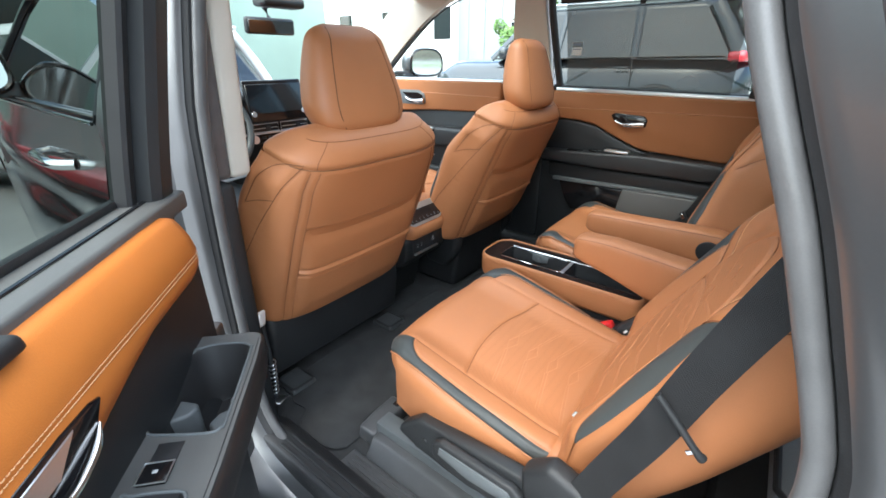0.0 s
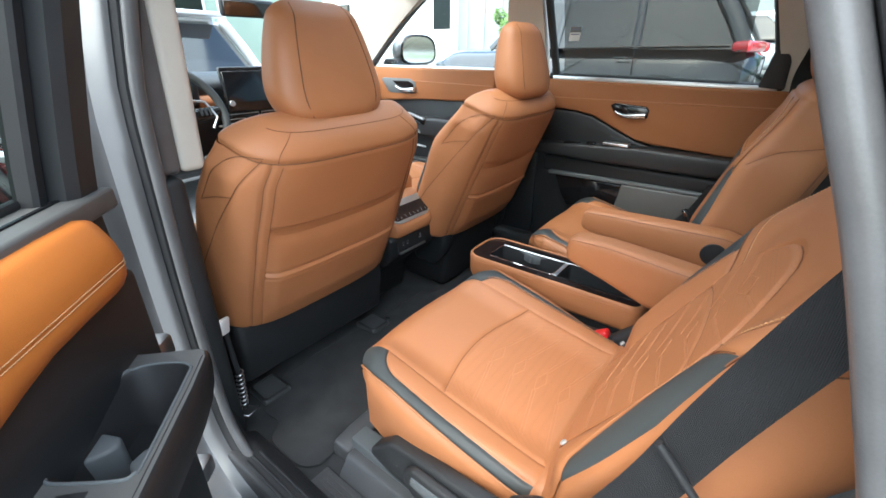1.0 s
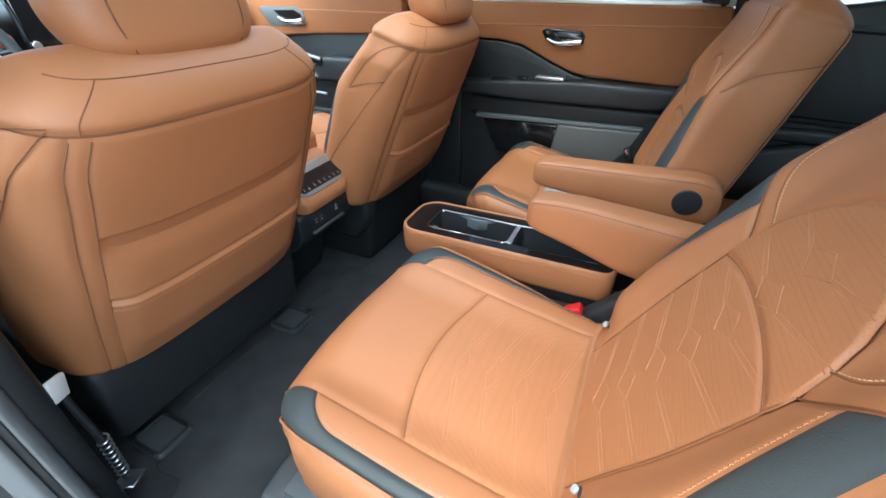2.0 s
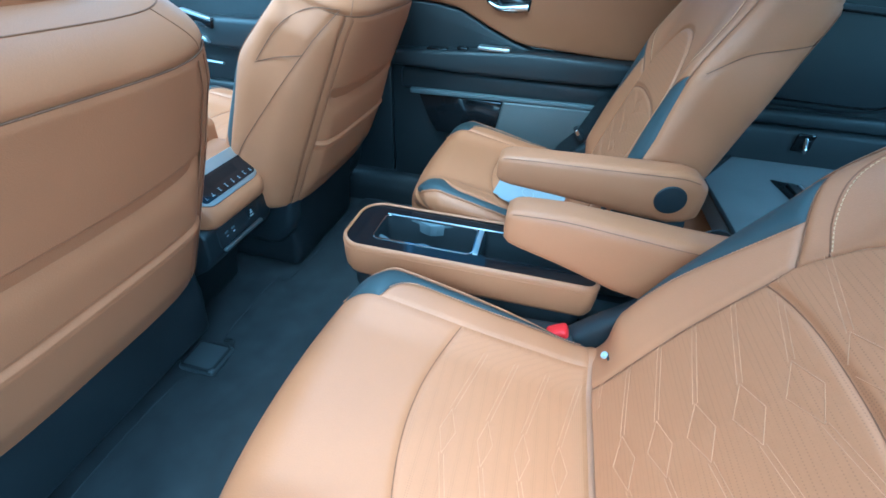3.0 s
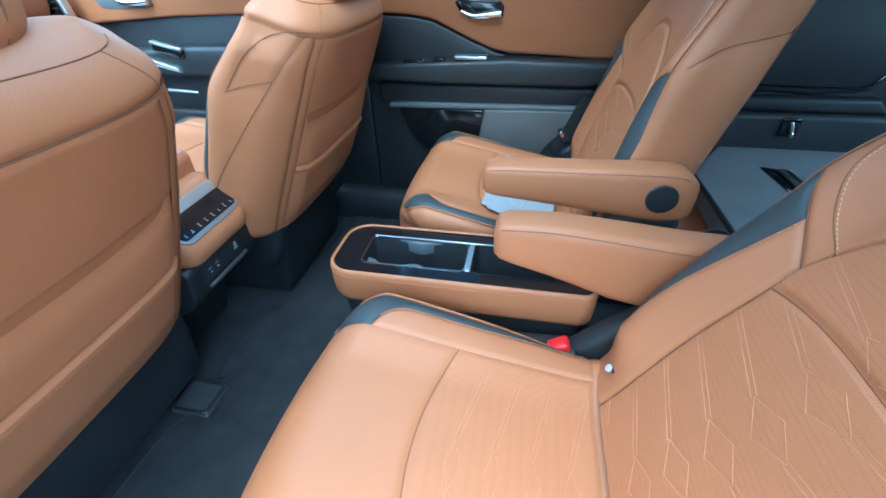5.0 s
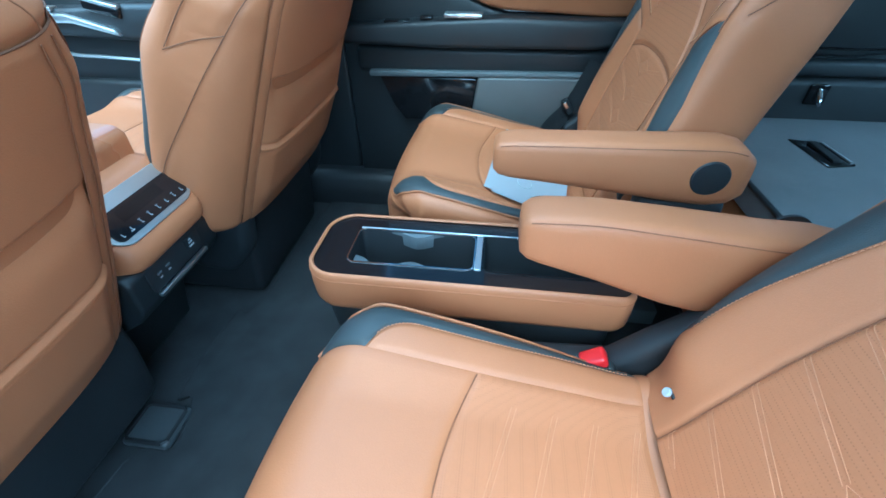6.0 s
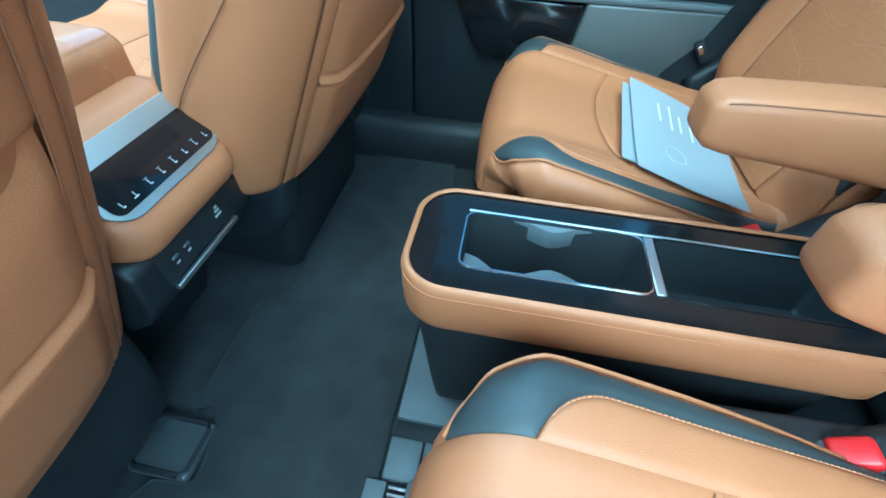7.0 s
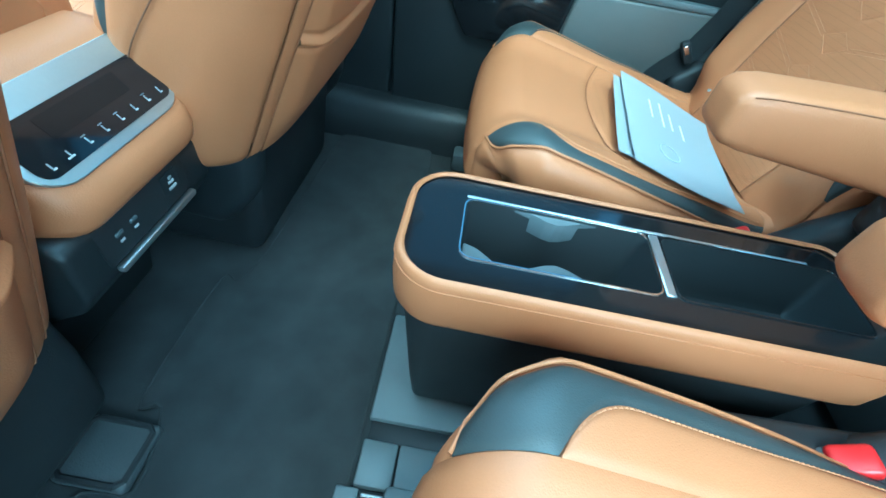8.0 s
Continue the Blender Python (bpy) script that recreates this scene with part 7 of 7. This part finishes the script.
def parked_car(x, y, turn, long, wide, tall, paint, label, estate=True, rails=False):
    """A parked car, nose along its own y: body, glasshouse, roof, pillars, wheels, lamps, mirrors."""
    base = Vector((x, y, lot(x, y)))
    root = thing("parked_car", base, label, "car", "parked cars")
    m = pose(*base, 0, 0, turn)

    def put(name, g2, mat, parent=root, lab="", sharp=45):
        g2.v = [tuple(m @ Vector(p)) for p in g2.v]
        return part(name, g2, mat, parent, lab, sharp)
    L, W = long / 2, wide / 2
    waist = tall * (0.645 if estate else 0.60)
    hood = waist - 0.02

    def section(v):
        """Half width, underside and top of the lower body along the car, v from tail (-1) to nose (1)."""
        w2 = W * (1 - 0.16 * smooth(0.72, 1.0, abs(v)) - 0.02)
        top = waist - (0.03 if estate else 0.07) * smooth(0.25, 0.55, v) - 0.22 * smooth(0.72, 1.0, v) * (tall / 1.75) - (0.0 if estate else 0.05 * smooth(-0.6, -1, v))
        low = 0.22 + 0.10 * smooth(0.8, 1.0, abs(v))
        return w2, low, top
    rings2 = []
    for i in range(41):
        v = -1 + 2 * i / 40
        w2, low, top = section(v)
        end = 1 - 0.25 * smooth(0.93, 1.0, abs(v))
        ring = []
        for j in range(24):
            t = 2 * math.pi * j / 24
            c, s = math.cos(t), math.sin(t)
            xx = w2 * math.copysign(abs(c) ** 0.45, c) * end
            zz = (low + top) / 2 + (top - low) / 2 * math.copysign(abs(s) ** 0.40, s) * end
            # the flanks draw in above and below a shoulder crease
            xx *= 1 - 0.05 * smooth(0.45, 1.0, (zz - low) / (top - low)) + 0.012 * math.exp(-(((zz - low) / (top - low) - 0.78) / 0.06) ** 2)
            ring.append((xx, v * L, zz))
        rings2.append(ring)
    body = put("body", Geo().loft(rings2), paint)
    rear = -0.97 if estate else -0.62
    roof_r = -0.80 if estate else -0.30

    def glass_ring(k2):
        y0, y1 = L * (rear + (roof_r - rear) * k2), L * (0.42 - 0.28 * k2)
        w2 = W * (0.93 - 0.17 * k2)
        z = waist - 0.03 + (tall - waist - 0.02) * k2
        return [(p.x, p.y, z) for p in rounded_rect(-w2, w2, y0, y1, 0.22, 0.18, 5)]
    put("glasshouse", Geo().loft([glass_ring(k2) for k2 in (0, 0.25, 0.5, 0.75, 0.97)]), car_window, root, "dark tinted glass")
    put("roof", Geo().loft([glass_ring(0.93), [(a2 * 1.01, b2, c2) for a2, b2, c2 in glass_ring(0.97)], [(a2 * 0.93, b2 * 0.97, tall) for a2, b2, c2 in glass_ring(1.0)], [(a2 * 0.5, b2 * 0.6, tall + 0.012) for a2, b2, c2 in glass_ring(1.0)]]), paint)
    for sx in (-1, 1):
        for f0, f1, w3 in ((0.42, 0.13, 0.045), (-0.02, -0.04, 0.035), (-0.46, -0.44, 0.05), (rear + 0.03, roof_r + 0.02, 0.08)):
            put("pillar", Geo().tube([(sx * W * 0.935, L * f0, waist - 0.03), (sx * W * 0.85, L * (f0 + f1) / 2, (waist + tall) / 2), (sx * W * 0.765, L * f1, tall - 0.04)], w3, 8, True, 0.35, (sx, 0, 0.3)), paint, body)
        put("window_trim", Geo().tube([(sx * W * 0.945, L * 0.40, waist - 0.02), (sx * W * 0.945, 0, waist - 0.02), (sx * W * 0.935, L * rear * 0.9, waist + 0.01)], 0.012, 6), gloss_black, body)
        mr = put("mirror", Geo().box((sx * (W + 0.06), L * 0.30, waist + 0.06), (0.20, 0.13, 0.15), 0.045, 4), paint)
        put("mirror_foot", Geo().box((sx * (W - 0.04), L * 0.31, waist + 0.0), (0.14, 0.07, 0.05), 0.015, 2), rubber, mr)
        put("head_lamp", Geo().box((sx * W * 0.68, L * 0.955, waist - 0.24), (W * 0.42, 0.16, 0.13), 0.05, 4, (0, 0, -sx * 22)), lamp_clear)
        put("tail_lamp", Geo().box((sx * W * 0.70, -L * 0.945, waist + 0.0), (W * 0.55, 0.20, 0.12), 0.045, 4, (0, 0, sx * 14)), lamp_red)
        for hy in (0.06, -0.40):
            put("door_handle", Geo().box((sx * W * 0.985, L * hy, waist - 0.13), (0.03, 0.20, 0.03), 0.012, 3), paint, body)
        for dy2 in (0.30, -0.02, -0.46):
            put("door_gap", Geo().box((sx * W * 0.975, L * dy2, waist * 0.66), (0.012, 0.010, waist * 0.62), 0.002, 1), rubber, body)
        if rails:
            put("roof_rail", Geo().tube([(sx * W * 0.70, L * 0.10, tall + 0.0), (sx * W * 0.70, L * 0.06, tall + 0.05), (sx * W * 0.70, -L * 0.66, tall + 0.04), (sx * W * 0.70, -L * 0.72, tall - 0.01)], 0.020, 8), satin)
        for wy in (0.60, -0.60):
            hub2 = (sx * (W - 0.10), L * wy, 0.36)
            arch = put("wheel_arch", Geo().tube([(sx * (W - 0.015), L * wy + 0.42 * math.cos(t), 0.36 + 0.42 * math.sin(t)) for t in (math.pi * i / 16 for i in range(17))], 0.035, 8), plastic, body)
            put("wheel_house", Geo().disc((sx * (W - 0.09), L * wy, 0.36), (sx, 0, 0), 0.405, 0.17, 32), rubber, body)
            ty = put("tyre", Geo().disc(hub2, (sx, 0, 0), 0.355, 0.23, 36, 0.04), tyre_rubber)
            rm = put("rim", Geo().disc((sx * (W + 0.010), L * wy, 0.36), (sx, 0, 0), 0.245, 0.02, 32, 0.01), gloss_black, ty)
            for i in range(10):
                t = 2 * math.pi * i / 10
                put("rim_spoke", Geo().tube([(sx * (W + 0.024), L * wy, 0.36), (sx * (W + 0.028), L * wy + 0.235 * math.cos(t), 0.36 + 0.235 * math.sin(t))], 0.017, 6), alloy, ty)
    if estate:
        put("spoiler", Geo().box((0, L * roof_r - 0.06, tall - 0.015), (W * 1.36, 0.24, 0.04), 0.018, 3, (-6, 0, 0)), paint)
    put("bumper", Geo().box((0, -L * 0.965, 0.46), (W * 1.6, 0.16, 0.22), 0.06, 4), plastic)
    put("plate", Geo().box((0, -L * 0.985 - 0.03, waist - 0.22), (0.34, 0.02, 0.16), 0.004, 1), paper)
    put("grille", Geo().box((0, L * 0.965, 0.58), (W * 1.0, 0.08, 0.22), 0.03, 3), gloss_black)
    return root


parked_car(5.95, 2.68, 0, 4.9, 1.95, 1.75, car_black, "dark grey parked estate car with silver roof rails", True, True)
parked_car(12.6, 1.2, 90 - 96, 4.75, 1.85, 1.45, car_silver, "pale silver parked saloon with red tail lamps", False)
parked_car(14.2, -7.0, -62, 4.8, 1.85, 1.5, car_black, "black parked saloon beneath the trees", False)
parked_car(11.4, -7.4, -62, 4.6, 1.85, 1.42, car_white, "white parked car beside the black one", False)
parked_car(0.35, 6.4, 8, 4.7, 1.95, 1.75, car_white, "white parked car in front of the bonnet", True)
parked_car(-2.5, 7.2, 5, 4.5, 1.85, 1.45, car_red, "red parked saloon beyond the bonnet", False)
parked_car(-4.9, 7.6, 2, 4.7, 1.9, 1.7, car_navy, "dark blue parked car beyond the open door", True)
parked_car(-8.0, 9.5, 4, 4.6, 1.85, 1.45, car_red, "red parked car beyond the dark blue one", False)

# ---------------------------------------------------------------- building
wall_white = material("white_render", (0.80, 0.80, 0.78), 0.9, vary=0.06, scale=1.5, grain=0.3, grain_scale=60)
wall_grey = material("grey_cladding", (0.30, 0.33, 0.32), 0.85, vary=0.10, scale=1.2, grain=0.3, grain_scale=60)
wall_green = material("grey_green_render", (0.32, 0.40, 0.34), 0.85, vary=0.10, scale=1.2, grain=0.3, grain_scale=60)
roof_felt = material("roof_edge", (0.20, 0.20, 0.20), 0.8, vary=0.15, scale=2)
bd = thing("showroom_building", (15, 9, lot(15, 9)), "low building, white at one end and grey clad", "building")
part("grey_wall", Geo().box((17.5, 5.8, 2.0), (5.0, 11.6, 4.0), 0.02, 2), wall_grey, bd)
part("white_wall", Geo().box((17.3, 18.0, 2.9), (5.6, 13.0, 5.8), 0.02, 2), wall_white, bd)
part("roof_edge", Geo().box((17.5, 5.8, 4.05), (5.3, 11.9, 0.18), 0.02, 2), roof_felt, bd)
for i in range(14):
    part("cladding_rib", Geo().box((14.985, 0.6 + 0.8 * i, 2.0), (0.05, 0.05, 3.9), 0.01, 1), wall_grey, bd)
for y, z0, z1, w3 in ((11.95, 1.75, 3.05, 1.0), (15.0, 1.75, 3.05, 1.0), (18.0, 1.75, 3.05, 1.0), (8.4, 1.2, 2.4, 1.2)):
    xw = 14.5 if y > 11.6 else 15.0
    wn2 = part("window", Geo().box((xw - 0.01, y, (z0 + z1) / 2), (0.10, w3, z1 - z0), 0.01, 1), wall_white, bd)
    part("pane", Geo().box((xw - 0.045, y, (z0 + z1) / 2), (0.06, w3 - 0.12, z1 - z0 - 0.12), 0.004, 1), car_window, wn2, "dark window pane")
part("wall_lamp", Geo().box((14.42, 10.2 + 1.9, 3.6), (0.2, 1.0, 0.35), 0.03, 2), wall_white, bd)
hs = thing("green_building", (2, 16, lot(2, 16)), "grey-green low building with white posts", "building")
part("wall", Geo().box((1.0, 18.5, 2.4), (22, 4.0, 5.6), 0.02, 2), wall_green, hs)
for i in range(7):
    part("post", Geo().box((-6.0 + 2.2 * i, 15.9, 2.0), (0.16, 0.16, 5.0), 0.01, 1), wall_white, hs)
for i in range(6):
    wn2 = part("window", Geo().box((-4.9 + 2.2 * i, 16.48, 2.0), (1.7, 0.08, 2.6), 0.01, 1), wall_white, hs)
    part("pane", Geo().box((-4.9 + 2.2 * i, 16.44, 2.0), (1.5, 0.05, 2.4), 0.004, 1), car_window, wn2)

# ---------------------------------------------------------------- trees, grass
leaf = material("green_leaves", (0.075, 0.16, 0.03), 0.6, vary=0.45, scale=3.0, grain_scale=25)
leaf_b = material("light_green_leaves", (0.11, 0.20, 0.045), 0.6, vary=0.45, scale=3.0, grain_scale=25)
bark = material("bark", (0.10, 0.075, 0.055), 0.9, vary=0.35, scale=8, grain=0.8, grain_scale=40)
grass = material("lawn", (0.09, 0.17, 0.035), 0.9, vary=0.3, scale=4, grain=0.8, grain_scale=60)
rng = random.Random(7)


def tree(x, y, tall, spread, leaves, n_leaves, label):
    base = Vector((x, y, lot(x, y) - 0.05))
    root = thing("tree", base, label, "tree", "trees")
    fork = base + Vector((0, 0, tall * 0.36))
    part("trunk", Geo().tube(spline([base, base + Vector((0.06, 0.05, tall * 0.18)), fork], 4), [0.20 - 0.012 * i for i in range(9)], 10), bark, root)
    clumps = []
    for i in range(9):
        a2 = 2 * math.pi * i / 9 + rng.uniform(-0.3, 0.3)
        r2 = spread * rng.uniform(0.35, 0.9)
        tip = base + Vector((r2 * math.cos(a2), r2 * math.sin(a2), tall * rng.uniform(0.45, 0.95)))
        elbow = fork.lerp(tip, 0.5) + Vector((0, 0, rng.uniform(-0.1, 0.35)))
        part("limb", Geo().tube(spline([fork - Vector((0, 0, 0.2)), elbow, tip], 4), [0.09 - 0.009 * k2 for k2 in range(9)], 7), bark, root)
        for f2 in (0.5, 0.75, 1.0):
            c2 = fork.lerp(tip, f2) + Vector((rng.uniform(-0.4, 0.4), rng.uniform(-0.4, 0.4), rng.uniform(-0.3, 0.4)))
            clumps.append((c2, spread * rng.uniform(0.20, 0.38)))
    verts, faces = [], []
    for i in range(n_leaves):
        c2, r2 = clumps[rng.randrange(len(clumps))]
        d = Vector((rng.gauss(0, 1), rng.gauss(0, 1), rng.gauss(0, 0.8)))
        p = c2 + d.normalized() * r2 * rng.uniform(0.3, 1.0) ** 0.6
        s2 = rng.uniform(0.06, 0.13)
        u2 = Vector((rng.gauss(0, 1), rng.gauss(0, 1), rng.gauss(0, 0.6))).normalized()
        w2 = u2.orthogonal().normalized()
        k2 = len(verts)
        verts += [p - u2 * s2, p + w2 * s2 * 0.5, p + u2 * s2, p - w2 * s2 * 0.5]
        faces.append((k2, k2 + 1, k2 + 2, k2 + 3))
    tagged(part("crown", Geo().add(verts, faces), leaves, root), kind="stuff")
    return root


tree(17.0, -8.2, 6.4, 3.1, leaf, 9000, "broad green leafy tree behind the parked cars")
tree(22.0, -14.5, 5.2, 2.6, leaf_b, 6000, "light green leafy tree in the distance")
tree(15.6, -1.6, 5.0, 1.9, leaf, 6500, "green leafy tree at the corner of the building")
tree(24.0, -6.0, 6.0, 3.0, leaf_b, 5000, "leafy tree far behind the lawn")
tree(13.4, 7.4, 2.6, 0.9, leaf_b, 3000, "slim green shrub against the grey wall")
structure("lawn", Geo().sheet(lambda u, v: Vector((15.4 + 30 * u, -40 + 38.5 * v, lot(16, 0) + 0.03)), 6, 6), grass, "green lawn beyond the car park", "lawn")
parked_car(-3.6, 9.6, 80, 4.4, 1.8, 1.5, car_red, "red saloon parked ahead of the car", False)
parked_car(-5.2, 5.2, 95, 4.6, 1.85, 1.65, car_navy, "dark blue estate car parked beside the driver side", True)
